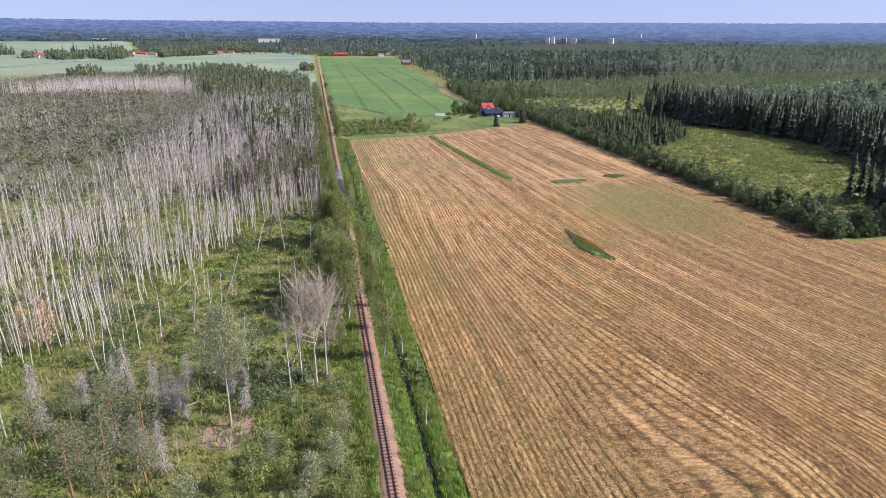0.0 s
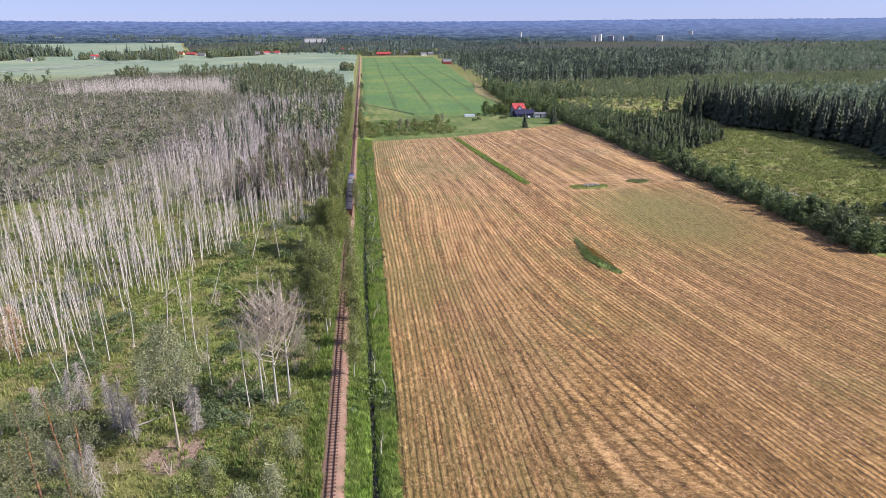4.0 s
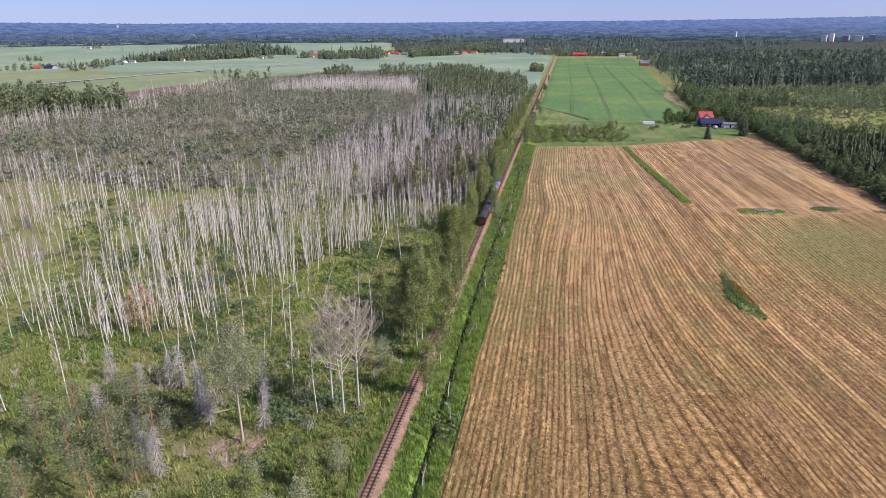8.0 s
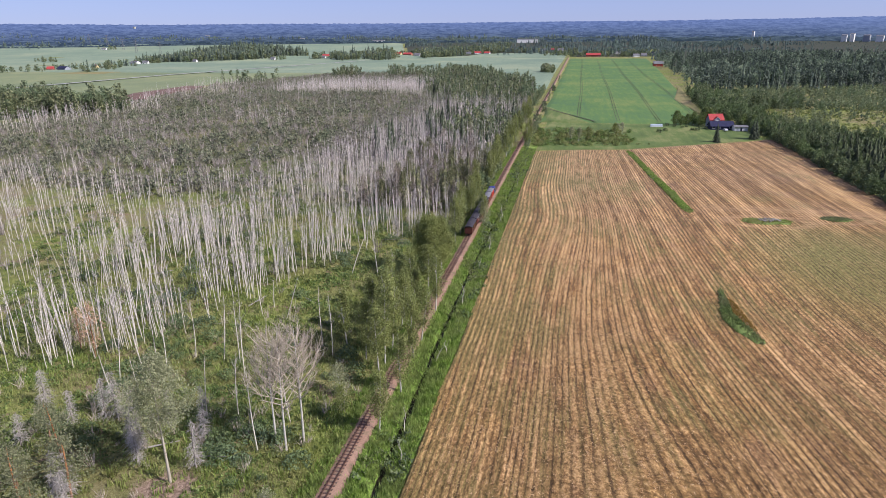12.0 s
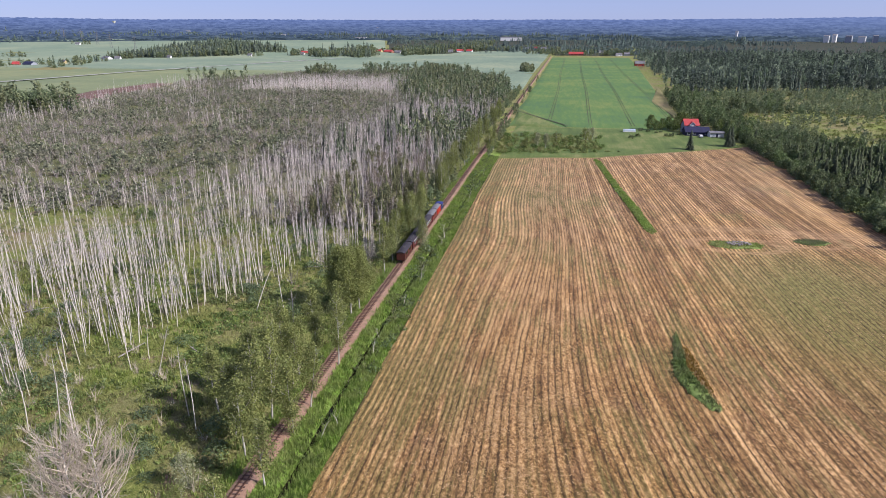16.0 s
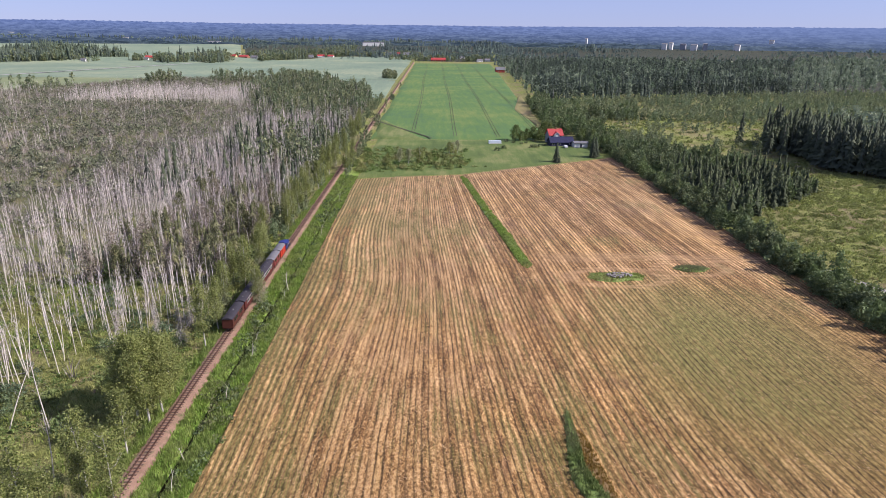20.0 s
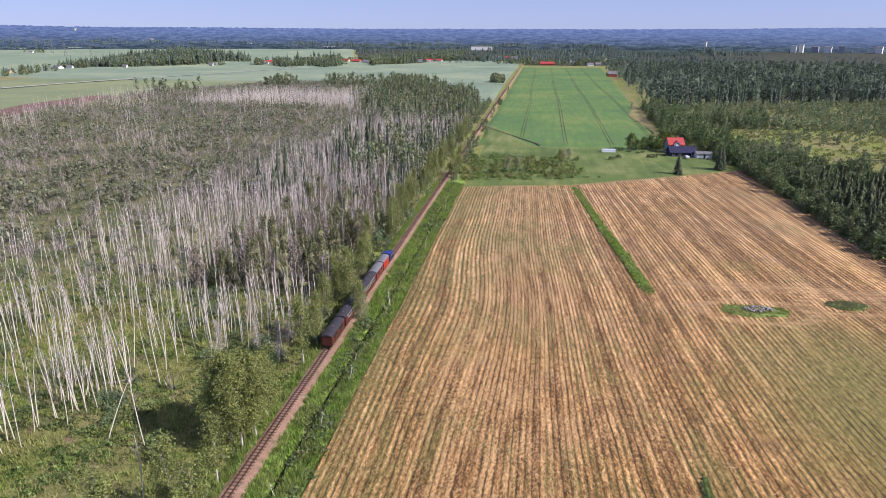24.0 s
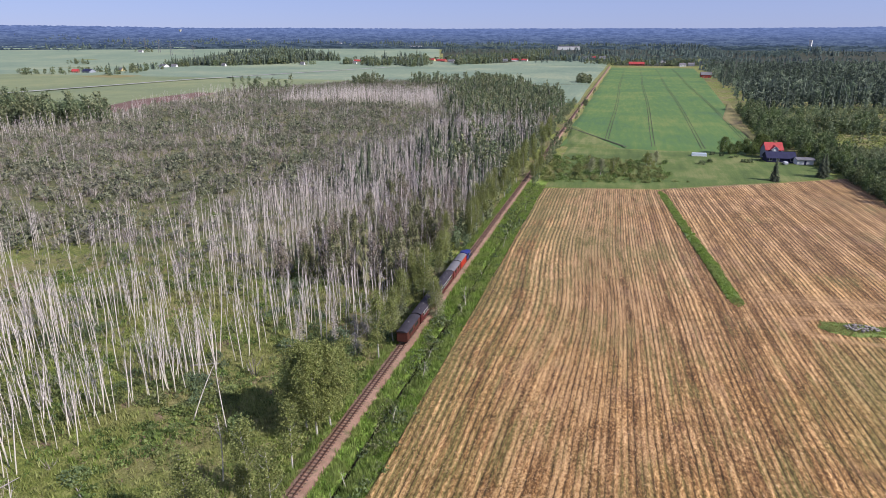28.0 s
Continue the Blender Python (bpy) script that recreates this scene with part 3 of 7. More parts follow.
def tube(points, radii, sides=5):
    """A tapered tube of triangles along points."""
    p, r = np.asarray(points, float), np.asarray(radii, float)
    a = np.arange(sides) * 2 * np.pi / sides
    ring = np.stack([np.cos(a), np.sin(a), 0 * a], -1)
    d = np.gradient(p, axis=0)
    d /= np.linalg.norm(d, axis=1)[:, None] + 1e-9
    vs = []
    for q, rad, t in zip(p, r, d):
        up = np.array([0, 0, 1.0]) if abs(t[2]) < 0.9 else np.array([1.0, 0, 0])
        e1 = np.cross(up, t)
        e1 /= np.linalg.norm(e1)
        e2 = np.cross(t, e1)
        vs.append(q + rad * (ring[:, :1] * e1 + ring[:, 1:2] * e2))
    v = np.concatenate(vs)
    f = []
    for i in range(len(p) - 1):
        for j in range(sides):
            a0, b0 = i * sides + j, i * sides + (j + 1) % sides
            f += [(a0, b0, b0 + sides), (a0, b0 + sides, a0 + sides)]
    return v, np.array(f)


def leaves(centres, per, size, cloud, up=0.3, tri=False):
    """Small leaf quads (as two triangles) round clump centres."""
    c = np.repeat(np.asarray(centres, float), per, 0)
    n = len(c)
    c = c + R.normal(0, 1, (n, 3)) * cloud
    a = R.normal(0, 1, (n, 3))
    a /= np.linalg.norm(a, axis=1)[:, None]
    b = np.cross(a, R.normal(0, 1, (n, 3)) + [0, 0, up])
    b /= np.linalg.norm(b, axis=1)[:, None] + 1e-9
    s = size * R.uniform(0.6, 1.3, n)[:, None]
    if tri:
        v = np.stack([c - a * s, c + a * s * 0.8 + b * s * 0.6, c + a * s * 0.5 - b * s * 0.7], 1).reshape(-1, 3)
        return v, np.arange(n * 3).reshape(-1, 3)
    v = np.stack([c - a * s, c + b * s * 0.55, c + a * s, c - b * s * 0.55], 1).reshape(-1, 3)
    i = np.arange(n)[:, None] * 4
    return v, np.concatenate([i + [[0, 1, 2]], i + [[0, 2, 3]]], 1).reshape(-1, 3)


def crown_centres(count, radius, low, high, bulge=0.45):
    """Clump centres of an uneven crown with gaps, thicker near its skin."""
    t = R.uniform(0, 1, count)
    z = low + (high - low) * t
    prof = np.sin(np.pi * np.clip(t, 0.02, 0.98) ** (1 - bulge * 0.5)) ** 0.7
    a = R.uniform(0, 2 * np.pi, count)
    lobes = 1 + 0.28 * np.sin(a * 3 + z * 0.9) + 0.18 * np.sin(a * 5 - z * 1.7)
    r = radius * prof * lobes * np.sqrt(R.uniform(0.12, 1, count))
    return np.stack([r * np.cos(a), r * np.sin(a), z], -1)


def limbs(count, low, high, reach, rise, foot, sides=3, trunk=None):
    """Limbs that leave a trunk and bend upwards."""
    out = []
    for i in range(count):
        z = R.uniform(low, high)
        a = R.uniform(0, 2 * np.pi)
        k = reach * R.uniform(0.5, 1.2) * (1 - 0.5 * (z - low) / (high - low + 1e-6))
        base = np.array([0, 0, z]) if trunk is None else trunk(z)
        d = np.array([np.cos(a), np.sin(a), 0])
        out.append(tube([base, base + d * k * 0.5 + [0, 0, k * rise * 0.35], base + d * k + [0, 0, k * rise]], [foot, foot * 0.6, foot * 0.15], sides))
    return out


def birch_wood(height, radius=0.14, bend=0.5, limbs_n=10):
    ph, b = R.uniform(0, 6.28), bend * R.uniform(0.3, 1)
    line = lambda z: np.array([b * math.sin(ph + z / height * 2.2) - b * math.sin(ph), b * math.cos(ph + z / height * 1.8) - b * math.cos(ph), z])
    zs = np.linspace(-0.3, height, 8)
    t = tube([line(z) for z in zs], np.linspace(radius, radius * 0.12, 8), 6)
    return t, limbs(limbs_n, height * 0.35, height * 0.95, height * 0.16, 1.3, radius * 0.3, 3, line)


def dead_birch(height, twigs=16, radius=0.098):
    """A dead birch: a bare slender trunk with short upright twigs. Returns trunk and twigs apart."""
    ph, b = R.uniform(0, 6.28), 0.35
    line = lambda z: np.array([b * math.sin(ph + z / height * 2.6) - b * math.sin(ph), b * math.cos(ph + z / height * 2) - b * math.cos(ph), z])
    zs = np.linspace(-0.3, height, 6)
    t = tube([line(z) for z in zs], [radius, radius * 0.9, radius * 0.78, radius * 0.6, radius * 0.4, radius * 0.12], 5)
    tw = limbs(twigs, height * 0.45, height * 0.98, 1.3, 1.5, 0.026, 3, line) if twigs else []
    return t, tw


def bare_tree(height, radius=0.19, forks=30):
    """A bare broad tree: limbs bending up into a rounded crown, forking into fine twigs."""
    trunk, first = birch_wood(height, radius, 0.5, 0)
    wood, fine = [], []
    for i in range(forks):
        t = (i + R.uniform(0, 1)) / forks
        z = (0.36 + 0.54 * t) * height
        a, k = i * 2.4 + R.normal(0, 0.3), height * (0.31 - 0.17 * t) * R.uniform(0.75, 1.15)
        out = np.array([math.cos(a), math.sin(a), 0.0])
        base = np.array([0, 0, z])
        mid = base + out * k * 0.5 + [0, 0, 0.42 * k] + R.normal(0, 0.06 * k, 3)
        tip = base + out * k * 0.82 + [0, 0, 1.05 * k] + R.normal(0, 0.07 * k, 3)
        wood.append(tube([base, mid, tip], [radius * 0.42, radius * 0.26, 0.02], 4))
        for j in range(26):
            at = R.uniform(0.3, 1)
            q = base + (mid - base) * 2 * at if at < 0.5 else mid + (tip - mid) * (2 * at - 1)
            e = out * R.uniform(-0.2, 1.0) + [0, 0, 0.9] + R.normal(0, 0.5, 3)
            e /= np.linalg.norm(e)
            m = k * R.uniform(0.2, 0.42)
            fine.append(tube([q, q + e * m * 0.5 + R.normal(0, 0.04, 3), q + e * m + [0, 0, 0.08]], [0.022, 0.016, 0.006], 3))
    return trunk, wood, fine


def spruce(height, radius, layers, points=7, droop=0.35):
    """A spruce as ragged whorls of drooping boughs, each a bent triangle pair."""
    v, f = [], []
    for i in range(layers):
        t = i / layers
        z = height * (0.06 + 0.92 * t)
        r = radius * (1 - t) ** 0.85 + 0.12
        a0 = R.uniform(0, 6.28)
        for j in range(points):
            a = a0 + j * 6.2832 / points + R.normal(0, 0.12)
            rr = r * R.uniform(0.7, 1.2)
            w = 3.6 / points * rr * R.uniform(0.42, 0.6)
            c, s = math.cos(a), math.sin(a)
            at = len(v)
            top = z + height / layers * 0.9
            v += [(0, 0, top), (rr * 0.55 * c - w * s, rr * 0.55 * s + w * c, z - droop * rr * 0.3), (rr * c, rr * s, z - droop * rr), (rr * 0.55 * c + w * s, rr * 0.55 * s - w * c, z - droop * rr * 0.3)]
            f += [(at, at + 1, at + 2), (at, at + 2, at + 3)]
    return np.array(v), np.array(f)


def fir(height, radius, tiers, points=6, foot=0.06):
    """A spruce as stacked ragged skirts of drooping boughs, one skirt an island."""
    v, f = [], []
    for i in range(tiers):
        t = i / tiers
        z = height * (foot + (1 - foot) * t)
        r = radius * ((1 - t) ** 0.75 * 0.92 + 0.06) * R.uniform(0.62, 1.22)
        rise = height * (1 - foot) / tiers * R.uniform(1.35, 1.75)
        at, a0 = len(v), R.uniform(0, 6.28)
        v.append((R.normal(0, 0.04) * radius, R.normal(0, 0.04) * radius, min(z + rise, height)))
        for j in range(points * 2):
            a = a0 + j * 3.1416 / points + R.normal(0, 0.2)
            k = r * (R.uniform(0.7, 1.4) if j % 2 == 0 else R.uniform(0.3, 0.7))
            v.append((k * math.cos(a), k * math.sin(a), z - 0.25 * k + R.normal(0, 0.16) * r + (0.18 * rise if j % 2 else 0)))
        for j in range(points * 2):
            f.append((at, at + 1 + j, at + 1 + (j + 1) % (points * 2)))
    return np.array(v), np.array(f)


def sprigs(base, count, low, high, reach, rise, width):
    """Fine twigs as slim blades that leave the line base(z)."""
    v, f = [], []
    for i in range(count):
        z = R.uniform(low, high)
        a, k = R.uniform(0, 6.28), reach * R.uniform(0.5, 1.3)
        b = base(z)
        d = np.array([math.cos(a), math.sin(a), rise * R.uniform(0.6, 1.4)]) * k
        w = np.array([-math.sin(a), math.cos(a), 0]) * width
        at = len(v)
        v += [b - w, b + w, b + d]
        f.append((at, at + 1, at + 2))
    return np.array(v), np.array(f)


def cheap_dead(height, radius, twigs):
    """A far dead birch: a four-sided trunk and blade twigs."""
    ph, b = R.uniform(0, 6.28), 0.35
    line = lambda z: np.array([b * math.sin(ph + z / height * 2.6) - b * math.sin(ph), b * math.cos(ph + z / height * 2) - b * math.cos(ph), z])
    t = tube([line(z) for z in np.linspace(-0.3, height, 4)], [radius, radius * 0.85, radius * 0.6, radius * 0.12], 4)
    return join([t, sprigs(line, twigs, height * 0.4, height * 0.98, 1.1, 1.5, 0.035)]) if twigs else t


def lump(radius, height, per=26, size=0.3, tri=False):
    """A leafy bush: leaf quads over a low dome."""
    n = per
    a, t = R.uniform(0, 6.28, n), np.sqrt(R.uniform(0, 1, n))
    r = radius * t
    z = height * np.sqrt(np.clip(1 - t ** 2 * 0.9, 0, 1)) * R.uniform(0.35, 1.0, n)
    return leaves(np.stack([r * np.cos(a), r * np.sin(a), z], -1), 2, size, (size * 0.5, size * 0.5, size * 0.4), 0.3, tri)


def twig_bush(radius, height, stems=24, width=0.07):
    """A leafless bush of slim bent blades."""
    v, f = [], []
    for i in range(stems):
        a, k = R.uniform(0, 6.28), radius * R.uniform(0.2, 1)
        h = height * R.uniform(0.5, 1.1)
        g = R.uniform(0, 6.28)
        w = np.array([math.cos(g), math.sin(g), 0]) * width
        b = np.array([math.cos(a), math.sin(a), 0]) * 0.3 * k
        top = np.array([math.cos(a) * k, math.sin(a) * k, h]) + R.normal(0, 0.2, 3)
        if i % 2:
            b = b + (top - b) * 0.4
            top = top + R.normal(0, 0.5, 3)
        at = len(v)
        v += [b - w, b + w, top]
        f.append((at, at + 1, at + 2))
    return np.array(v), np.array(f)


def tuft(size, blades=7):
    v, f = [], []
    for i in range(blades):
        a, b = R.uniform(0, 6.28), R.uniform(0.1, 0.6) * size
        x, y = R.normal(0, 0.25 * size, 2)
        h = size * R.uniform(0.6, 1.2)
        w = size * 0.10
        at = len(v)
        v += [(x - w * math.sin(a), y + w * math.cos(a), 0), (x + w * math.sin(a), y - w * math.cos(a), 0), (x + b * math.cos(a), y + b * math.sin(a), h)]
        f.append((at, at + 1, at + 2))
    return np.array(v), np.array(f)


def in_field(n, x0, x1, y0, y1, keep=None):
    """Random ground places in a box, thinned by keep(x, y) in 0..1."""
    p = np.stack([R.uniform(x0, x1, n), R.uniform(y0, y1, n)], -1)
    if keep is not None:
        p = p[R.uniform(0, 1, n) < keep(p[:, 0], p[:, 1])]
    return p


def wobble(x, y, scale, seed=0):
    """Smooth noise in about -1..1, from a few crossed waves."""
    a = np.random.default_rng(seed)
    t = 0
    for i in range(6):
        k, ph, th = a.uniform(0.6, 1.9), a.uniform(0, 6.28), a.uniform(0, 6.28)
        t = t + np.sin((x * math.cos(th) + y * math.sin(th)) * k / scale + ph)
    return t / 3.2


def step(a, b, x):
    t = np.clip((x - a) / (b - a), 0, 1)
    return t * t * (3 - 2 * t)


def far_rise(x, y):
    """The land climbs gently beyond the village, up to the horizon, with two knolls under the groves."""
    knolls = 17 * np.exp(-((x + 770) / 120) ** 2 - ((y - 1500) / 110) ** 2) + 8 * np.exp(-((x + 450) / 110) ** 2 - ((y - 1560) / 90) ** 2)
    return knolls + np.interp(np.hypot(x, y), [1600, 1900, 2300, 2700, 3200, 3800, 4900], [0, 8, 26, 33, 42, 58, 100])


def height_at(x, y):
    """The lie of the land: flat, with the ditch, the track's bank, hummocks in the wood."""
    x, y = np.asarray(x, float), np.asarray(y, float)
    ditch_x = 5.2 + 0.5 * np.sin(y / 31) + 3 * step(290, 330, y)
    far = step(340, 325, y)
    z = -1.15 * np.exp(-((x - ditch_x) / 0.85) ** 2) * far
    z = z + 0.45 * step(3.2, 1.8, np.abs(x)) - 0.1
    wood = step(-3.5, -12, x) * step(720, 640, y) * step(-420, -330, x)
    z = z + wood * (0.35 * wobble(x, y, 7, 3) + 0.25 * wobble(x, y, 2.6, 4))
    z = z + step(3.5, 4.5, x) * step(9.5, 8, x) * 0.12 * wobble(x, y, 2.0, 5)
    return z + far_rise(x, y)


def on_ground(p, sink=0.05):
    return np.column_stack([p, height_at(p[:, 0], p[:, 1]) - sink])


def part(name, bm, material, parent, label=""):
    """Link a bmesh as one mesh object under a thing or part."""
    me = bpy.data.meshes.new(name)
    bm.to_mesh(me)
    bm.free()
    me.materials.append(material)
    ob = new(name, me)
    ob.parent = parent
    return tagged(ob, label)


def part_of(name, pieces, material, parent, label="", smooth=False):
    ob = new(name, mesh_of(name, *pieces, material, smooth))
    ob.parent = parent
    return tagged(ob, label)


def thing(name, m, label, category, group=""):
    ob = new(name)
    ob.matrix_basis = m
    return tagged(ob, label, category, group)


def box(x0, x1, y0, y1, z0, z1, bevel=0.0, bm=None):
    bm = bm or bmesh.new()
    m = Matrix.Translation(((x0 + x1) / 2, (y0 + y1) / 2, (z0 + z1) / 2)) @ Matrix.Diagonal((x1 - x0, y1 - y0, z1 - z0, 1))
    got = bmesh.ops.create_cube(bm, size=1, matrix=m)
    if bevel:
        edges = list({e for v in got["verts"] for e in v.link_edges})
        bmesh.ops.bevel(bm, geom=edges, offset=bevel, segments=2, affect="EDGES")
    return bm


def prism(profile, y0, y1):
    """An extrusion along y of a closed profile of (x, z)."""
    bm = bmesh.new()
    a = [bm.verts.new((x, y0, z)) for x, z in profile]
    b = [bm.verts.new((x, y1, z)) for x, z in profile]
    bm.faces.new(a)
    bm.faces.new(b[::-1])
    for i in range(len(a)):
        j = (i + 1) % len(a)
        bm.faces.new((a[j], a[i], b[i], b[j]))
    bmesh.ops.recalc_face_normals(bm, faces=bm.faces)
    return bm


def disc_x(radius, x0, x1, y, z, sides=18):
    bm = bmesh.new()
    m = Matrix.Translation(((x0 + x1) / 2, y, z)) @ Matrix.Rotation(radians(90), 4, "Y")
    bmesh.ops.create_cone(bm, cap_ends=True, segments=sides, radius1=radius, radius2=radius, depth=abs(x1 - x0), matrix=m)
    return bm


def grid(xs, ys, zf):
    xs, ys = np.asarray(xs, float), np.asarray(ys, float)
    gx, gy = np.meshgrid(xs, ys)
    v = np.column_stack([gx.ravel(), gy.ravel(), zf(gx, gy).ravel()])
    n = len(xs)
    i = (np.arange(len(ys) - 1)[:, None] * n + np.arange(n - 1)[None]).ravel()
    return v, np.stack([i, i + 1, i + n + 1, i + n], -1)


def sheet(name, left, right, y0, y1, z, material, label, category, nx=40, ny=60, rough=0.0):
    """A piece of land between two lines left(y) and right(y), lying z above the ground, its rim turned down."""
    ys = np.linspace(y0, y1, ny)
    us = np.linspace(0, 1, nx)
    gu, gy = np.meshgrid(us, ys)
    gx = left(gy) + (right(gy) - left(gy)) * gu
    gz = z + rough * wobble(gx, gy, 9, 11) + far_rise(gx, gy)
    rim = np.zeros_like(gz, bool)
    rim[0], rim[-1], rim[:, 0], rim[:, -1] = True, True, True, True
    gz[rim] = far_rise(gx, gy)[rim] - 0.4
    v = np.column_stack([gx.ravel(), gy.ravel(), gz.ravel()])
    i = (np.arange(ny - 1)[:, None] * nx + np.arange(nx - 1)[None]).ravel()
    f = np.stack([i, i + 1, i + nx + 1, i + nx], -1)
    ob = new(name, mesh_of(name, v, f, material, True))
    return tagged(ob, label, category, "", "structure")


def line(x0, y0, x1, y1):
    return lambda y: x0 + (x1 - x0) * (y - y0) / (y1 - y0)

# ---- the land ----
def steps(*runs):
    return np.unique(np.concatenate([np.arange(a, b + 1e-6, s) for a, b, s in runs]).round(3))


far_steps = np.array([1150, 1400, 1700, 1950, 2200, 2450, 2700, 3000, 3300, 3700, 4200, 4850.0])
gx = np.unique(np.concatenate([-far_steps, steps((-1000, -400, 25), (-400, -12, 4), (-12, 12, 0.5), (12, 160, 4), (160, 1000, 40)), far_steps]))
gy = np.unique(np.concatenate([-far_steps, steps((-1000, -60, 60), (-60, 720, 3), (720, 1000, 20), (1000, 2300, 25)), far_steps]))
v, f = grid(gx, gy, height_at)
tagged(new("ground", mesh_of("ground", v, f, M["ground"], True)), "rough green grass and weeds over uneven wet ground", "ground", "", "structure")


# stubble field: rows that swing round the strip and the stone islands
def row_coordinate(x, y):
    s, y = step(24, 56, x), np.maximum(y, 48)
    swing = 0.06 * (y - 150) - 0.14 * 12 * np.log1p(np.exp(np.clip((125 - y) / 12, -30, 30)))
    near = 0.15 * np.clip(30 - x, 0, 30) * step(200, 120, y)
    return x - near + s * swing - 4 * np.exp(-((y - 205) / 38) ** 2 - ((x - 27) / 16) ** 2) + 0.2 * wobble(x, y, 18, 24)


def field_north(x):
    return np.interp(x, [9, 54, 62, 100, 134], [331, 341, 345, 366, 386])


def field_z(x, y):
    u = row_coordinate(x, y)
    return 0.10 - 0.03 * np.cos(np.pi * u / HALF_ROW) + 0.04 * wobble(x, y, 6, 21) + 0.02 * wobble(x, y, 1.3, 22)


fx = np.concatenate([np.arange(9.0, 134.01, 0.24), np.arange(134.25, 190, 0.75)])
ft = np.concatenate([np.linspace(-60, 120, 80), np.linspace(121, 327, 100)])
gxx, gtt = np.meshgrid(fx, ft)
gyy = gtt + (field_north(gxx) - 327) * step(120, 327, gtt)
edge = np.where(gxx == fx[0], 0.8 * wobble(gxx, gyy, 5, 8), 0) + np.where(gxx == fx[-1], 2.2 * wobble(gxx, gyy, 14, 9), 0)
gzz = field_z(gxx, gyy)
gzz[0], gzz[-1], gzz[:, 0], gzz[:, -1] = -0.3, -0.3, -0.3, -0.3
v = np.column_stack([(gxx + edge).ravel(), gyy.ravel(), gzz.ravel()])
n = len(fx)
i = (np.arange(len(ft) - 1)[:, None] * n + np.arange(n - 1)[None]).ravel()
f = np.stack([i, i + 1, i + n + 1, i + n], -1)
f = f[(v[f[:, 1], 0] < 134.3) | (v[f[:, 3], 1] < 131)]  # only the southern end runs on to the east
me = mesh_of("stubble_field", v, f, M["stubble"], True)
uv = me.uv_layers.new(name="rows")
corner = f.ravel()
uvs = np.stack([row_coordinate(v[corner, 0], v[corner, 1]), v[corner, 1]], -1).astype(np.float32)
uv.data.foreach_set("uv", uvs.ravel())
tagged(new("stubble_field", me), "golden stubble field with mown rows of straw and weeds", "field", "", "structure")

# loose straw lying in the swaths
litter = in_field(150000, 9.6, 133, 35, 250, lambda x, y: np.clip(1.15 - (y - 35) / 240, 0.15, 1) * np.clip(np.abs((row_coordinate(x, y) / HALF_ROW + 1) % 2 - 1) * 1.2 - 0.15, 0, 1) * np.clip(0.6 + 0.6 * wobble(x, y, 5, 26) + 0.5 * (x > 20) * (x < 44), 0.1, 1))


def wisp(size, stems=5):
    """A few straws lying nearly flat."""
    v, f = [], []
    for i in range(stems):
        a, l = R.uniform(0, 6.28), size * R.uniform(0.5, 1.2)
        x, y = R.normal(0, 0.5 * size, 2)
        w = size * 0.11
        at = len(v)
        v += [(x - w * math.sin(a), y + w * math.cos(a), 0.0), (x + w * math.sin(a), y - w * math.cos(a), 0.02), (x + l * math.cos(a), y + l * math.sin(a), R.uniform(0.01, 0.07))]
        f.append((at, at + 1, at + 2))
    return np.array(v), np.array(f)


lp = np.column_stack([litter, field_z(litter[:, 0], litter[:, 1])])
stuff("straw_litter", spread([wisp(0.36, 2) for q in range(5)], lp, 0.6, 1.6, 0.3), M["straw"], "loose pale straw lying in rows on the stubble", "straw")

# green crop beyond, with its meadow, hay corner and the fields to the west
sheet("crop_field", lambda y: 3.6 + 0.7 * np.sin(y / 23), lambda y: np.interp(y, [436, 499, 720, 1200, 1552], [112, 113, 128, 157, 175]), 437, 1556, 0.55, M["crop"], "green cereal field with tramlines beside the railway", "field", 40, 120, 0.1)
mu, mk = np.meshgrid(np.linspace(0, 1, 40), np.linspace(0, 1, 30))
mxx = 8 + (130 - 8) * mu
myy = field_north(mxx) + 0.6 + 0.8 * wobble(mxx, mxx * 0, 5, 13) + (437 - field_north(mxx)) * mk
mzz = 0.14 + 0.08 * wobble(mxx, myy, 9, 11)
mzz[:, 0], mzz[:, -1], mzz[0] = -0.3, -0.3, -0.05
i = (np.arange(29)[:, None] * 40 + np.arange(39)[None]).ravel()
me = mesh_of("meadow", np.column_stack([mxx.ravel(), myy.ravel(), mzz.ravel()]), np.stack([i, i + 1, i + 41, i + 40], -1), M["meadow"], True)
tagged(new("meadow", me), "mown green meadow beside the farmhouse", "meadow", "", "structure")
sheet("hay_corner", lambda y: np.interp(y, [500, 600, 735], [113, 108, 131]), lambda y: np.interp(y, [500, 735], [117, 134]), 500, 735, 0.75, M["hay"], "dry yellow grass along the edge of the crop", "field", 8, 40, 0.1)
sheet("hay_field", line(4.5, 437, 4.5, 530), line(40, 437, 5.5, 530), 437, 530, 0.62, M["meadow"], "pale green grass corner of the crop field", "field", 10, 20, 0.05)
sheet("west_crop", lambda y: -1000 + 0 * y, lambda y: np.interp(y, [380, 500, 720, 950, 966], [-362, -362, -408, -335, -330]), 380, 965, 0.45, M["crop_west"], "pale blue-green cereal field west of the dead wood", "field", 40, 80, 0.2)
sheet("side_crop", lambda y: np.interp(y, [690, 960], [-13, -116]), lambda y: -4.5 + 0 * y, 695, 965, 0.48, M["crop_pale"], "green corner of crop between the wood and the railway", "field", 12, 30, 0.1)
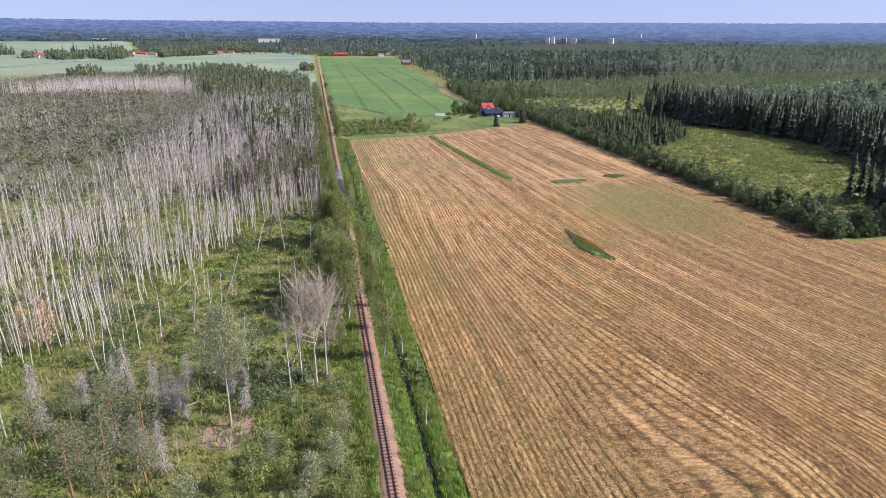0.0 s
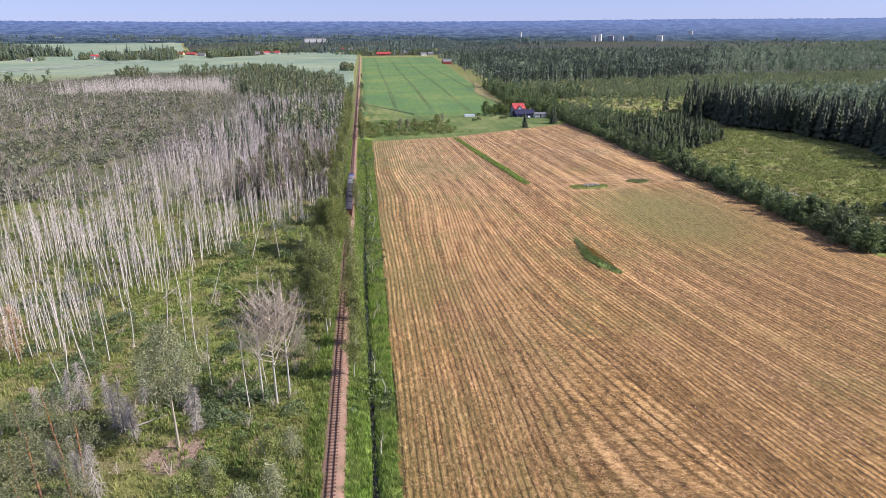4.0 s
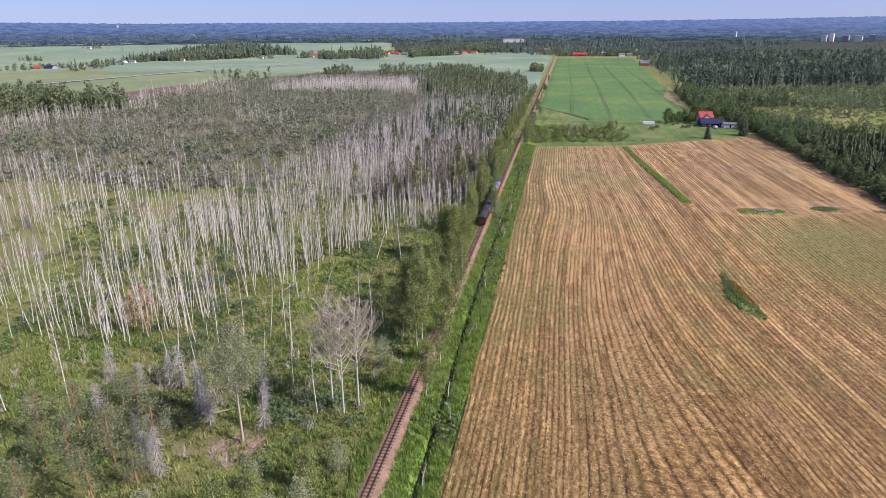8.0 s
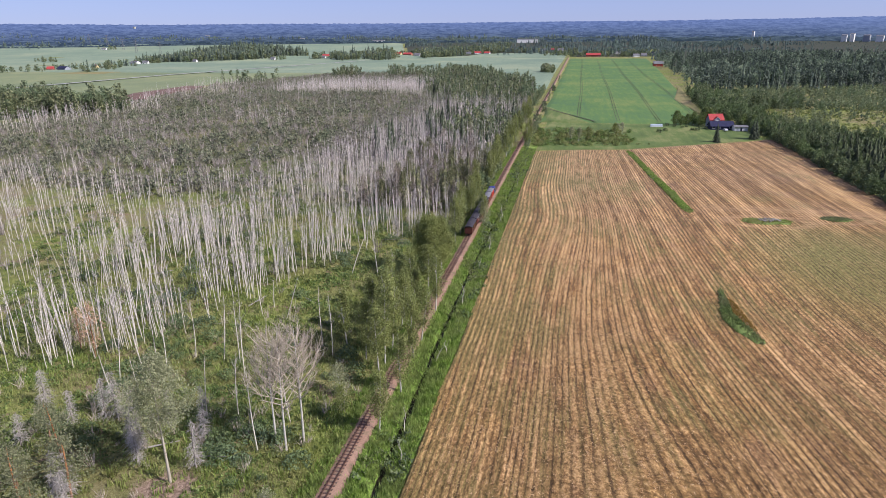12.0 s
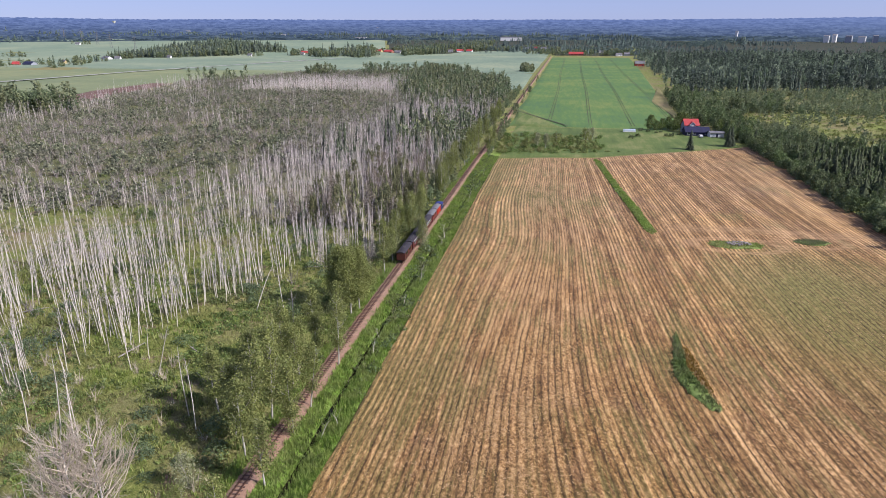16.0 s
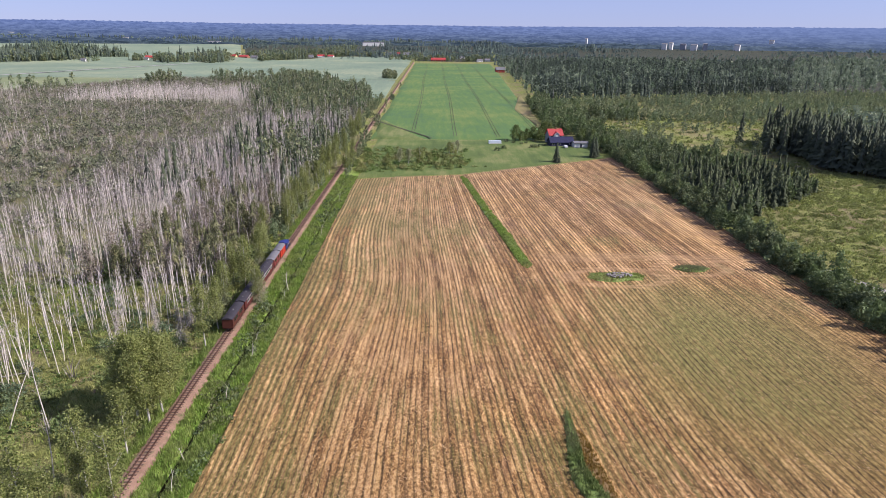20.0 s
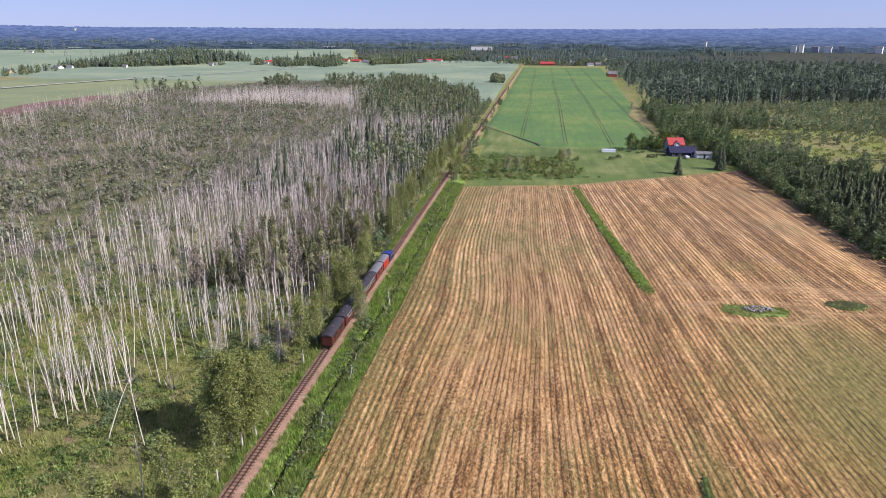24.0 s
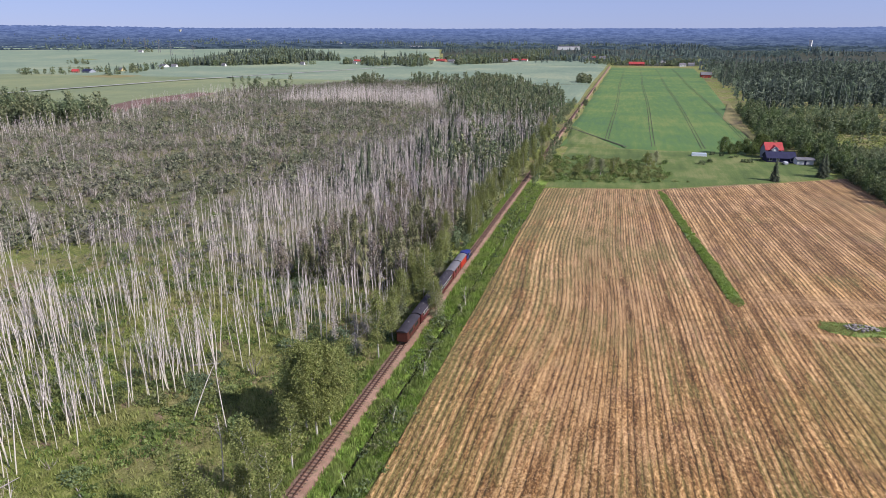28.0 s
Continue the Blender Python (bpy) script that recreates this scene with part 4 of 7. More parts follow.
sheet("north_west_crop", lambda y: -1000 + 0 * y, lambda y: -4.5 + 0 * y, 966, 1600, 1.0, M["crop_pale"], "wide pale green cereal field along the railway", "field", 60, 60, 0.2)
sheet("far_crop", lambda y: -2600 + 0 * y, lambda y: -950 + (y - 900) * 0.18, 700, 3300, 0.6, M["crop_pale"], "distant pale green fields between woods", "field", 40, 60, 0.5)
sheet("north_crop", lambda y: -1000 - 0.95 * (y - 1500), lambda y: 40 - 0.283 * (y - 66), 1600, 2290, 1.6, M["crop_pale"], "wide pale green field beyond the groves", "field", 40, 60, 0.3)
sheet("crop_end", lambda y: np.interp(y, [1600, 1667, 1741, 1794], [-330, -258, -240, -171]), lambda y: -4.5 + 0 * y, 1600, 1800, 1.1, M["crop_pale"], "far end of the pale green field below the village", "field", 20, 20, 0.2)
# two dark sheets with the shade of the trees put into their colour
sheet("village_floor", lambda y: 44 - 0.283 * (y - 66), lambda y: np.interp(y, [1600, 1667, 1741, 1794, 1800], [-330, -258, -240, -171, -4]), 1600, 1800, 1.0, M["forest_floor"], "floor of the wood round the village, its shade put into a dark colour", "forest floor", 20, 20, 0.2)
sheet("garden_floor", lambda y: 3.5 + 0 * y, lambda y: np.interp(y, [1556, 1640, 1800], [176, 200, 214]), 1640, 1800, 1.0, M["forest_floor"], "ground under the trees at the end of the crop, shade in its dark colour", "forest floor", 12, 12, 0.2)
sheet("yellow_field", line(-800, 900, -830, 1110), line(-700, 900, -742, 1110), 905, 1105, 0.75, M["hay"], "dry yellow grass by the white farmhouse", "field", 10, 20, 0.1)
sheet("forest_floor", lambda y: 146 + (y - 690) * 0.058 + 3 * np.sin(y / 37), lambda y: 1900 + 0 * y, 770, 2660, 0.75, M["forest_floor"], "dark floor of the spruce forest", "forest floor", 40, 60, 0.2)
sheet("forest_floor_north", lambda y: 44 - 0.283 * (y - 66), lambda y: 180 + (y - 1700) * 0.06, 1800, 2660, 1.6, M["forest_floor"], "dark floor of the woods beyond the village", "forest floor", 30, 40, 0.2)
sheet("ploughed_patch", lambda y: np.interp(y, [490, 600, 705], [-385, -425, -425]), lambda y: np.interp(y, [490, 705], [-355, -398]), 490, 705, 0.85, M["ploughed"], "bare reddish ploughed strip beside the dead wood", "field", 10, 40, 0.1)

# country road in the west
road_v, road_f = [], []
rx, ry = [-760, -612, -592, -576, -500, -440, -300], [330, 600, 760, 900, 1190, 1430, 1600]
rt = np.linspace(0, 6, 90)
rxx, ryy = np.interp(rt, range(7), rx), np.interp(rt, range(7), ry)
for q in range(3):
    rxx[1:-1], ryy[1:-1] = (rxx[:-2] + 2 * rxx[1:-1] + rxx[2:]) / 4, (ryy[:-2] + 2 * ryy[1:-1] + ryy[2:]) / 4
for k in range(90):
    a, b = max(0, k - 1), min(89, k + 1)
    d = np.array([rxx[b] - rxx[a], ryy[b] - ryy[a]])
    d /= np.linalg.norm(d)
    for s in (-4.2, 4.2):
        road_v.append((rxx[k] - d[1] * s, ryy[k] + d[0] * s, 1.5))
    if k:
        road_f.append((2 * k - 2, 2 * k - 1, 2 * k + 1, 2 * k))
tagged(new("road", mesh_of("road", road_v, road_f, M["asphalt"])), "narrow pale country road between the fields", "road", "", "structure")
road_v, road_f = [], []
for k in range(50):
    y = 185 + 245 * k / 49
    x = 146.5 - 0.4 * (y - 215) if y < 230 else 140.5 + 0.17 * (y - 230) - 0.0002 * (y - 230) ** 2
    for s in (-1.4, 1.4):
        road_v.append((x + s, y, 0.12))
    if k:
        road_f.append((2 * k - 2, 2 * k - 1, 2 * k + 1, 2 * k))
tagged(new("gravel_road", mesh_of("gravel_road", road_v, road_f, M["gravel"])), "grey gravel forest road behind the bushes", "road", "", "structure")

# tramlines in the crop: pressed wheel tracks
pieces = []
for x0 in (30, 56, 82, 108):
    for s in (-0.9, 0.9):
        ys = np.linspace(447 + max(0, (41 - x0) * 2.0), 1500, 40)
        xs = x0 + s + 0.012 * (ys - 440) * (x0 - 20) / 60 + 0.8 * np.sin(ys / 90)
        a = np.column_stack([xs - 0.16, ys, 0 * ys + 0.68])
        b = np.column_stack([xs + 0.16, ys, 0 * ys + 0.68])
        vv = np.stack([a, b], 1).reshape(-1, 3)
        k = np.arange(len(ys) - 1)[:, None] * 2
        pieces.append((vv, np.concatenate([k, k + 1, k + 3, k + 2], 1)))
stuff("tramlines", join(pieces), M["mud"], "dark wheel tracks pressed into the green crop", "tracks", "structure")
ys = np.linspace(441, 525, 20)
xs = 41 - (ys - 441) * 0.5
vv = np.stack([np.column_stack([xs - 0.7, ys, 0 * ys + 0.8]), np.column_stack([xs + 0.7, ys, 0 * ys + 0.8])], 1).reshape(-1, 3)
k = np.arange(19)[:, None] * 2
stuff("field_ditch", (vv, np.concatenate([k, k + 1, k + 3, k + 2], 1)), M["mud"], "dark narrow ditch across the grass corner", "ditch", "structure")

# ditch water
ys = np.linspace(-50, 322, 120)
cx = 5.2 + 0.5 * np.sin(ys / 31) + 3 * step(290, 330, ys)
vv = np.stack([np.column_stack([cx - 0.55, ys, 0 * ys - 0.93]), np.column_stack([cx + 0.55, ys, 0 * ys - 0.93])], 1).reshape(-1, 3)
k = np.arange(119)[:, None] * 2
stuff("water", (vv, np.concatenate([k, k + 1, k + 3, k + 2], 1)), M["water"], "dark still water in the drainage ditch", "water", "structure")

# ---- the railway ----
ys = np.linspace(-60, 1690, 700)
prof = [(-1.55, 0.16), (-1.0, 0.60), (1.35, 0.60), (2.15, 0.16)]
rows = [np.column_stack([x + 0.22 * wobble(ys, ys * 0 + x * 9, 2.2, 31 + q) * (abs(x) > 1.8), ys, z + 0.03 * wobble(ys, ys * 0 + x * 5, 1.0, 41 + q)]) for q, (x, z) in enumerate(prof)]
vv = np.stack(rows, 1).reshape(-1, 3)
k = np.arange(699)[:, None] * 4
stuff("ballast", (vv, np.concatenate([np.concatenate([k + j, k + j + 1, k + j + 5, k + j + 4], 1) for j in range(3)])), M["ballast"], "pinkish gravel track bed of the narrow railway", "track bed", "structure")

track = thing("railway_track", pose(0, 0, 0), "narrow-gauge railway track with rusty rails on dark sleepers", "railway track")
track["kind"] = "structure"
rail_profile = [(-0.06, 0.0), (0.06, 0.0), (0.06, 0.02), (0.015, 0.035), (0.015, 0.10), (0.036, 0.11), (0.036, 0.15), (-0.036, 0.15), (-0.036, 0.11), (-0.015, 0.10), (-0.015, 0.035), (-0.06, 0.02)]
for x in (-0.395, 0.395):
    part("rail", prism([(x + a, 0.66 + b) for a, b in rail_profile], -60, 1690), M["rail"], track)
sleeper_mesh = bpy.data.meshes.new("sleeper")
bm = box(-0.72, 0.72, -0.12, 0.12, 0.5, 0.66, 0.015)
bm.to_mesh(sleeper_mesh)
bm.free()
sleeper_mesh.materials.append(M["sleeper"])
for q in range(300):
    s = new("sleeper", sleeper_mesh)
    s.parent = track
    s.matrix_basis = pose(random.uniform(-0.05, 0.05), 45 + q * 0.72, random.uniform(-0.01, 0.01), 0, 0, random.uniform(-1.5, 1.5))
bm = box(-0.72, 0.72, -0.12, 0.12, 0.5, 0.66)
bmesh.ops.triangulate(bm, faces=bm.faces)
sl = (np.array([x.co[:] for x in bm.verts]), np.array([[a.index for a in p.verts] for p in bm.faces]))
bm.free()
sy = np.concatenate([np.arange(-60, 44.6, 0.72), np.arange(45 + 300 * 0.72, 900, 0.72)])
rest = part_of("sleepers", scatter(sl, np.column_stack([0 * sy, sy, 0 * sy]), 0 * sy), M["sleeper"], track)
tagged(rest, kind="stuff")

# ---- trees ----
def planted(kind_name, meshes, places, label, category, group, low=0.85, high=1.15, lean=2.5):
    """Copies of a tree, each a thing with its parts. meshes: variants, lists of (part name, mesh, label)."""
    protos = []
    for parts in meshes:
        e = new(kind_name)
        tagged(e, label, category, group)
        for pn, me, lb in parts:
            o = new(pn, me)
            o.parent = e
            tagged(o, lb, kind="stuff" if pn in ("twigwork", "branchwork") else "")
        protos.append(e)
    for i, (x, y) in enumerate(places):
        s = random.uniform(low, high)
        m = pose(x, y, float(height_at(x, y)) - 0.05, random.gauss(0, lean), random.gauss(0, lean), random.uniform(0, 360))
        e = protos[i] if i < len(protos) else copy_thing(protos[i % len(protos)], m)
        e.matrix_basis = m @ Matrix.Diagonal((s, s, s * random.uniform(0.92, 1.1), 1))
    for e in protos[len(places):]:
        for c in list(e.children_recursive) + [e]:
            bpy.data.objects.remove(c)


def live_birch(height, spread_r, clumps, leaf, leaf_size=0.3, foot=0.3, bark="bark_birch", per=14, radius=0.16):
    t, l = birch_wood(height, radius, 0.5, 14)
    c = crown_centres(clumps, spread_r, height * foot, height * 1.0)
    return [("trunk", mesh_of("trunk", *t, M[bark]), ""), ("branchwork", mesh_of("branchwork", *join(l), M[bark]), ""),
            ("crown", mesh_of("crown", *leaves(c, per, leaf_size, (0.5, 0.5, 0.55)), M[leaf]), "")]


def dead_parts(height, twigs):
    t, tw = dead_birch(height, twigs)
    return [("trunk", mesh_of("trunk", *t, M["bark_dead"]), ""), ("twigwork", mesh_of("twigwork", *join(tw), M["twig_pale"]), "")]


def stand(x, y):
    """How thick the dead birches stand: 0..1."""
    c = 0.40 + 0.75 * wobble(x, y, 8, 51) + 0.55 * wobble(x, y, 2.8, 52)
    front = np.interp(x, [-260, -110, -67, -46, -40, -30, -24, -17, -8], [104, 96, 92, 104, 128, 160, 172, 174, 184])
    lip = 0.45 * step(0, 6, y - front) * step(34, 12, y - front) * (x > -60)
    back = np.interp(x, [-260, -190, -115, -92, -75, -44, -10], [228, 228, 212, 228, 284, 314, 330])
    return np.clip(np.clip(c, 0.02, 1) + lip, 0, 1) * step(-6, 4, y - front) * step(10, -6, y - back) * (x < -6)


def in_bog(x, y):
    """Inside the wooded bog west of the railway."""
    west = np.interp(y, [60, 330, 500, 720, 950], [-345, -345, -352, -396, -322])
    east = np.interp(y, [60, 690, 960], [-7, -14, -120])
    return (x > west) & (x < east) & (y < 955)


near_dead = in_field(3000, -85, -7, 66, 175, lambda x, y: stand(x, y) * 0.36 + 0.014)[:300]
planted("dead_birch", [dead_parts(h, n) for h, n in ((12.5, 18), (13.5, 24), (14.5, 16), (11.5, 26), (13, 12), (9.5, 9), (14, 30), (7, 5))], near_dead,
        "slender dead birch, bare pale trunk with few twigs", "dead tree", "dead birches in the bog", 0.8, 1.1, 2.6)

planted("leaning_birch", [dead_parts(12, 10), dead_parts(10, 6)], [(-46, 143), (-43, 146), (-28, 121), (-61, 118), (-35, 160), (-70, 104), (-52, 133), (-24, 150), (-40, 98), (-80, 126)],
        "dead birch leaning on its neighbours", "dead tree", "leaning dead birches", 0.8, 1.1, 24)

dead_t = [cheap_dead(h, 0.088, n) for h, n in ((12, 9), (13, 14), (14, 8), (11, 16), (13.5, 6), (9, 12))]
far_dead = np.concatenate([
    in_field(2600, -85, -7, 96, 182, lambda x, y: stand(x, y) * 0.26),
    in_field(15000, -270, -7, 100, 335, lambda x, y: stand(x, y) * ((y > 175) | (x < -85)) * (0.42 + 0.25 * (x > -62))),
    in_field(9000, -345, -10, 225, 800, lambda x, y: in_bog(x, y) * (0.018 + 0.35 * (wobble(x, y, 18, 61) > 0.7))),
    in_field(2600, -275, -118, 610, 720, lambda x, y: np.clip(0.7 + 0.5 * wobble(x, y, 12, 62), 0, 1)),
    in_field(1900, -85, -9, 225, 500, lambda x, y: np.clip(0.75 + 0.3 * wobble(x, y, 10, 63), 0, 1) * step(-95, -55, x)),
    in_field(420, -345, -290, 340, 470, lambda x, y: 0.6 + 0 * x), in_field(500, -390, -330, 480, 720, lambda x, y: 0.6 * in_bog(x, y))])
stuff("dead_birch_stand", spread(dead_t, on_ground(far_dead), 0.68, 1.08, 0.1, 0.035), M["bark_dead"], "dense stand of bare silvery dead birch trunks", "dead trees")

# shrubs of the bog: grey twiggy ones and dull willows
twig_t = [twig_bush(1.7, 3.4, 20, 0.07) for q in range(5)]
def brush(x, y):
    return in_bog(x, y) * (step(-12, 8, y - np.interp(x, [-345, -260, -190, -115, -92, -75, -44, -10], [150, 150, 225, 212, 228, 284, 314, 330])) * np.clip(0.75 + 0.5 * wobble(x, y, 26, 71), 0.25, 1) + 0.06)
brush_p = in_field(12000, -396, -9, 120, 955, brush)
stuff("bare_brushwood", spread(twig_t, on_ground(brush_p), 0.6, 1.5, 0.3), M["twig"], "grey leafless brushwood in the bog", "shrubs")
willow_t = [lump(1.7, 2.8, 22, 0.42, True) for q in range(6)]
willow_p = in_field(26000, -396, -9, 190, 955, lambda x, y: np.clip(brush(x, y) * np.clip(0.75 + 0.9 * wobble(x, y, 17, 72) + 0.5 * wobble(x, y, 5, 75), 0.03, 1), 0.0, 1))
stuff("willow_scrub", spread(willow_t, on_ground(willow_p), 0.5, 1.8, 0.35), M["leaf_willow"], "dull grey-green willow scrub in the bog", "shrubs")
bush_t = [lump(1.1, 0.8, 30, 0.22, True) for q in range(5)]
low_p = in_field(9000, -150, -3.5, 40, 300, lambda x, y: np.clip(0.2 + 0.9 * wobble(x, y, 8, 73), 0.02, 1) * step(330, 150, y))
stuff("undergrowth", spread(bush_t, on_ground(low_p), 0.4, 1.6, 0.3), M["leaf_bush"], "lush green undergrowth of low bushes", "undergrowth")
near_twigs = in_field(420, -70, -4, 50, 130, lambda x, y: 0.45 + 0.5 * wobble(x, y, 7, 76))
stuff("near_brushwood", spread([twig_bush(0.9, 1.8, 26, 0.035) for q in range(4)], on_ground(near_twigs), 0.5, 1.5, 0.3), M["twig_aspen"], "pale leafless twigs in the undergrowth", "shrubs")
alder = in_field(760, -95, -4, 62, 235, lambda x, y: np.clip(0.25 + 1.0 * wobble(x, y, 9, 80), 0.03, 1))
stuff("alder_bushes", spread([lump(1.7, 2.0, 190, 0.17, True) for q in range(5)], on_ground(alder), 0.4, 1.4, 0.3), M["leaf_alder"], "dark green alder bushes among the dead birches", "bushes")
reed = in_field(1500, -30, -3, 50, 125, lambda x, y: np.clip(1.2 * wobble(x, y, 6, 77), 0, 1))
stuff("ferns", spread([tuft(0.9, 14) for q in range(4)], on_ground(reed), 0.6, 1.3, 0.3), M["leaf_bush"], "bright green ferns and tall herbs", "ferns")
herb_p = in_field(11000, -100, -2.6, 46, 215, lambda x, y: np.clip(0.55 + 0.8 * wobble(x, y, 4, 78), 0.1, 1))
stuff("herbs", spread([lump(0.8, 0.45, 17, 0.17, True) for q in range(5)], on_ground(herb_p), 0.5, 1.5, 0.3), M["leaf_herb"], "lush green herbs and raspberry canes", "herbs")
tuft_t = [tuft(0.6, 7) for q in range(5)]
grass_p = in_field(30000, -90, -2.2, 45, 210, lambda x, y: np.clip(0.65 + 0.5 * wobble(x, y, 5, 74), 0.15, 1))
stuff("grass", spread(tuft_t, on_ground(grass_p), 0.6, 1.7, 0.3), M["grass_tuft"], "tall green grass and weeds", "grass")
bank_p = np.concatenate([in_field(20000, 1.9, 9.0, 40, 335, lambda x, y: 1 - 0.85 * (np.abs(x - 5.2 - 0.5 * np.sin(y / 31)) < 0.5)), in_field(5200, -3.6, -1.05, 40, 335)])
stuff("bank_grass", spread(tuft_t, on_ground(bank_p), 0.6, 1.5, 0.3), M["grass_bank"], "lush bright green grass along the ditch", "grass")
ditch_b = np.concatenate([in_field(380, 2.6, 9.0, 55, 335, lambda x, y: np.clip(0.3 + 1.0 * wobble(x, y, 6, 68), 0.02, 1)), in_field(160, 3.6, 7.2, 150, 335)])
stuff("ditch_bushes", spread(bush_t, on_ground(ditch_b), 0.5, 1.2, 0.3), M["leaf_bush"], "small green bushes along the ditch bank", "bushes")

hazy = in_field(3800, -270, -9, 98, 335, lambda x, y: 0.75 * stand(x, y))
purple = in_field(3400, -110, -9, 182, 500, lambda x, y: step(-115, -50, x) * (0.45 + 0.55 * step(190, 240, y)) * np.clip(0.6 + 0.5 * wobble(x, y, 12, 65), 0.1, 1))
def twig_haze(radius, low, high, blades, width=0.03):
    """Fine upswept dead twigs filling a tree's crown space."""
    a, k = R.uniform(0, 6.28, blades), radius * np.sqrt(R.uniform(0, 1, blades))
    b = np.stack([k * np.cos(a), k * np.sin(a), R.uniform(low, high, blades)], -1)
    g = R.uniform(0, 6.28, blades)
    w = np.stack([np.cos(g), np.sin(g), 0 * g], -1) * width
    tip = b + np.stack([np.cos(a) * 0.55, np.sin(a) * 0.55, R.uniform(0.7, 1.6, blades)], -1) + R.normal(0, 0.2, (blades, 3))
    return np.stack([b - w, b + w, tip], 1).reshape(-1, 3), np.arange(blades * 3).reshape(-1, 3)


stuff("dead_twigwork", spread([twig_haze(1.5, 2.5, 10, 34) for q in range(4)], on_ground(np.concatenate([purple, hazy])), 0.6, 1.2, 0.2), M["twig_mauve"], "mauve haze of fine dead twigs among the trunks", "dead trees")

tussock = in_field(15000, -390, -9, 215, 800, lambda x, y: in_bog(x, y) * np.clip(0.5 + 0.5 * wobble(x, y, 14, 79), 0.1, 1))
stuff("tussocks", spread([tuft(1.1, 8) for q in range(4)], on_ground(tussock), 0.6, 1.5, 0.3), M["grass_bog"], "pale green grass tussocks in the bog", "grass")

verge = np.concatenate([in_field(420, -9, -2.6, 188, 720, lambda x, y: np.clip(0.45 + 0.7 * wobble(x, y, 9, 66), 0.05, 1) * ((y < 330) | (x < -4.5))), in_field(24, 2.9, 4.4, 440, 900), in_field(30, 2.8, 4.8, 335, 440)])
stuff("verge_bushes", spread([leaves(crown_centres(22, 1.3, 0.1, 4.2), 7, 0.34, (0.4, 0.4, 0.5), tri=True) for q in range(4)], on_ground(verge), 0.3, 1.5, 0.4), M["leaf_wood"], "young birches and bushes crowding the railway", "bushes")

# live birches along the track
side = [(2.3, 197), (2.3, 109), (-4.2, 187), (-3.4, 206)] + [(-5.5 - 2.2 * math.sin(q * 2.1), 196 + 11.5 * q + 3 * math.sin(q * 1.3)) for q in range(26)] + [(-2.9, 143.2), (-2.5, 103.3), (1.9, 116.4), (-2.2, 106), (-11.6, 112.4), (-6.5, 121), (-4.0, 126), (-7.5, 128), (-3.2, 132), (-5, 136), (-2.6, 112), (-4.8, 116.5), (-8.5, 117), (-3.6, 122), (-6.2, 107.5), (1.7, 130), (2.9, 98), (2.6, 87),
        (-3.2, 160), (-2.7, 176), (-2.6, 183.5), (-3.5, 262), (-4, 275), (-5, 290), (-3, 308), (-4, 320), (-2.8, 334), (-4.5, 345), (-3.6, 360), (3.6, 338), (4.6, 350), (3.2, 366)]
planted("birch", [live_birch(12.5, 1.8, 80, "leaf_birch", 0.16, per=46), live_birch(13.5, 1.5, 70, "leaf_birch", 0.16, per=46), live_birch(11.0, 1.3, 55, "leaf_birch", 0.16, per=46), live_birch(13.0, 2.0, 85, "leaf_birch", 0.16, per=46)], side,
        "leafy green birch with a white trunk beside the railway", "birch", "birches along the track", 0.75, 1.05, 2)
planted("tall_birch", [live_birch(14.5, 3.4, 190, "leaf_birch", 0.15, 0.22, per=84, radius=0.21), live_birch(13.2, 2.9, 160, "leaf_birch", 0.15, 0.24, per=84, radius=0.18)], [(-2.9, 150.9), (-1.9, 153.4), (-5.4, 152.4), (-4.4, 155.6)], "broad leafy birch with stout white trunks by the line", "birch", "broad birches by the line", 0.92, 1.02, 1)
low_side = [(2.3, 197), (2.3, 109), (-4.2, 187), (-3.4, 206)] + [(-5.5 - 2.2 * math.sin(q * 2.1), 196 + 11.5 * q + 3 * math.sin(q * 1.3)) for q in range(26)] + [(-9.5, 55), (-13, 57.5), (-6.5, 58), (-17, 56), (-15, 61), (-7.5, 63), (-11, 50), (-19, 52), (-24, 53), (-4.6, 52), (-5.2, 67), (-4.4, 91), (-6.8, 96)]
planted("young_birch", [live_birch(6.0, 1.7, 60, "leaf_dull", 0.14, 0.12, per=36, radius=0.07), live_birch(7.0, 1.5, 60, "leaf_birch", 0.14, 0.15, per=36, radius=0.08)], low_side,
        "young leafy birch in the undergrowth", "birch", "young birches", 0.62, 1.0, 3)
planted("aspen", [live_birch(16.8, 3.9, 210, "leaf_dull", 0.13, 0.48, "bark_aspen", 50, 0.21)], [(-21.3, 71.2)], "tall thin aspen with a bare lower trunk and dull leaves", "aspen", "", 1, 1, 0.5)


def bare_parts(h):
    t, w, fi = bare_tree(h)
    return [("trunk", mesh_of("trunk", *t, M["bark_birch"]), "")] + [("limb", mesh_of("limb", *q, M["twig_aspen"]), "") for q in w] + [("twigwork", mesh_of("twigwork", *join(fi), M["twig_aspen"]), "")]


planted("bare_aspen", [bare_parts(18.0), bare_parts(19.0), bare_parts(17.2)], [(-11.4, 82.0), (-9.0, 80.2), (-7.4, 82.6)], "dead broad-crowned aspen with fine bare twigs", "dead tree", "bare aspens by the track", 0.95, 1.02, 1)


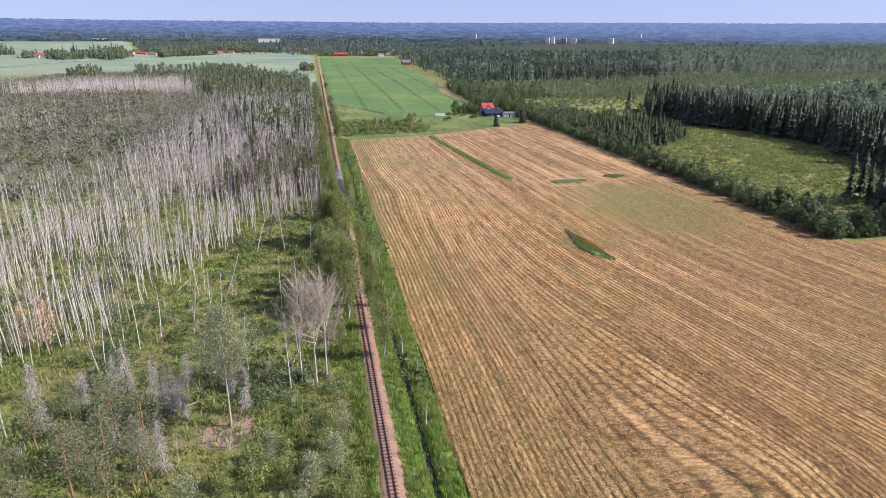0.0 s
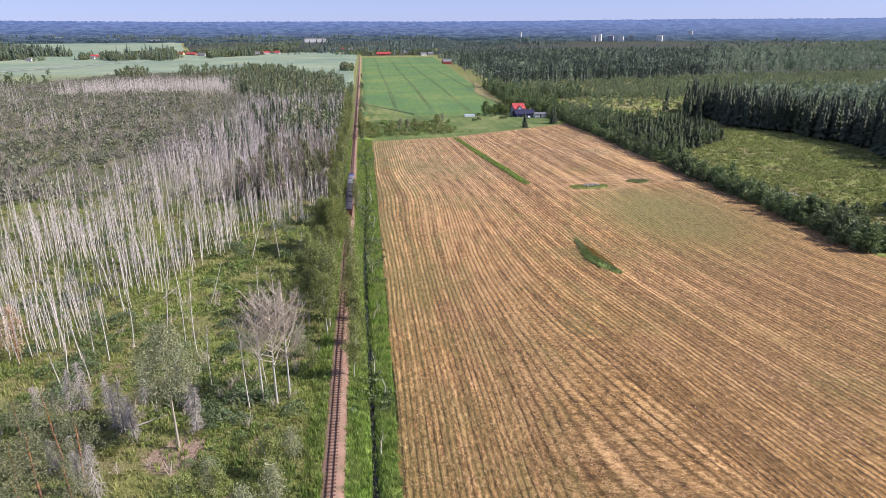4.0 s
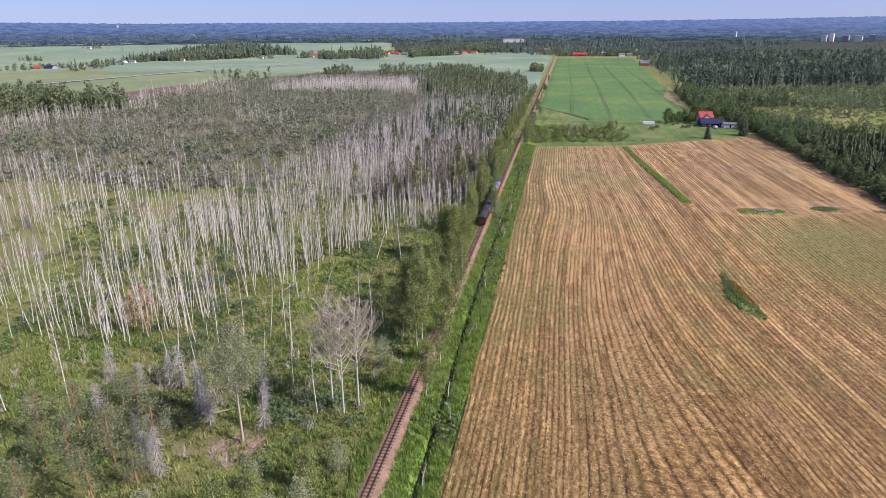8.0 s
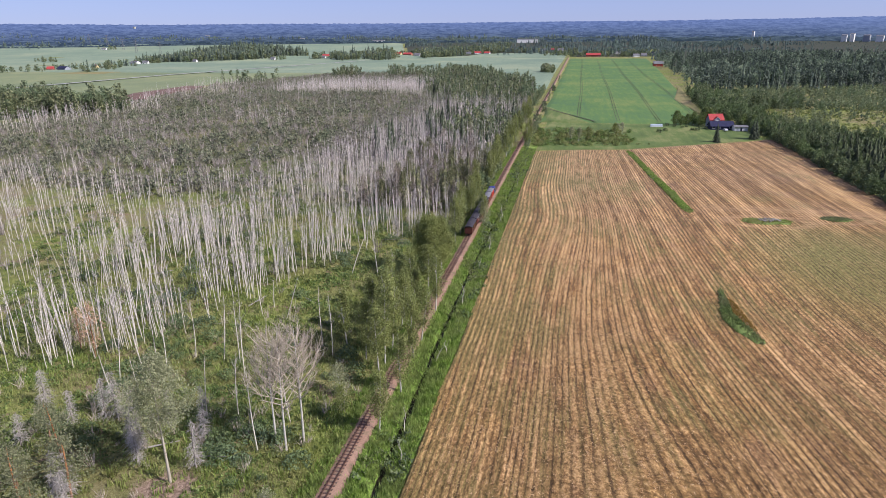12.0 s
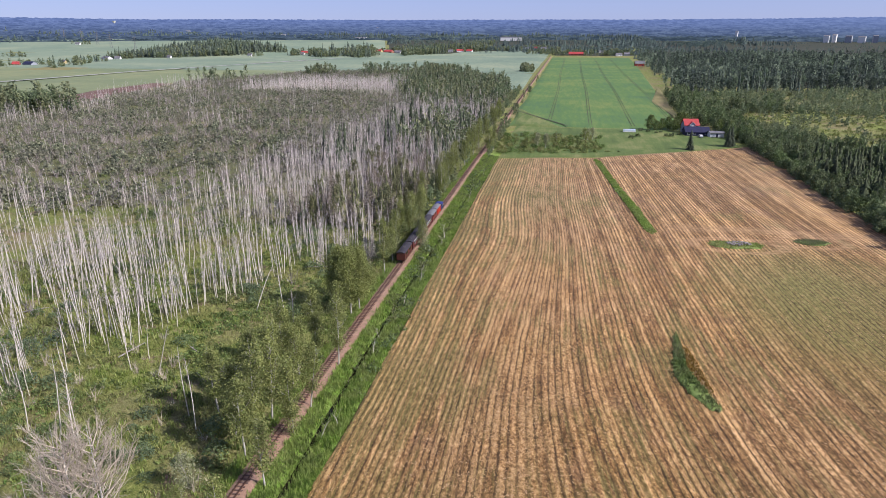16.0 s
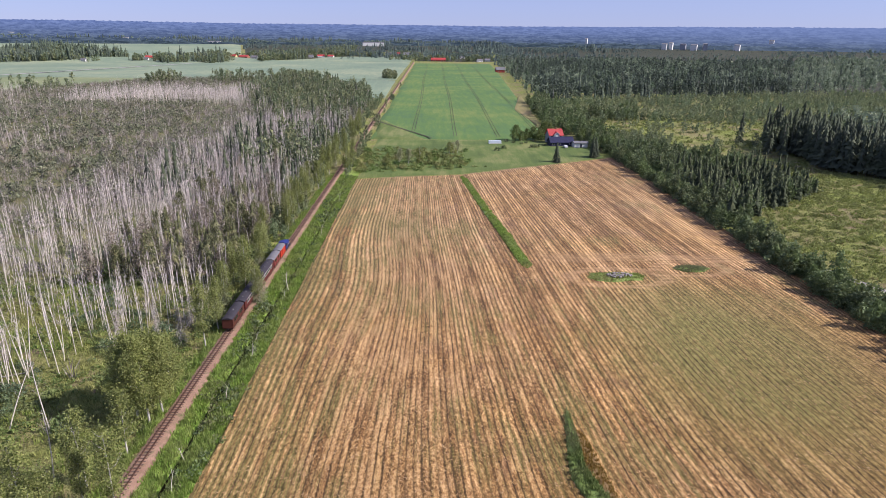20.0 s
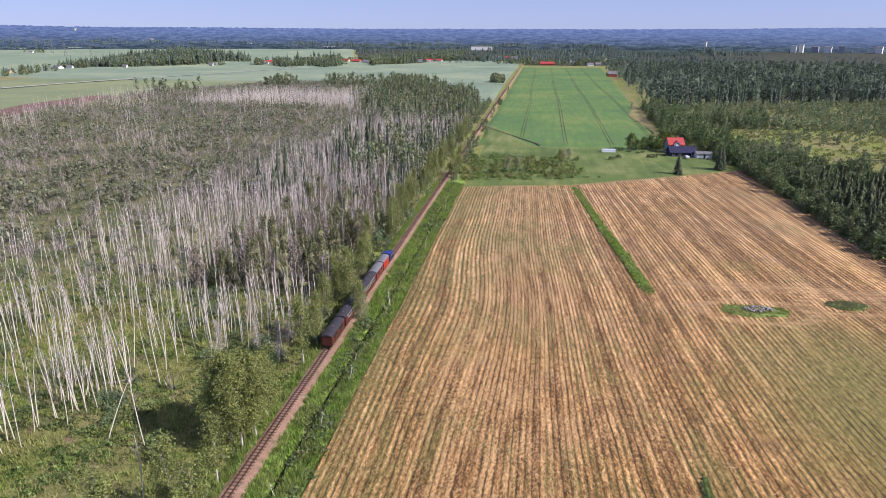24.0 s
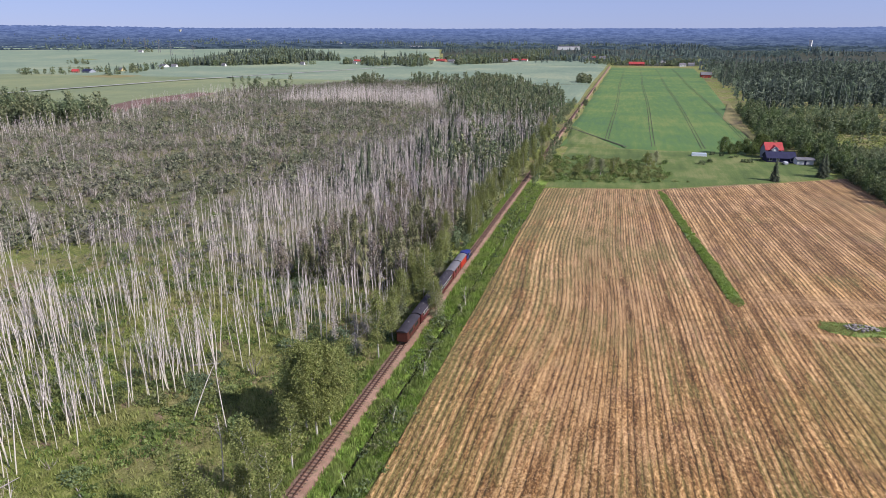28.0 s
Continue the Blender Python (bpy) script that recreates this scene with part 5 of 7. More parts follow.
def dead_spruce_parts(h, r, mat):
    v, f = spruce(h, r, 18, 10, 0.55)
    tw = limbs(190, 0.6, h * 0.95, r * 1.25, -0.4, 0.032)
    return [("trunk", mesh_of("trunk", *tube([(0, 0, -0.3), (0, 0.1, h * 0.5), (0, 0, h)], [0.15, 0.1, 0.02], 6), M["bark_grey"]), ""), ("twigwork", mesh_of("twigwork", *join(tw + [tube([q[0][4], q[0][4] + R.normal(0, 0.25, 3) + [0, 0, -0.4]], [0.03, 0.01], 3) for q in tw]), M[mat]), "")]


planted("dead_spruce", [dead_spruce_parts(8, 1.5, "twig_pale"), dead_spruce_parts(6.5, 1.5, "twig_pale"), dead_spruce_parts(9, 1.6, "twig_pale")], [(-28.5, 62.0), (-33, 67.3), (-31.8, 77.5), (-33.5, 81), (-29.6, 77), (-38, 82.7), (-43, 79.3), (-22, 80.8), (-30.2, 76.2), (-39.7, 82), (-36.4, 68.8), (-19.6, 74.5), (-31, 63), (-47, 74), (-28, 74), (-14, 181), (-9, 186), (-7.5, 177), (-20, 178), (-52, 84), (-29.4, 83.3), (-24.5, 84.5)], "dead grey spruce with bare drooping twigs", "dead spruce", "dead spruces", 0.75, 1.05, 2)
planted("red_dead_spruce", [[("trunk", mesh_of("trunk", *tube([(0, 0, -0.3), (0, 0, 5), (0, 0, 10)], [0.15, 0.1, 0.03], 6), M["bark_pine"]), ""), ("crown", mesh_of("crown", *leaves(crown_centres(90, 2.2, 2.5, 10.5), 10, 0.16, (0.35, 0.35, 0.4)), M["needle_red"]), "")]], [(-55.2, 99), (-60, 101)], "dead conifer with rust-red needles", "dead tree", "", 0.75, 0.95, 2)


def pine_parts(h):
    t = tube([(0, 0, -0.3), (0.15, 0, h * 0.45), (0.1, 0.1, h * 0.8), (0, 0, h)], [0.17, 0.13, 0.08, 0.02], 7)
    c = crown_centres(75, 2.3, h * 0.35, h * 1.0)
    return [("trunk", mesh_of("trunk", *t, M["bark_pine"]), ""), ("crown", mesh_of("crown", *leaves(c, 22, 0.14, (0.55, 0.55, 0.28)), M["needle_pine"]), ""), ("twigwork", mesh_of("twigwork", *join(limbs(22, h * 0.3, h * 0.8, 1.8, 0.2, 0.035)), M["twig"]), "")]


planted("pine", [pine_parts(9), pine_parts(10.5), pine_parts(8)], [(-30.1, 59.6), (-36.2, 70.5), (-44.2, 76.1), (-31.7, 65.8), (-35, 62), (-40, 66), (-46, 69), (-38, 58), (-45, 61), (-50, 66), (-33, 55), (-42, 54)], "scots pine with an orange trunk and thin grey-green crown", "pine", "pines at the bog's edge", 0.7, 1.05, 2.5)
mixed = np.concatenate([in_field(150, -40, -8.5, 208, 282, lambda x, y: step(-44, -26, x)), in_field(60, -70, -9, 205, 330, lambda x, y: step(-62, -25, x) * 0.5)])
planted("spruce", [[("trunk", mesh_of("trunk", *tube([(0, 0, -0.3), (0, 0, 6), (0, 0, 12)], [0.2, 0.14, 0.04], 6), M["bark_grey"]), ""), ("crown", mesh_of("crown", *piece, M[mat]), "")] for piece, mat in (
    (fir(12.5, 1.9, 13, 7, 0.1), "needle_live"), (leaves(crown_centres(90, 2.0, 1.6, 12.5), 13, 0.26, (0.4, 0.4, 0.45)), "needle_live"), (fir(11, 1.7, 12, 7, 0.08), "needle_live"), (leaves(crown_centres(80, 2.0, 2.0, 13), 12, 0.26, (0.4, 0.4, 0.5)), "needle_dead"))], mixed,
        "half-dead spruce with thin grey-green boughs", "spruce", "spruces by the railway", 0.7, 1.05, 1.5)
planted("dead_sapling", [dead_parts(h, 4) for h in (3.0, 2.2, 4.0)], [(6.6 + 0.8 * math.sin(q * 1.9), 66 + q * 13 + 5 * math.sin(q * 2.7)) for q in range(18)], "thin dead pale sapling on the ditch bank", "dead sapling", "dead saplings by the ditch", 0.7, 1.2, 4)
wood_t = [cheap_dead(11, 0.14, 0) for q in range(2)]
west_wood = np.concatenate([in_field(2600, -160, -8, 430, 950, lambda x, y: in_bog(x, y) * step(-20, 15, x - np.interp(y, [430, 484, 742, 950], [-50, -75, -146, -215])) * (0.6 + 0.4 * wobble(x, y, 18, 64)) * (0.15 + 0.85 * step(500, 640, y))), in_field(170, -40, -5, 320, 450, lambda x, y: 0.5 + 0 * x), in_field(30, -392, -340, 720, 780, in_bog), in_field(60, -310, -275, 860, 910), in_field(110, -240, -120, 880, 955, in_bog)])
crown_t = [leaves(crown_centres(20, 1.9, 2, 11), 6, 0.66, (0.6, 0.6, 0.8), tri=True) for q in range(5)]
stuff("broadleaf_wood", spread(crown_t, on_ground(west_wood), 0.7, 1.3, 0.25), M["leaf_wood"], "live green birch wood beside the railway", "wood")
west_spruce = in_field(1100, -160, -8, 430, 950, lambda x, y: in_bog(x, y) * step(-20, 15, x - np.interp(y, [430, 484, 742, 950], [-50, -75, -146, -215])) * (0.1 + 0.6 * step(560, 660, y)))
west_spruce = np.concatenate([west_spruce, in_field(190, -66, -7, 290, 450)])
stuff("spruce_wood", spread([fir(h, r, 6, 5) for h, r in ((12, 1.9), (14, 2.0), (10, 1.8))], on_ground(west_spruce), 0.7, 1.2, 0.2), M["needle"], "dark young spruces in the wood beside the railway", "spruces")
stuff("broadleaf_trunks", spread(wood_t, on_ground(west_wood), 0.8, 1.2), M["bark_dead"], "pale trunks of the birch wood", "trunks")

# scrub between the stubble and the crop
scrub = np.concatenate([in_field(520, 5, 72, 343, 402, lambda x, y: (y > 338 + 0.25 * x) * step(75, 50, x + 0.4 * (y - 350))), in_field(26, 44, 60, 376, 402)])
stuff("meadow_scrub", spread([leaves(crown_centres(16, 1.6, 0.05, 1.5), 7, 0.32, (0.4, 0.4, 0.25), tri=True) for q in range(4)], on_ground(scrub), 0.35, 1.25, 0.4), M["leaf_herb"], "birch and willow scrub on the old meadow", "scrub")
planted("meadow_birch", [live_birch(9, 1.8, 60, "leaf_dull", 0.3), live_birch(8, 2.0, 60, "leaf_birch", 0.3)], [(30, 362), (35, 366), (26, 361), (40, 364), (52, 391), (50, 388), (54.5, 393), (21, 358)], "leafy birch at the meadow's edge", "birch", "birches on the meadow", 0.7, 1.0, 2)
planted("yard_spruce", [[("trunk", mesh_of("trunk", *tube([(0, 0, -0.2), (0, 0, 8)], [0.16, 0.03], 6), M["bark_grey"]), ""), ("crown", mesh_of("crown", *spruce(10, 2.5, 24, 14, 0.4), M["needle"]), "")]], [(101.6, 370), (122.3, 382.5), (124.6, 385), (136.8, 389)], "dark green spruce standing in the farm meadow", "spruce", "spruces by the farm", 0.95, 1.2, 1)
planted("garden_bush", [[("crown", mesh_of("crown", *lump(1.5, 2.4, 90, 0.3), M["leaf_thicket"]), "")]], [(80, 408), (96, 412), (99, 412.5), (88, 428), (92, 424), (84, 431), (107, 424), (95, 427), (104, 419), (76, 402)], "rounded green bush on the farm meadow", "bush", "bushes by the farm", 0.6, 1.2, 1)
planted("yard_tree", [live_birch(9, 3.2, 120, "leaf_bush", 0.35, 0.15)], [(104, 436), (101, 439), (107, 441), (97, 438), (130, 438), (134, 430), (93.5, 436), (135, 414), (137, 404), (90, 438), (110, 442)], "leafy tree beside the farmyard", "tree", "trees round the farm", 0.6, 1.1, 2)


# west grove and far groves
def grove(n, x0, x1, y0, y1, keep=None):
    return on_ground(in_field(n, x0, x1, y0, y1, keep))


spruce_t = [fir(h, r, 6, 4, 0.1) for h, r in ((16, 2.6), (19, 2.8), (14, 2.6), (18, 2.4), (12, 2.6))]
spruce_far = [fir(h, r, 5, 3) for h, r in ((16, 3.2), (19, 3.4))]
round_far = [leaves(crown_centres(15, 3.0, 1.0, 11), 5, 1.2, (0.9, 0.9, 0.9), tri=True) for q in range(4)]
stuff("west_grove", spread([leaves(crown_centres(36, 2.6, 0.8, 11), 7, 0.6, (0.6, 0.6, 0.7), tri=True) for q in range(4)], grove(520, -470, -310, 365, 475, lambda x, y: step(0, 12, y - 372 - 0.9 * (x + 380)) * step(0, 10, 470 - y) * step(-8, 8, -318 - x)), 1.1, 1.8), M["leaf_wood"], "dense green grove at the field's edge", "grove")
# the houses of the village: x, y, width, wall, roof
cottages = [(157, 1640, 14, "wall_white", "roof_grey"), (176, 1655, 13, "wall_grey", "roof_grey"), (202, 1687, 12, "wall_grey", "roof_dark"), (120, 1760, 13, "wall_white", "roof_grey"), (-74, 1895, 18, "wall_white", "roof_grey"), (-50, 1905, 14, "wall_grey", "tile_red"), (-28, 1903, 16, "wall_white", "roof_grey"),
            (-240, 1752, 18, "wall_white", "tile_red"), (-214, 1748, 15, "wall_white", "tile_red"), (-262, 1738, 12, "wall_white", "roof_grey"), (-332, 1948, 14, "wall_white", "roof_grey"), (-392, 1852, 13, "wall_white", "roof_grey"),
            (-392, 1604, 22, "brick", "tile_red"), (-370, 1612, 16, "wall_white", "roof_grey"), (-414, 1596, 15, "wall_yellow", "tile_red"), (-585, 1546, 17, "wall_yellow", "tile_red"), (-573, 1500, 9, "wall_white", "roof_grey"),
            (-877, 1025, 20, "wall_grey", "roof_dark"), (-896, 1016, 11, "brick", "tile_red"), (-860, 1084, 11, "wall_yellow", "roof_grey"), (-905, 1258, 20, "wall_white", "roof_grey"), (-888, 1270, 12, "wall_white", "roof_grey"), (-800, 1318, 9, "wall_white", "roof_grey"), (-655, 1400, 10, "wall_white", "roof_grey"), (-1330, 1700, 13, "wall_white", "roof_grey")]


def clear_of_houses(p, room=90):
    """Places that neither stand in a house nor hide it from the open fields in the south."""
    keep = np.ones(len(p), bool)
    for x, y, w, wl, rf in cottages:
        far = np.hypot(x, y)
        dx, dy = p[:, 0] - x, p[:, 1] - y
        along, across = (dx * x + dy * y) / far, (dx * y - dy * x) / far
        keep &= ~((np.abs(across) < 0.62 * w + 1.5) & (along > -room) & (along < 0.5 * w + 2))
    return p[keep]


village = np.concatenate([in_field(150, -60, 210, 1665, 1760), in_field(60, -6, 210, 1642, 1668, lambda x, y: np.abs(x - 58) > 20), in_field(140, -330, 20, 1800, 1850, lambda x, y: x > -170 - 0.6 * (y - 1800)), in_field(26, -30, -8, 985, 1030),
    in_field(26, -905, -850, 965, 1010), in_field(70, -860, -745, 950, 1200, lambda x, y: np.abs(x + 765 + 0.42 * (y - 950)) < 22), in_field(14, -1175, -1125, 1275, 1300), in_field(12, -950, -900, 940, 962)])
stuff("village_trees", spread(round_far, on_ground(clear_of_houses(village)), 0.6, 1.1), M["leaf_wood"], "leafy trees round the distant houses", "trees")

def behind(x, y, xs, ys, deep):
    """Inside a belt that starts at a line through (xs, ys) and runs deep northwards."""
    k = y - np.interp(x, xs, ys)
    return (k > 0) & (k < deep) & (x > xs[0]) & (x < xs[-1])


grove_x, grove_y = [-910, -880, -823, -744, -691, -669, -635], [1215, 1330, 1326, 1355, 1385, 1470, 1545]
belt_x, belt_y = [-605, -558, -499, -453, -392, -382, -350, -344, -326, -318, -258, -240, -185], [1462, 1482, 1414, 1450, 1405, 1600, 1612, 1500, 1495, 1560, 1667, 1741, 1792]
groves = np.concatenate([
    in_field(9000, -910, -635, 1210, 1720, lambda x, y: behind(x, y, grove_x, grove_y, np.interp(x, [-910, -850, -760, -690, -635], [70, 260, 270, 160, 30])) * 0.55),
    in_field(60, -870, -760, 955, 1210, lambda x, y: np.abs(x + 775 + 0.42 * (y - 950)) < 20),
    in_field(9000, -605, -185, 1400, 2100, lambda x, y: behind(x, y, belt_x, belt_y, np.interp(x, [-605, -575, -570, -499, -380, -330, -240, -185], [34, 30, 26, 120, 190, 260, 320, 300])) * 0.5)])
groves = clear_of_houses(groves)
leafy_grove = R.uniform(0, 1, len(groves)) < np.where(groves[:, 0] > -620, 0.6, 0.25)
stuff("grove_birches", spread(round_far, on_ground(groves[leafy_grove]), 0.7, 1.5), M["leaf_wood"], "leafy trees along the spruce groves", "trees")
stuff("field_groves", spread([fir(h, r, 5, 4) for h, r in ((21, 4.2), (25, 4.4), (17, 4.2))], on_ground(groves[~leafy_grove]), 0.5, 1.08, 0.2), M["needle_old"], "dark spruce groves between the pale fields", "groves")

# ---- the wood in the east ----
edge_p = np.concatenate([in_field(1300, 132.5, 148, 133, 400, lambda x, y: x < 140.5 + 3 * wobble(x * 0, y, 14, 83) + 6 * step(262, 300, y)), in_field(60, 131, 152, 132.5, 143), in_field(160, 128, 150, 396, 450)])
edge_t = [leaves(crown_centres(34, w, 0.2, h), 9, 0.36, (0.38, 0.38, 0.36), tri=True) for w, h in ((1.9, 5.2), (2.3, 4.4), (1.5, 6.0), (2.0, 3.6), (1.7, 5.6))]
stuff("edge_thicket", spread(edge_t, on_ground(edge_p), 0.45, 1.2, 0.3), M["leaf_thicket"], "green thicket of young trees along the field", "thicket")
clump = in_field(900, 139, 200, 262, 400, lambda x, y: (y < 400 - 0.9 * (x - 150)) * (y > 258 + 0.9 * (x - 138)) * (x < 194))
stuff("clump_birches", spread(edge_t, on_ground(np.concatenate([clump[::3], clump[clump[:, 1] > 338]])), 0.7, 1.4, 0.25), M["leaf_thicket"], "leafy young birches among the spruces", "trees")
stuff("spruce_clump", spread([fir(h, r, 9, 6, 0.03) for h, r in ((9, 2.1), (11, 2.3), (8, 2.0), (12.5, 2.3), (6, 1.9))], on_ground(clump[clump[:, 1] < 345]), 0.5, 0.95, 0.2, 0.02), M["needle_clump"], "dense dark young spruces by the field", "spruces")
def front_x(y):
    """The west face of the forest behind the clearing."""
    return np.interp(y, [60, 200, 244, 283, 326, 350, 440], [228, 231, 237, 245, 244, 226, 232]) + 3 * wobble(y * 0, y, 9, 86)


clear_p = in_field(10500, 141, 262, 134, 410, lambda x, y: (x < front_x(y) - 1) & (y < 350 + 0.8 * (x - 190)))
stuff("clearing_scrub", spread([lump(1.4, 0.8, 22, 0.30, True) for q in range(5)], on_ground(clear_p), 0.3, 1.3, 0.4), M["leaf_saplings"], "low green saplings on the forest clearing", "saplings")
def old_line(x):
    """Where the old forest begins, going north."""
    return np.interp(x, [120, 150, 223, 358, 447, 900, 1300], [640, 652, 694, 735, 769, 830, 850])


young = np.concatenate([in_field(11500, 132, 760, 430, 900, lambda x, y: (y > np.interp(x, [132, 160, 200, 300, 420], [520, 530, 535, 500, 470])) * (y < old_line(x)) * (0.8 + 0.25 * wobble(x, y, 30, 81))), in_field(420, 150, 340, 395, 545, lambda x, y: 0.35 + 0.6 * wobble(x, y, 16, 84))])
stuff("young_wood", spread([leaves(crown_centres(13, 1.8, 0.3, 6.5), 6, 0.68, (0.5, 0.5, 0.55), tri=True) for q in range(5)], on_ground(young), 0.5, 1.1, 0.25), M["leaf_young"], "young mixed green wood", "wood")
front = np.concatenate([
    in_field(1700, 205, 400, 225, 440, lambda x, y: (x > front_x(y) + 4) & (x < front_x(y) + 46)), in_field(3400, 205, 300, 120, 440, lambda x, y: (x > front_x(y)) & (x < front_x(y) + 16)),
    in_field(900, 228, 420, 60, 230), in_field(40, 215, 300, 388, 424)])
corner = in_field(60, 155, 190, 132, 148)
front = np.concatenate([front, corner, in_field(60, 172, 215, 120, 172)])
big_edge = in_field(18, 134, 148, 135, 165)
stuff("edge_trees", spread([leaves(crown_centres(60, 2.6, 0.6, 8.0), 9, 0.42, (0.5, 0.5, 0.5), tri=True) for q in range(4)], on_ground(big_edge), 0.55, 0.95, 0.2), M["leaf_thicket"], "rounded leafy trees at the corner of the field", "trees")
old = np.concatenate([
    in_field(300, 320, 620, 225, 430),
    in_field(6000, 140, 1300, 680, 1500, lambda x, y: step(0, 12, x - 136 - (y - 700) * 0.055 + 4 * wobble(x, y, 30, 82)) * (y > old_line(x)) * np.where(x + 110 * wobble(x, y, 45, 33) < 0.56 * y, 1.0, 0.08)),
    in_field(3800, 138, 900, 640, 900, lambda x, y: (y > old_line(x)) & (y < old_line(x) + 26) & (x > 136 + (y - 650) * 0.06) & (x + 110 * wobble(x, y, 45, 33) < 0.56 * y))])
leafy = in_field(9000, 132, 1500, 650, 1600, lambda x, y: np.clip((x > 0.56 * y) + 0.6, 0, 1) * (y > old_line(x)) * step(0, 10, x - 130 - (y - 700) * 0.055) * np.clip(0.25 + 0.7 * (wobble(x, y, 60, 85) > 0.15) + 0.5 * (x > 0.56 * y), 0, 1))
leafy = np.concatenate([leafy, in_field(1900, 284, 640, 130, 470)])
stuff("mixed_broadleaf", spread([leaves(crown_centres(16, 2.2, 3, 15), 6, 0.85, (0.6, 0.6, 0.9), tri=True) for q in range(3)], on_ground(leafy), 0.8, 1.25), M["leaf_mixed"], "birches and aspens mixed into the forest", "trees")
front_t = [fir(h, r, 11, 5, 0.12) for h, r in ((17, 2.7), (19, 2.8), (15, 2.6), (18, 2.4), (16, 2.9))]
stuff("forest_front", spread(front_t, on_ground(front), 0.85, 1.22, 0.12, 0.012), M["needle"], "tall dark spruces round the clearing", "forest")
stuff("forest_trunks", spread([cheap_dead(14, 0.17, 0) for q in range(2)], on_ground(front), 0.8, 1.2), M["bark_grey"], "grey trunks along the forest's edge", "trunks")
rim = in_field(130, 138, 900, 640, 900, lambda x, y: (y > old_line(x) - 3) & (y < old_line(x) + 10) & (x > 136 + (y - 650) * 0.06))
stuff("rim_trunks", spread([cheap_dead(15, 0.2, 0) for q in range(2)], on_ground(rim), 0.5, 0.9), M["bark_dead"], "pale trunks along the edge of the old forest", "trunks")
R.shuffle(old)
half = len(old) // 2
stuff("old_spruce_forest", spread(spruce_t, on_ground(old[:half]), 0.7, 1.25, 0.2, 0.012), M["needle_old"], "tall dark spruce forest", "forest")
stuff("old_pines", spread([leaves(crown_centres(15, w, 4.5, h), 6, 1.0, (0.7, 0.7, 1.0), tri=True) for w, h in ((2.0, 17), (2.4, 19), (1.8, 15), (2.2, 18))], on_ground(old[half:]), 0.8, 1.2, 0.2), M["needle_old"], "full-crowned old pines among the spruces", "forest")

felled = in_field(2600, 156, 360, 400, 545, lambda x, y: np.clip(0.6 + 0.5 * wobble(x, y, 12, 87), 0.1, 1))
stuff("felling_saplings", spread([lump(1.2, 1.0, 12, 0.42, True) for q in range(4)], on_ground(felled[:1500]), 0.4, 1.4, 0.4), M["leaf_saplings"], "low saplings on the felled ground", "saplings")
stuff("felling_debris", spread([twig_bush(1.4, 0.7, 14, 0.09) for q in range(4)], on_ground(felled[1500:]), 0.6, 1.4, 0.3), M["debris"], "brown branches left on the felled ground", "branches")
belt = np.concatenate([in_field(420, 118, 205, 436, 560, lambda x, y: (x > np.interp(y, [436, 500, 560], [126, 119, 122])) * step(0, 30, 215 - x) * (y > 440 + 0.35 * (x - 126)) * (1 - (x > 150) * (y < 538))), in_field(160, 118, 150, 560, 660, lambda x, y: (x > np.interp(y, [560, 660], [120, 129])) * 0.8)])
low_belt = in_field(330, 131, 178, 386, 452, lambda x, y: (x > 133 + 0.1 * (y - 384)) * np.clip(0.6 + 0.5 * wobble(x, y, 9, 67), 0.1, 1))
belt_t = [leaves(crown_centres(36, 2.3, 0.8, 9), 8, 0.52, (0.5, 0.5, 0.6), tri=True) for q in range(5)]
stuff("leafy_belt", spread(belt_t, on_ground(belt), 0.5, 1.2, 0.25), M["leaf_thicket"], "leafy trees between the farm and the forest", "trees")
stuff("farm_thicket", spread(belt_t, on_ground(low_belt), 0.25, 0.72, 0.25), M["leaf_young"], "rounded willow bushes beyond the farm", "bushes")
# ---- distance ----
patches = lambda x, y: ((wobble(x, y, 330, 91) > -0.15) | (x > 100)) * (1 - (x < -420) * (x > -2600) * (y < 2500) * (wobble(x, y, 240, 92) < 0.75))
open_land = lambda x, y: (x < 44 - 0.283 * (y - 66)) & (x > -1000 - 0.95 * (y - 1500)) & (y < 2280)
far_p = np.concatenate([
    in_field(5200, 180, 2300, 1450, 2500, patches),
    in_field(3400, -900, 420, 1690, 2600, lambda x, y: step(1660, 1760, y) * (wobble(x, y, 200, 93) > -0.5)),
    in_field(2600, -2700, 2700, 2300, 2680, lambda x, y: (wobble(x, y, 400, 94) > -0.35) | (x > 0)),
    in_field(1500, -3000, -1500, 1300, 2800, lambda x, y: wobble(x, y, 300, 95) > 0.1),
    in_field(260, -420, -60, 1800, 1950), in_field(200, 20, 200, 1760, 1860)])
far_p = far_p[~open_land(far_p[:, 0], far_p[:, 1])]
far_p = far_p[wobble(far_p[:, 0], far_p[:, 1], 70, 97) > -0.75]
far_r = np.hypot(far_p[:, 0], far_p[:, 1])
far_p = far_p[(far_r < 2270) | (far_p[:, 0] < 300)]
size = (1 + step(2200, 3200, far_p[:, 1]) * 0.35) * (0.85 + 0.3 * wobble(far_p[:, 0], far_p[:, 1], 55, 99))
turned = np.degrees(np.arctan2(far_p[:, 0] - 24, far_p[:, 1]))
low_town = (turned > 17.5) & (turned < 27) & (np.hypot(far_p[:, 0], far_p[:, 1]) > 1800)
size = size * np.where(low_town, 0.45, np.where(turned > 14, 0.85, 1.0))
leafy_far = (wobble(far_p[:, 0], far_p[:, 1], 110, 98) > 0.25) | (far_p[:, 0] > 0.44 * far_p[:, 1])
pick = np.where(leafy_far, 2, R.integers(0, 2, len(far_p)))
pl = on_ground(far_p, 0.5)
got = []
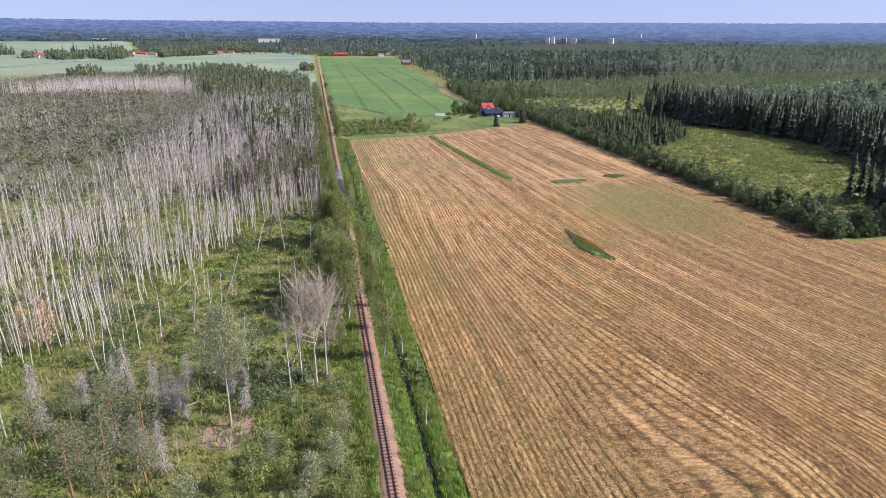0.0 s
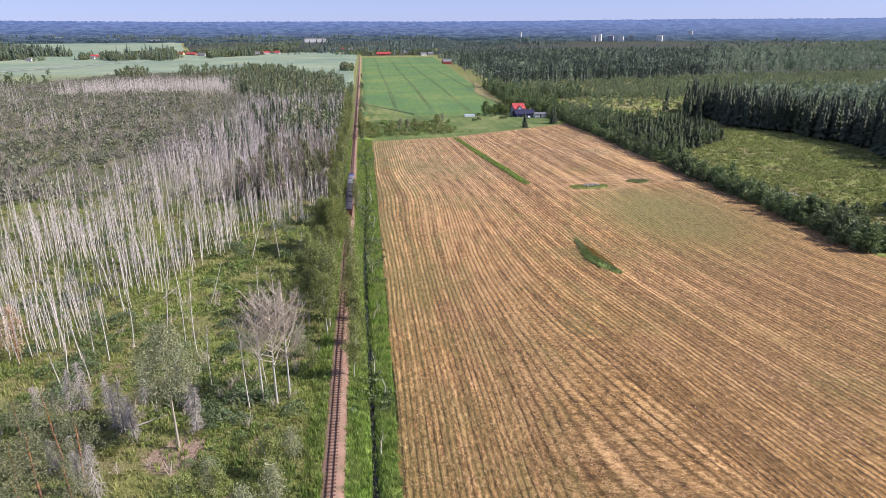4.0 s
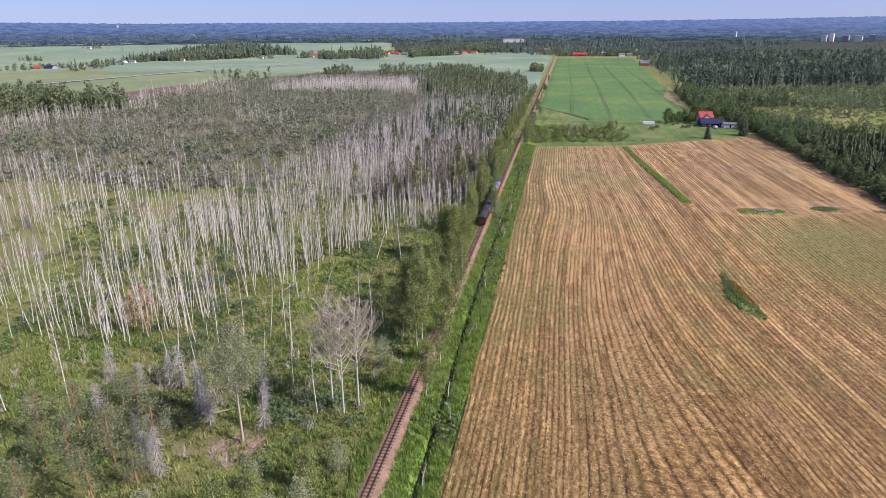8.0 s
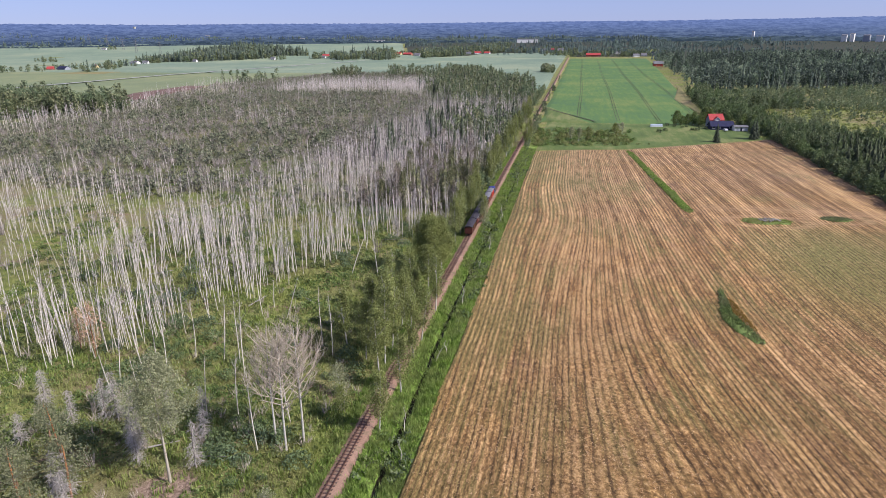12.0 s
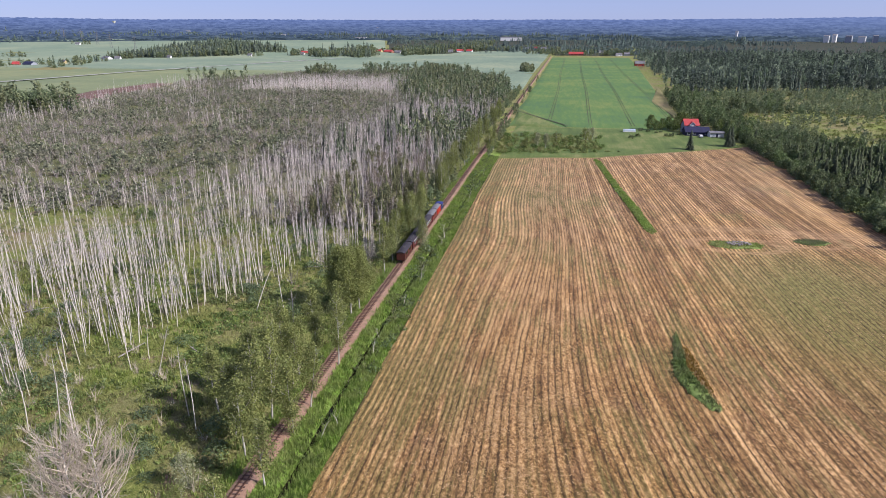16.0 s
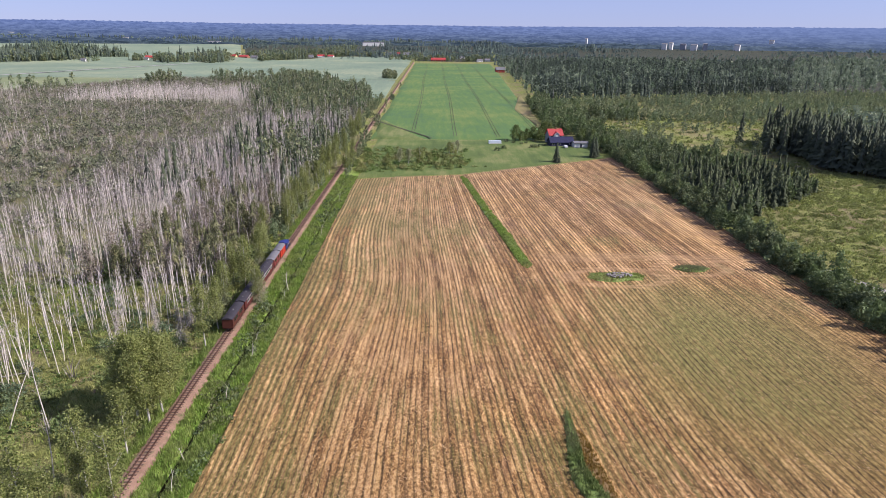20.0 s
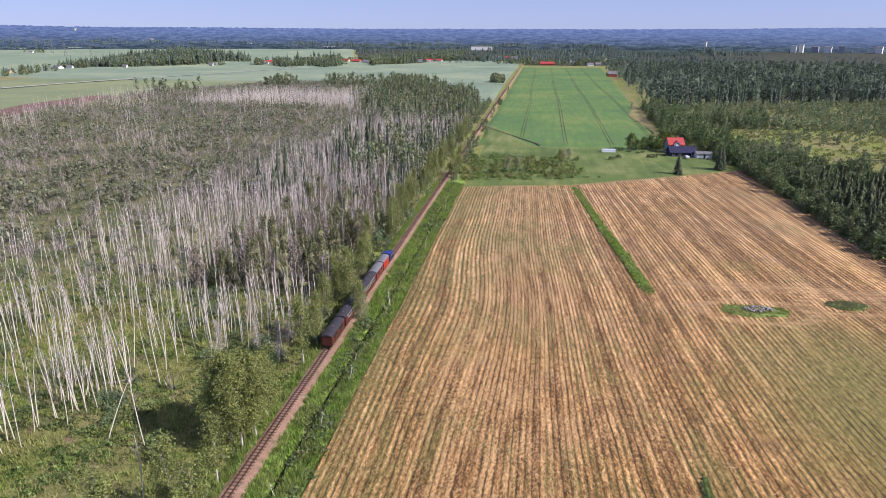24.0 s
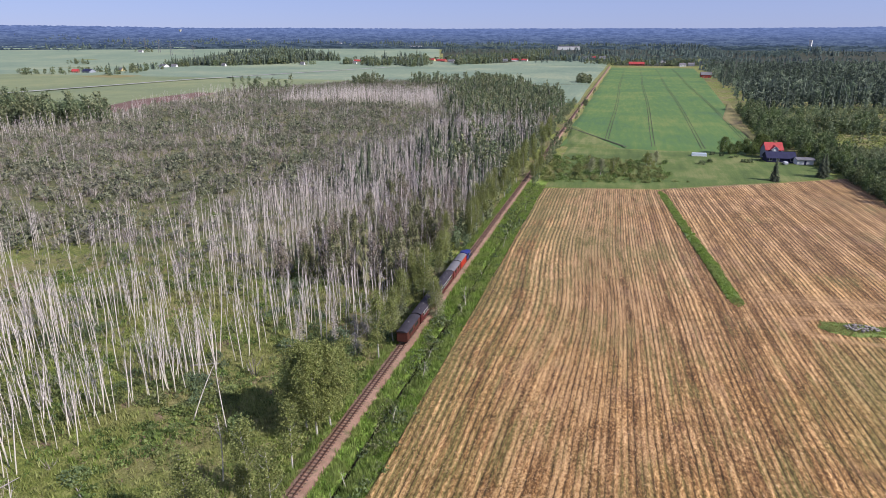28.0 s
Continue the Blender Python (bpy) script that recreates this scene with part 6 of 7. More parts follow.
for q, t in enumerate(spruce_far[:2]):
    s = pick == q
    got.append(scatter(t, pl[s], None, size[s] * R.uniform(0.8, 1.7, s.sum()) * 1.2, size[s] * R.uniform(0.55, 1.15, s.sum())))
stuff("far_forest", join(got), M["needle_hazed"], "distant dark forest towards the horizon", "forest")
s = pick == 2
stuff("far_birchwood", scatter(round_far[0], pl[s], None, size[s] * R.uniform(0.8, 1.5, s.sum()), size[s] * R.uniform(0.7, 1.3, s.sum())), M["leaf_hazed"], "distant birch woods among the spruces, haze put into their paler colour", "wood")


# hills glow by emission; haze is put into their colour, more in the east
def hazy_hills_material(name, cs):
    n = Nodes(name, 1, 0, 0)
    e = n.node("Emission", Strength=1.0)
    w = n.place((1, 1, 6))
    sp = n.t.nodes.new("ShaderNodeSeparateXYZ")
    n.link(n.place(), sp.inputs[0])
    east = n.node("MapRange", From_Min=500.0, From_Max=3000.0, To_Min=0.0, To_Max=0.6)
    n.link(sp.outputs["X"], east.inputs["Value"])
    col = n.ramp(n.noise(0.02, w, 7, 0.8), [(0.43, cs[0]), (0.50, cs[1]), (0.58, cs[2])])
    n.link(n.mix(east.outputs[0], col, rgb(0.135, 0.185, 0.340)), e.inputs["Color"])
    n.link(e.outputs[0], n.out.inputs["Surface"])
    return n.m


def ridge(radius, base, rise, seed, name, colours, label):
    """A wooded backdrop ridge that glows by itself, all round, with a ragged treetop line."""
    a = np.linspace(0, 2 * np.pi, 2881)
    x, y = radius * np.cos(a), radius * np.sin(a)
    top = base + rise * wobble(x, y, 420, seed) + 0.35 * rise * wobble(x, y, 110, seed + 1) + 0.2 * rise * wobble(x, y, 18, seed + 2) + R.uniform(-2.6, 2.6, 2881)
    top[-1] = top[0]
    v = np.concatenate([np.column_stack([x, y, 0 * a - 5]), np.column_stack([x * 1.004, y * 1.004, top])])
    k = np.arange(2880)[:, None]
    stuff(name, (v, np.concatenate([k, k + 1, k + 2882, k + 2881], 1)), hazy_hills_material(name, colours), label, "hills", "structure")


# painted haze: farther ridges take paler, bluer tones
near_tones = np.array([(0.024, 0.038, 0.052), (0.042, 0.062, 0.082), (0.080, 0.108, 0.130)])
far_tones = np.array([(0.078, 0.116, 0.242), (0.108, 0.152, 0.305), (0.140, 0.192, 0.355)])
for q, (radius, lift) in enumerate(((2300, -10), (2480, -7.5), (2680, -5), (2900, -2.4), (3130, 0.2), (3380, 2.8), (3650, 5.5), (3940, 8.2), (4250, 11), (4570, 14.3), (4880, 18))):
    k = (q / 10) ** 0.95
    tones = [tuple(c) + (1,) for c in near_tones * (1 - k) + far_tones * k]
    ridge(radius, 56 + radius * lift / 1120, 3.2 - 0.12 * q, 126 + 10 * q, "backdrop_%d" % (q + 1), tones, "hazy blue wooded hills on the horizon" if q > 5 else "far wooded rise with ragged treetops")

# rank growth in clumps on the ditch banks
rank = in_field(520, 2.5, 8.8, 60, 335, lambda x, y: np.clip(0.15 + 1.1 * wobble(x, y, 7, 91), 0, 1))
stuff("bank_herbs", spread([lump(0.9, 1.1, 16, 0.26, True) for q in range(5)], on_ground(rank), 0.5, 1.4, 0.3), M["leaf_thicket"], "dark rank herbs in clumps on the ditch banks", "herbs")
# ---- islands in the stubble ----
def island(name, outline, high, material, label, category, tufts, tuft_mat, size=0.5):
    """A raised weedy patch: a low mound inside an outline, overgrown with tufts."""
    o = np.array(outline, float)
    c = o.mean(0)
    rings = [(0.0, 1.0), (0.35, 0.95), (0.7, 0.75), (0.92, 0.4), (1.0, -0.5)]
    t = np.linspace(0, len(o), 48, endpoint=False)
    i, u = t.astype(int) % len(o), (t % 1)[:, None]
    rim = o[i] * (1 - u) + o[(i + 1) % len(o)] * u
    rim = rim + 0.25 * np.column_stack([wobble(rim[:, 0], rim[:, 1], 0.9, 5), wobble(rim[:, 0], rim[:, 1], 0.9, 6)])
    v = [np.column_stack([c + (rim - c) * k, np.full(48, 0.1 + high * h) + 0.05 * R.normal(0, 1, 48) * (h > 0)]) for k, h in rings[1:]]
    v = np.concatenate([[[*c, 0.1 + high]], *v])
    f = [(0, 1 + j, 1 + (j + 1) % 48, 0) for j in range(48)]
    tri = [(0, 1 + j, 1 + (j + 1) % 48) for j in range(48)]
    for r in range(3):
        for j in range(48):
            a, b = 1 + r * 48 + j, 1 + r * 48 + (j + 1) % 48
            tri += [(a, a + 48, b + 48), (a, b + 48, b)]
    e = thing(name, pose(0, 0, 0), label, category)
    part_of("mound", (v, np.array(tri)), material, e, "", True)
    k = np.sqrt(R.uniform(0, 1, tufts))[:, None]
    p = c + (rim[R.integers(0, 48, tufts)] - c) * k * 0.98
    w = R.uniform(0.6, 1.5, tufts)
    g = part_of("herbage", scatter(tuft(size, 9), np.column_stack([p, 0.1 + high * (1 - k[:, 0] ** 2) * 0.9]), None, w), tuft_mat, e)
    tagged(g, kind="stuff")
    return e


M["weed_mound"] = surface("weed_mound", rgb(0.16, 0.24, 0.05), rgb(0.26, 0.32, 0.09), 0.4, 4)
M["stubble_brown"] = surface("stubble_brown", rgb(0.24, 0.15, 0.06), rgb(0.34, 0.22, 0.10), 0.5, 4)
M["dock"] = foliage("dock", [(0, rgb(0.16, 0.13, 0.03)), (0.5, rgb(0.26, 0.17, 0.04)), (1, rgb(0.36, 0.2, 0.05))], 0.8, 0.2)
island("grass_strip", [(52.8, 335), (54.2, 336.2), (55.6, 334.5), (60.1, 290), (64.4, 252), (67.6, 221.5), (66.2, 219.5), (64.8, 221.5), (61.4, 252), (57.2, 290)], 0.3, M["weed_mound"], "long strip of uncut green grass in the stubble", "grass strip", 3600, M["grass_bank"], 0.45)
island("weed_patch", [(62.7, 155.0), (62.8, 151), (61.9, 146), (61.3, 141.5), (61.6, 137), (63.2, 132.4), (65.6, 127), (64.4, 126.6), (61.6, 131.5), (60.0, 137), (60.2, 143), (61.6, 150)], 0.4, M["weed_mound"], "thin pointed crescent of dark green weeds in the stubble", "weed patch", 900, M["leaf_bush"], 0.5)
island("dock_patch", [(62.9, 150), (63.8, 147), (64.6, 142), (65.3, 136), (65.2, 132), (63.4, 133.2), (62.1, 137), (61.9, 141.5), (62.4, 146)], 0.2, M["stubble_brown"], "rust-brown seeding dock inside the green weeds", "weed patch", 620, M["dock"], 0.36)
stone_isle = island("stone_islet", [(79.9, 214), (81.5, 217), (88, 217.6), (94, 217), (95.2, 215), (94, 212.2), (87, 210.8), (81.5, 211.6)], 0.35, M["weed_mound"], "grassy islet with a heap of grey stones", "stone heap", 600, M["grass_tuft"], 0.4)
for q in range(64):
    bm = bmesh.new()
    bmesh.ops.create_icosphere(bm, subdivisions=1, radius=1)
    rs = random.uniform(0.16, 0.42)
    for w in bm.verts:
        w.co *= random.uniform(0.75, 1.15)
    sx, sy, sz = rs * random.uniform(0.8, 1.4), rs, rs * random.uniform(0.55, 0.9)
    a = random.uniform(0, 6.28)
    k = math.sqrt(random.random())
    bmesh.ops.transform(bm, verts=bm.verts, matrix=pose(88.3 + 3.4 * k * math.cos(a), 214.4 + 1.7 * k * math.sin(a), 0.62 + 0.8 * (1 - k), 0, 0, random.uniform(0, 180)) @ Matrix.Diagonal((sx, sy, sz, 1)))
    part("stone", bm, M["stone"], stone_isle)
island("grass_islet", [(104, 220.5), (106, 222.4), (111, 223), (114.4, 221), (112, 218.4), (107, 218)], 0.35, M["weed_mound"], "small islet of dry grass in the stubble", "grass patch", 420, M["grass_bog"], 0.4)


# ---- the train ----
def wheelset(y, parent, radius=0.3):
    for x in (-0.40, 0.40):
        w = part("wheel", disc_x(radius, x - 0.05, x + 0.05, y, radius), M["steel_dark"], parent)
    part("axle", disc_x(0.05, -0.36, 0.36, y, radius, 8), M["steel_dark"], parent)


def bogie(y, parent):
    b = part("bogie", box(-0.55, 0.55, y - 0.85, y + 0.85, 0.34, 0.5, 0.03), M["steel_dark"], parent)
    for dy in (-0.55, 0.55):
        for x in (-0.40, 0.40):
            part("wheel", disc_x(0.28, x - 0.05, x + 0.05, y + dy, 0.28), M["steel_dark"], b)


def arch(width, low, rise, n=8):
    return [(width / 2 - width * k / n, low + rise * (1 - (2 * k / n - 1) ** 2)) for k in range(n + 1)]


def vehicle(name, y, length, wall, roof, label, category, windows=0, doors=(), boards=0, width=2.1, bogies=True, roof_vents=0):
    """A railway carriage or van standing with its rear end at y."""
    e = thing(name, pose(0, y, 0.81), label, category, "vehicles of the train")
    L = length
    part("underframe", box(-width / 2 + 0.1, width / 2 - 0.1, 0.1, L - 0.1, 0.5, 0.72, 0.02), M["steel_dark"], e)
    part("body", box(-width / 2, width / 2, 0, L, 0.72, 2.72, 0.05), wall, e)
    a = arch(width + 0.18, 2.70, 0.34)
    r = part("roof", prism(a, -0.12, L + 0.12), roof, e)
    for k in range(roof_vents):
        yy = L * (k + 0.7) / (roof_vents + 0.4)
        part("roof_vent", box(-0.16, 0.16, yy - 0.16, yy + 0.16, 3.0, 3.16, 0.04), M["roof_grey"], r)
    for s in (-1, 1):
        x = s * width / 2
        part("waist_rail", box(x - 0.02, x + 0.02, 0.06, L - 0.06, 1.62, 1.68), wall, e)
        for k in range(windows):
            y0 = 0.9 + (L - 1.8) * (k + 0.12) / windows
            y1 = 0.9 + (L - 1.8) * (k + 0.88) / windows
            w = part("window", box(x - 0.025, x + 0.025, y0 - 0.05, y1 + 0.05, 1.72, 2.5), M["wall_white"] if windows > 5 else wall, e)
            part("pane", box(x - 0.03, x + 0.03, y0, y1, 1.78, 2.44), M["glass"], w)
        for d in doors:
            p = part("door", box(x - 0.035, x + 0.035, L * d - 0.65, L * d + 0.65, 0.8, 2.55, 0.01), wall, e)
            part("handle", box(x - 0.06, x + 0.06, L * d + 0.4, L * d + 0.44, 1.4, 1.7), M["steel_dark"], p)
        for k in range(boards):
            yy = 0.1 + (L - 0.2) * k / (boards - 1)
            part("rib", box(x - 0.05, x + 0.05, yy - 0.05, yy + 0.05, 0.72, 2.7), wall, e)
    for yy, s in ((0, -1), (L, 1)):
        part("coupler", box(-0.12, 0.12, yy + min(0, s * 0.35), yy + max(0, s * 0.35), 0.5, 0.68, 0.03), M["steel_dark"], e)
    if bogies:
        bogie(L * 0.17, e)
        bogie(L * 0.83, e)
    else:
        wheelset(L * 0.22, e)
        wheelset(L * 0.78, e)
    return e


Y0 = 181.4
vehicle("guards_van", Y0, 8.2, M["coach_brown"], M["roof_felt"], "short dark brown-red guard's van with a felt roof", "railway van", 2, (0.5,), 5, 2.1, False, 1)
vehicle("passenger_coach", Y0 + 9.0, 12.4, M["coach_red"], M["roof_felt"], "long maroon passenger coach with a dark grey roof", "coach", 9, (0.05, 0.95), 0, 2.1, True, 4)
vehicle("passenger_coach", Y0 + 22.2, 12.4, M["coach_red"], M["roof_felt"], "long maroon passenger coach with pale window frames", "coach", 9, (0.05, 0.95), 0, 2.1, True, 4)
vehicle("luggage_van", Y0 + 35.4, 6.6, M["van_red"], M["roof_grey"], "dull red luggage van with a grey roof", "railway van", 2, (0.5,), 4, 2.05, False, 0)
vehicle("box_wagon", Y0 + 42.8, 5.6, M["wagon_red"], M["roof_grey"], "bright red box wagon with a grey roof", "wagon", 0, (0.5,), 7, 2.05, False, 0)
loco = thing("locomotive", pose(0, Y0 + 49.2, 0.81), "small dark blue diesel locomotive with a cab", "locomotive", "vehicles of the train")
part("frame", box(-1.0, 1.0, 0, 5.6, 0.5, 0.85, 0.04), M["steel_dark"], loco)
part("bonnet", box(-0.72, 0.72, 2.2, 5.4, 0.85, 2.1, 0.12), M["loco_blue"], loco)
cab = part("cab", box(-1.0, 1.0, 0.25, 2.2, 0.85, 2.7, 0.06), M["loco_blue"], loco)
part("roof", prism(arch(2.2, 2.68, 0.25), 0.1, 2.35), M["loco_blue"], loco)
for s in (-1, 1):
    part("window", box(s * 1.0 - 0.03, s * 1.0 + 0.03, 0.6, 1.85, 1.75, 2.4, 0.01), M["glass"], cab)
    part("window", box(s * 0.5 - 0.35, s * 0.5 + 0.35, 2.17, 2.23, 2.12, 2.5), M["glass"], cab)
    part("window", box(s * 0.5 - 0.35, s * 0.5 + 0.35, 0.22, 0.28, 1.75, 2.4), M["glass"], cab)
    part("handrail", box(s * 0.95 - 0.02, s * 0.95 + 0.02, 2.3, 5.4, 1.5, 1.54), M["wall_yellow"], loco)
    part("headlight", disc_x(0.12, s * 0.45 - 0.1, s * 0.45 + 0.1, 5.42, 1.2, 12), M["wall_white"], loco)
    part("buffer", box(s * 0.6 - 0.15, s * 0.6 + 0.15, 5.6, 5.9, 0.55, 0.8, 0.04), M["steel_dark"], loco)
part("exhaust", disc_x(0.09, -0.09, 0.09, 4.2, 2.25, 10), M["steel_dark"], loco)
for yy in (1.0, 2.7, 4.4):
    wheelset(yy, loco, 0.36)


# ---- houses ----
def house(name, x, y, turn, w, d, wall_h, roof_h, wall, roof, label, category="house", cols=3, storeys=1, chimney=True, door=True, dormer=False, group=""):
    """A gabled house, ridge along its own x axis; front towards its own -y."""
    e = thing(name, pose(x, y, float(height_at(x, y)), 0, 0, turn), label, category, group)
    hw, hd = w / 2, d / 2
    bm = bmesh.new()
    prof = [(-hd, -0.3), (hd, -0.3), (hd, wall_h), (0, wall_h + roof_h - 0.12), (-hd, wall_h)]
    a = [bm.verts.new((-hw, p, z)) for p, z in prof]
    b = [bm.verts.new((hw, p, z)) for p, z in prof]
    bm.faces.new(a)
    bm.faces.new(b[::-1])
    for i in range(5):
        j = (i + 1) % 5
        bm.faces.new((a[j], a[i], b[i], b[j]))
    bmesh.ops.recalc_face_normals(bm, faces=bm.faces)
    part("wall", bm, wall, e)
    ov, th = 0.45, 0.22
    slope = roof_h / hd
    bm = bmesh.new()
    pr = [(-hd - ov, wall_h - ov * slope), (0, wall_h + roof_h), (hd + ov, wall_h - ov * slope), (hd + ov, wall_h - ov * slope + th), (0, wall_h + roof_h + th), (-hd - ov, wall_h - ov * slope + th)]
    a = [bm.verts.new((-hw - ov, p, z)) for p, z in pr]
    b = [bm.verts.new((hw + ov, p, z)) for p, z in pr]
    for q in ((0, 1, 4, 5), (1, 2, 3, 4)):
        bm.faces.new([a[i] for i in q])
        bm.faces.new([b[i] for i in q[::-1]])
    for i in range(6):
        j = (i + 1) % 6
        bm.faces.new((a[j], a[i], b[i], b[j]))
    bmesh.ops.recalc_face_normals(bm, faces=bm.faces)
    r = part("roof", bm, roof, e)
    if chimney:
        part("chimney", box(hw * 0.2 - 0.35, hw * 0.2 + 0.35, -0.35, 0.35, wall_h + roof_h - 0.6, wall_h + roof_h + 1.0, 0.03), M["brick"], r)
    for st in range(storeys):
        z0 = 0.95 + st * 2.7
        for k in range(cols):
            cx = -hw + w * (k + 0.5) / cols
            for s in (-1, 1):
                if door and s == -1 and st == 0 and k == cols // 2:
                    p = part("door", box(cx - 0.5, cx + 0.5, s * hd - 0.06, s * hd + 0.06, 0.1, 2.15), M["roof_dark"], e)
                    part("handle", box(cx + 0.34, cx + 0.40, s * hd - 0.1, s * hd + 0.1, 1.05, 1.12), M["steel_dark"], p)
                    continue
                f_ = part("window", box(cx - 0.7, cx + 0.7, s * hd - 0.05, s * hd + 0.05, z0 - 0.1, z0 + 1.3), M["wall_white"], e)
                part("pane", box(cx - 0.58, cx + 0.58, s * hd - 0.07, s * hd + 0.07, z0, z0 + 1.2), M["glass"], f_)
    if dormer:
        g = part("dormer", prism([(-1.5, wall_h - 2.2), (1.5, wall_h - 2.2), (1.5, wall_h + 0.5), (0, wall_h + 1.75), (-1.5, wall_h + 0.5)], -hd - 0.9, 0.0), wall, e)
        for s in (-1, 1):
            bm = bmesh.new()
            q = [(0, wall_h + 1.75), (s * 1.9, wall_h + 0.17), (s * 1.9, wall_h + 0.37), (0, wall_h + 1.97)]
            a = [bm.verts.new((px, -hd - 1.2, pz)) for px, pz in q]
            b = [bm.verts.new((px, -0.1, pz)) for px, pz in q]
            bm.faces.new(a), bm.faces.new(b[::-1])
            for i in range(4):
                j = (i + 1) % 4
                bm.faces.new((a[j], a[i], b[i], b[j]))
            bmesh.ops.recalc_face_normals(bm, faces=bm.faces)
            part("dormer_roof", bm, roof, g)
            part("barge_board", prism([(0, wall_h + 1.6), (s * 1.9, wall_h + 0.02), (s * 1.9, wall_h + 0.2), (0, wall_h + 1.8)], -hd - 1.26, -hd - 1.2), M["wall_white"], g)
        part("window", box(-0.6, 0.6, -hd - 0.96, -hd - 0.84, wall_h - 1.4, wall_h + 0.2), M["wall_white"], g)
    return e


house("farmhouse", 111.6, 431, 8, 8.0, 7.5, 4.9, 3.0, M["wall_grey"], M["tile_red"], "grey two-storey farmhouse with a bright red roof", "house", 3, 2, True, True, True)
house("garage", 113.4, 421, 6, 13, 7, 2.4, 2.4, M["roof_dark"], M["roof_dark"], "long dark navy outbuilding with a low pitched roof", "garage", 4, 1, False)
house("shed", 123.2, 416, 6, 7.5, 5, 2.6, 0.7, M["wall_white"], M["roof_grey"], "small white shed beside the farmyard", "shed", 1, 1, False)
house("barn", 160, 1200, 5, 16, 10, 4.5, 4.2, M["wall_red"], M["roof_grey"], "red wooden barn at the edge of the crop", "barn", 2, 1, False)
house("long_house", 58, 1654, 0, 34, 12, 4, 4, M["wall_red"], M["tile_red"], "long farm building with a red roof", "farm building", 5, 1)
words = {"wall_white": "white", "wall_grey": "grey", "wall_red": "red", "wall_yellow": "ochre", "brick": "brick-red", "tile_red": "red", "roof_grey": "grey", "roof_dark": "dark"}
for x, y, w, wl, rf in cottages:
    house("farm_cottage", x, y, random.uniform(-25, 25), w, w * 0.62, 3.6, 3.4, M[wl], M[rf], "distant %s house with a %s roof among trees" % (words[wl], words[rf]), "house", 2, 1, True, False, False, "houses of the village")
for az, r, w, h, wl in [(-4.4, 2270, 70, 12, "wall_white"), (-17.1, 2330, 40, 9, "wall_white"), (19.3, 2260, 14, 19, "wall_white"), (19.8, 2270, 10, 22, "wall_white"), (20.7, 2262, 16, 18, "wall_grey"), (21.5, 2255, 18, 17, "wall_white"), (22.3, 2265, 12, 19, "wall_grey"), (24.6, 2270, 16, 17, "wall_white"), (13.2, 2455, 7, 27, "wall_white"), (-16.0, 3900, 26, 14, "wall_white"), (-31, 3350, 20, 12, "wall_grey"), (-23.5, 2650, 18, 12, "wall_white"), (27, 2880, 16, 20, "wall_white")]:
    a = radians(az)
    house("far_hall", 24 + r * math.sin(a), r * math.cos(a), -az + random.uniform(-10, 10), w, 18, h, 2, M[wl], M["roof_grey"], "distant pale hall rising above the woods", "hall", 2, 1, False, False, False, "halls of the far town")
near_house = np.array([(x + random.uniform(-26, 26), y + random.uniform(4, 34)) for x, y, w, wl, rf in cottages for q in range(9)] + [(x + random.choice((-1, 1)) * random.uniform(12, 24), y - random.uniform(4, 12)) for x, y, w, wl, rf in cottages for q in range(1)])
stuff("garden_trees", spread(round_far, on_ground(clear_of_houses(near_house)), 0.6, 1.2), M["leaf_wood"], "leafy garden trees round the distant houses", "trees")
tower = thing("water_tower", pose(-2690, 3690, float(height_at(-2690, 3690)) - 42), "white concrete water tower on the horizon", "water tower")
bm = bmesh.new()
bmesh.ops.create_cone(bm, cap_ends=True, segments=16, radius1=5, radius2=4, depth=60, matrix=pose(0, 0, 30))
part("shaft", bm, M["wall_white"], tower)
bm = bmesh.new()
bmesh.ops.create_cone(bm, cap_ends=True, segments=20, radius1=5, radius2=11, depth=12, matrix=pose(0, 0, 64))
part("tank", bm, M["wall_white"], tower)

# power line far in the west
def pylon(x, y, h):
    e = thing("power_pylon", pose(x, y, float(height_at(x, y)), 0, 0, 35), "distant grey steel lattice power pylon", "pylon", "pylons of the power line")
    for a, b in ((-1, -1), (-1, 1), (1, -1), (1, 1)):
        part_of("leg", tube([(a * 3.2, b * 3.2, 0), (a * 0.9, b * 0.9, h * 0.6), (a * 0.4, b * 0.4, h)], [0.35, 0.28, 0.2], 4), M["roof_grey"], e)
    for k, w in ((0.66, 9), (0.8, 7), (0.93, 5)):
        part_of("crossarm", tube([(-w, 0, h * k), (0, 0, h * k + 0.8), (w, 0, h * k)], [0.15, 0.4, 0.15], 4), M["roof_grey"], e)
    for q in range(6):
        z0, z1 = h * 0.1 * q, h * 0.1 * (q + 1)
        r0, r1 = 3.2 - 0.38 * q, 3.2 - 0.38 * (q + 1)
        part_of("brace", tube([(-r0, -r0, z0), (r1, -r1, z1)], [0.16, 0.16], 3), M["roof_grey"], e)


for px, py in ((-1180, 1640), (-1290, 1730), (-1420, 1830), (-1590, 1960), (-1050, 1560)):
    pylon(px, py, 36)

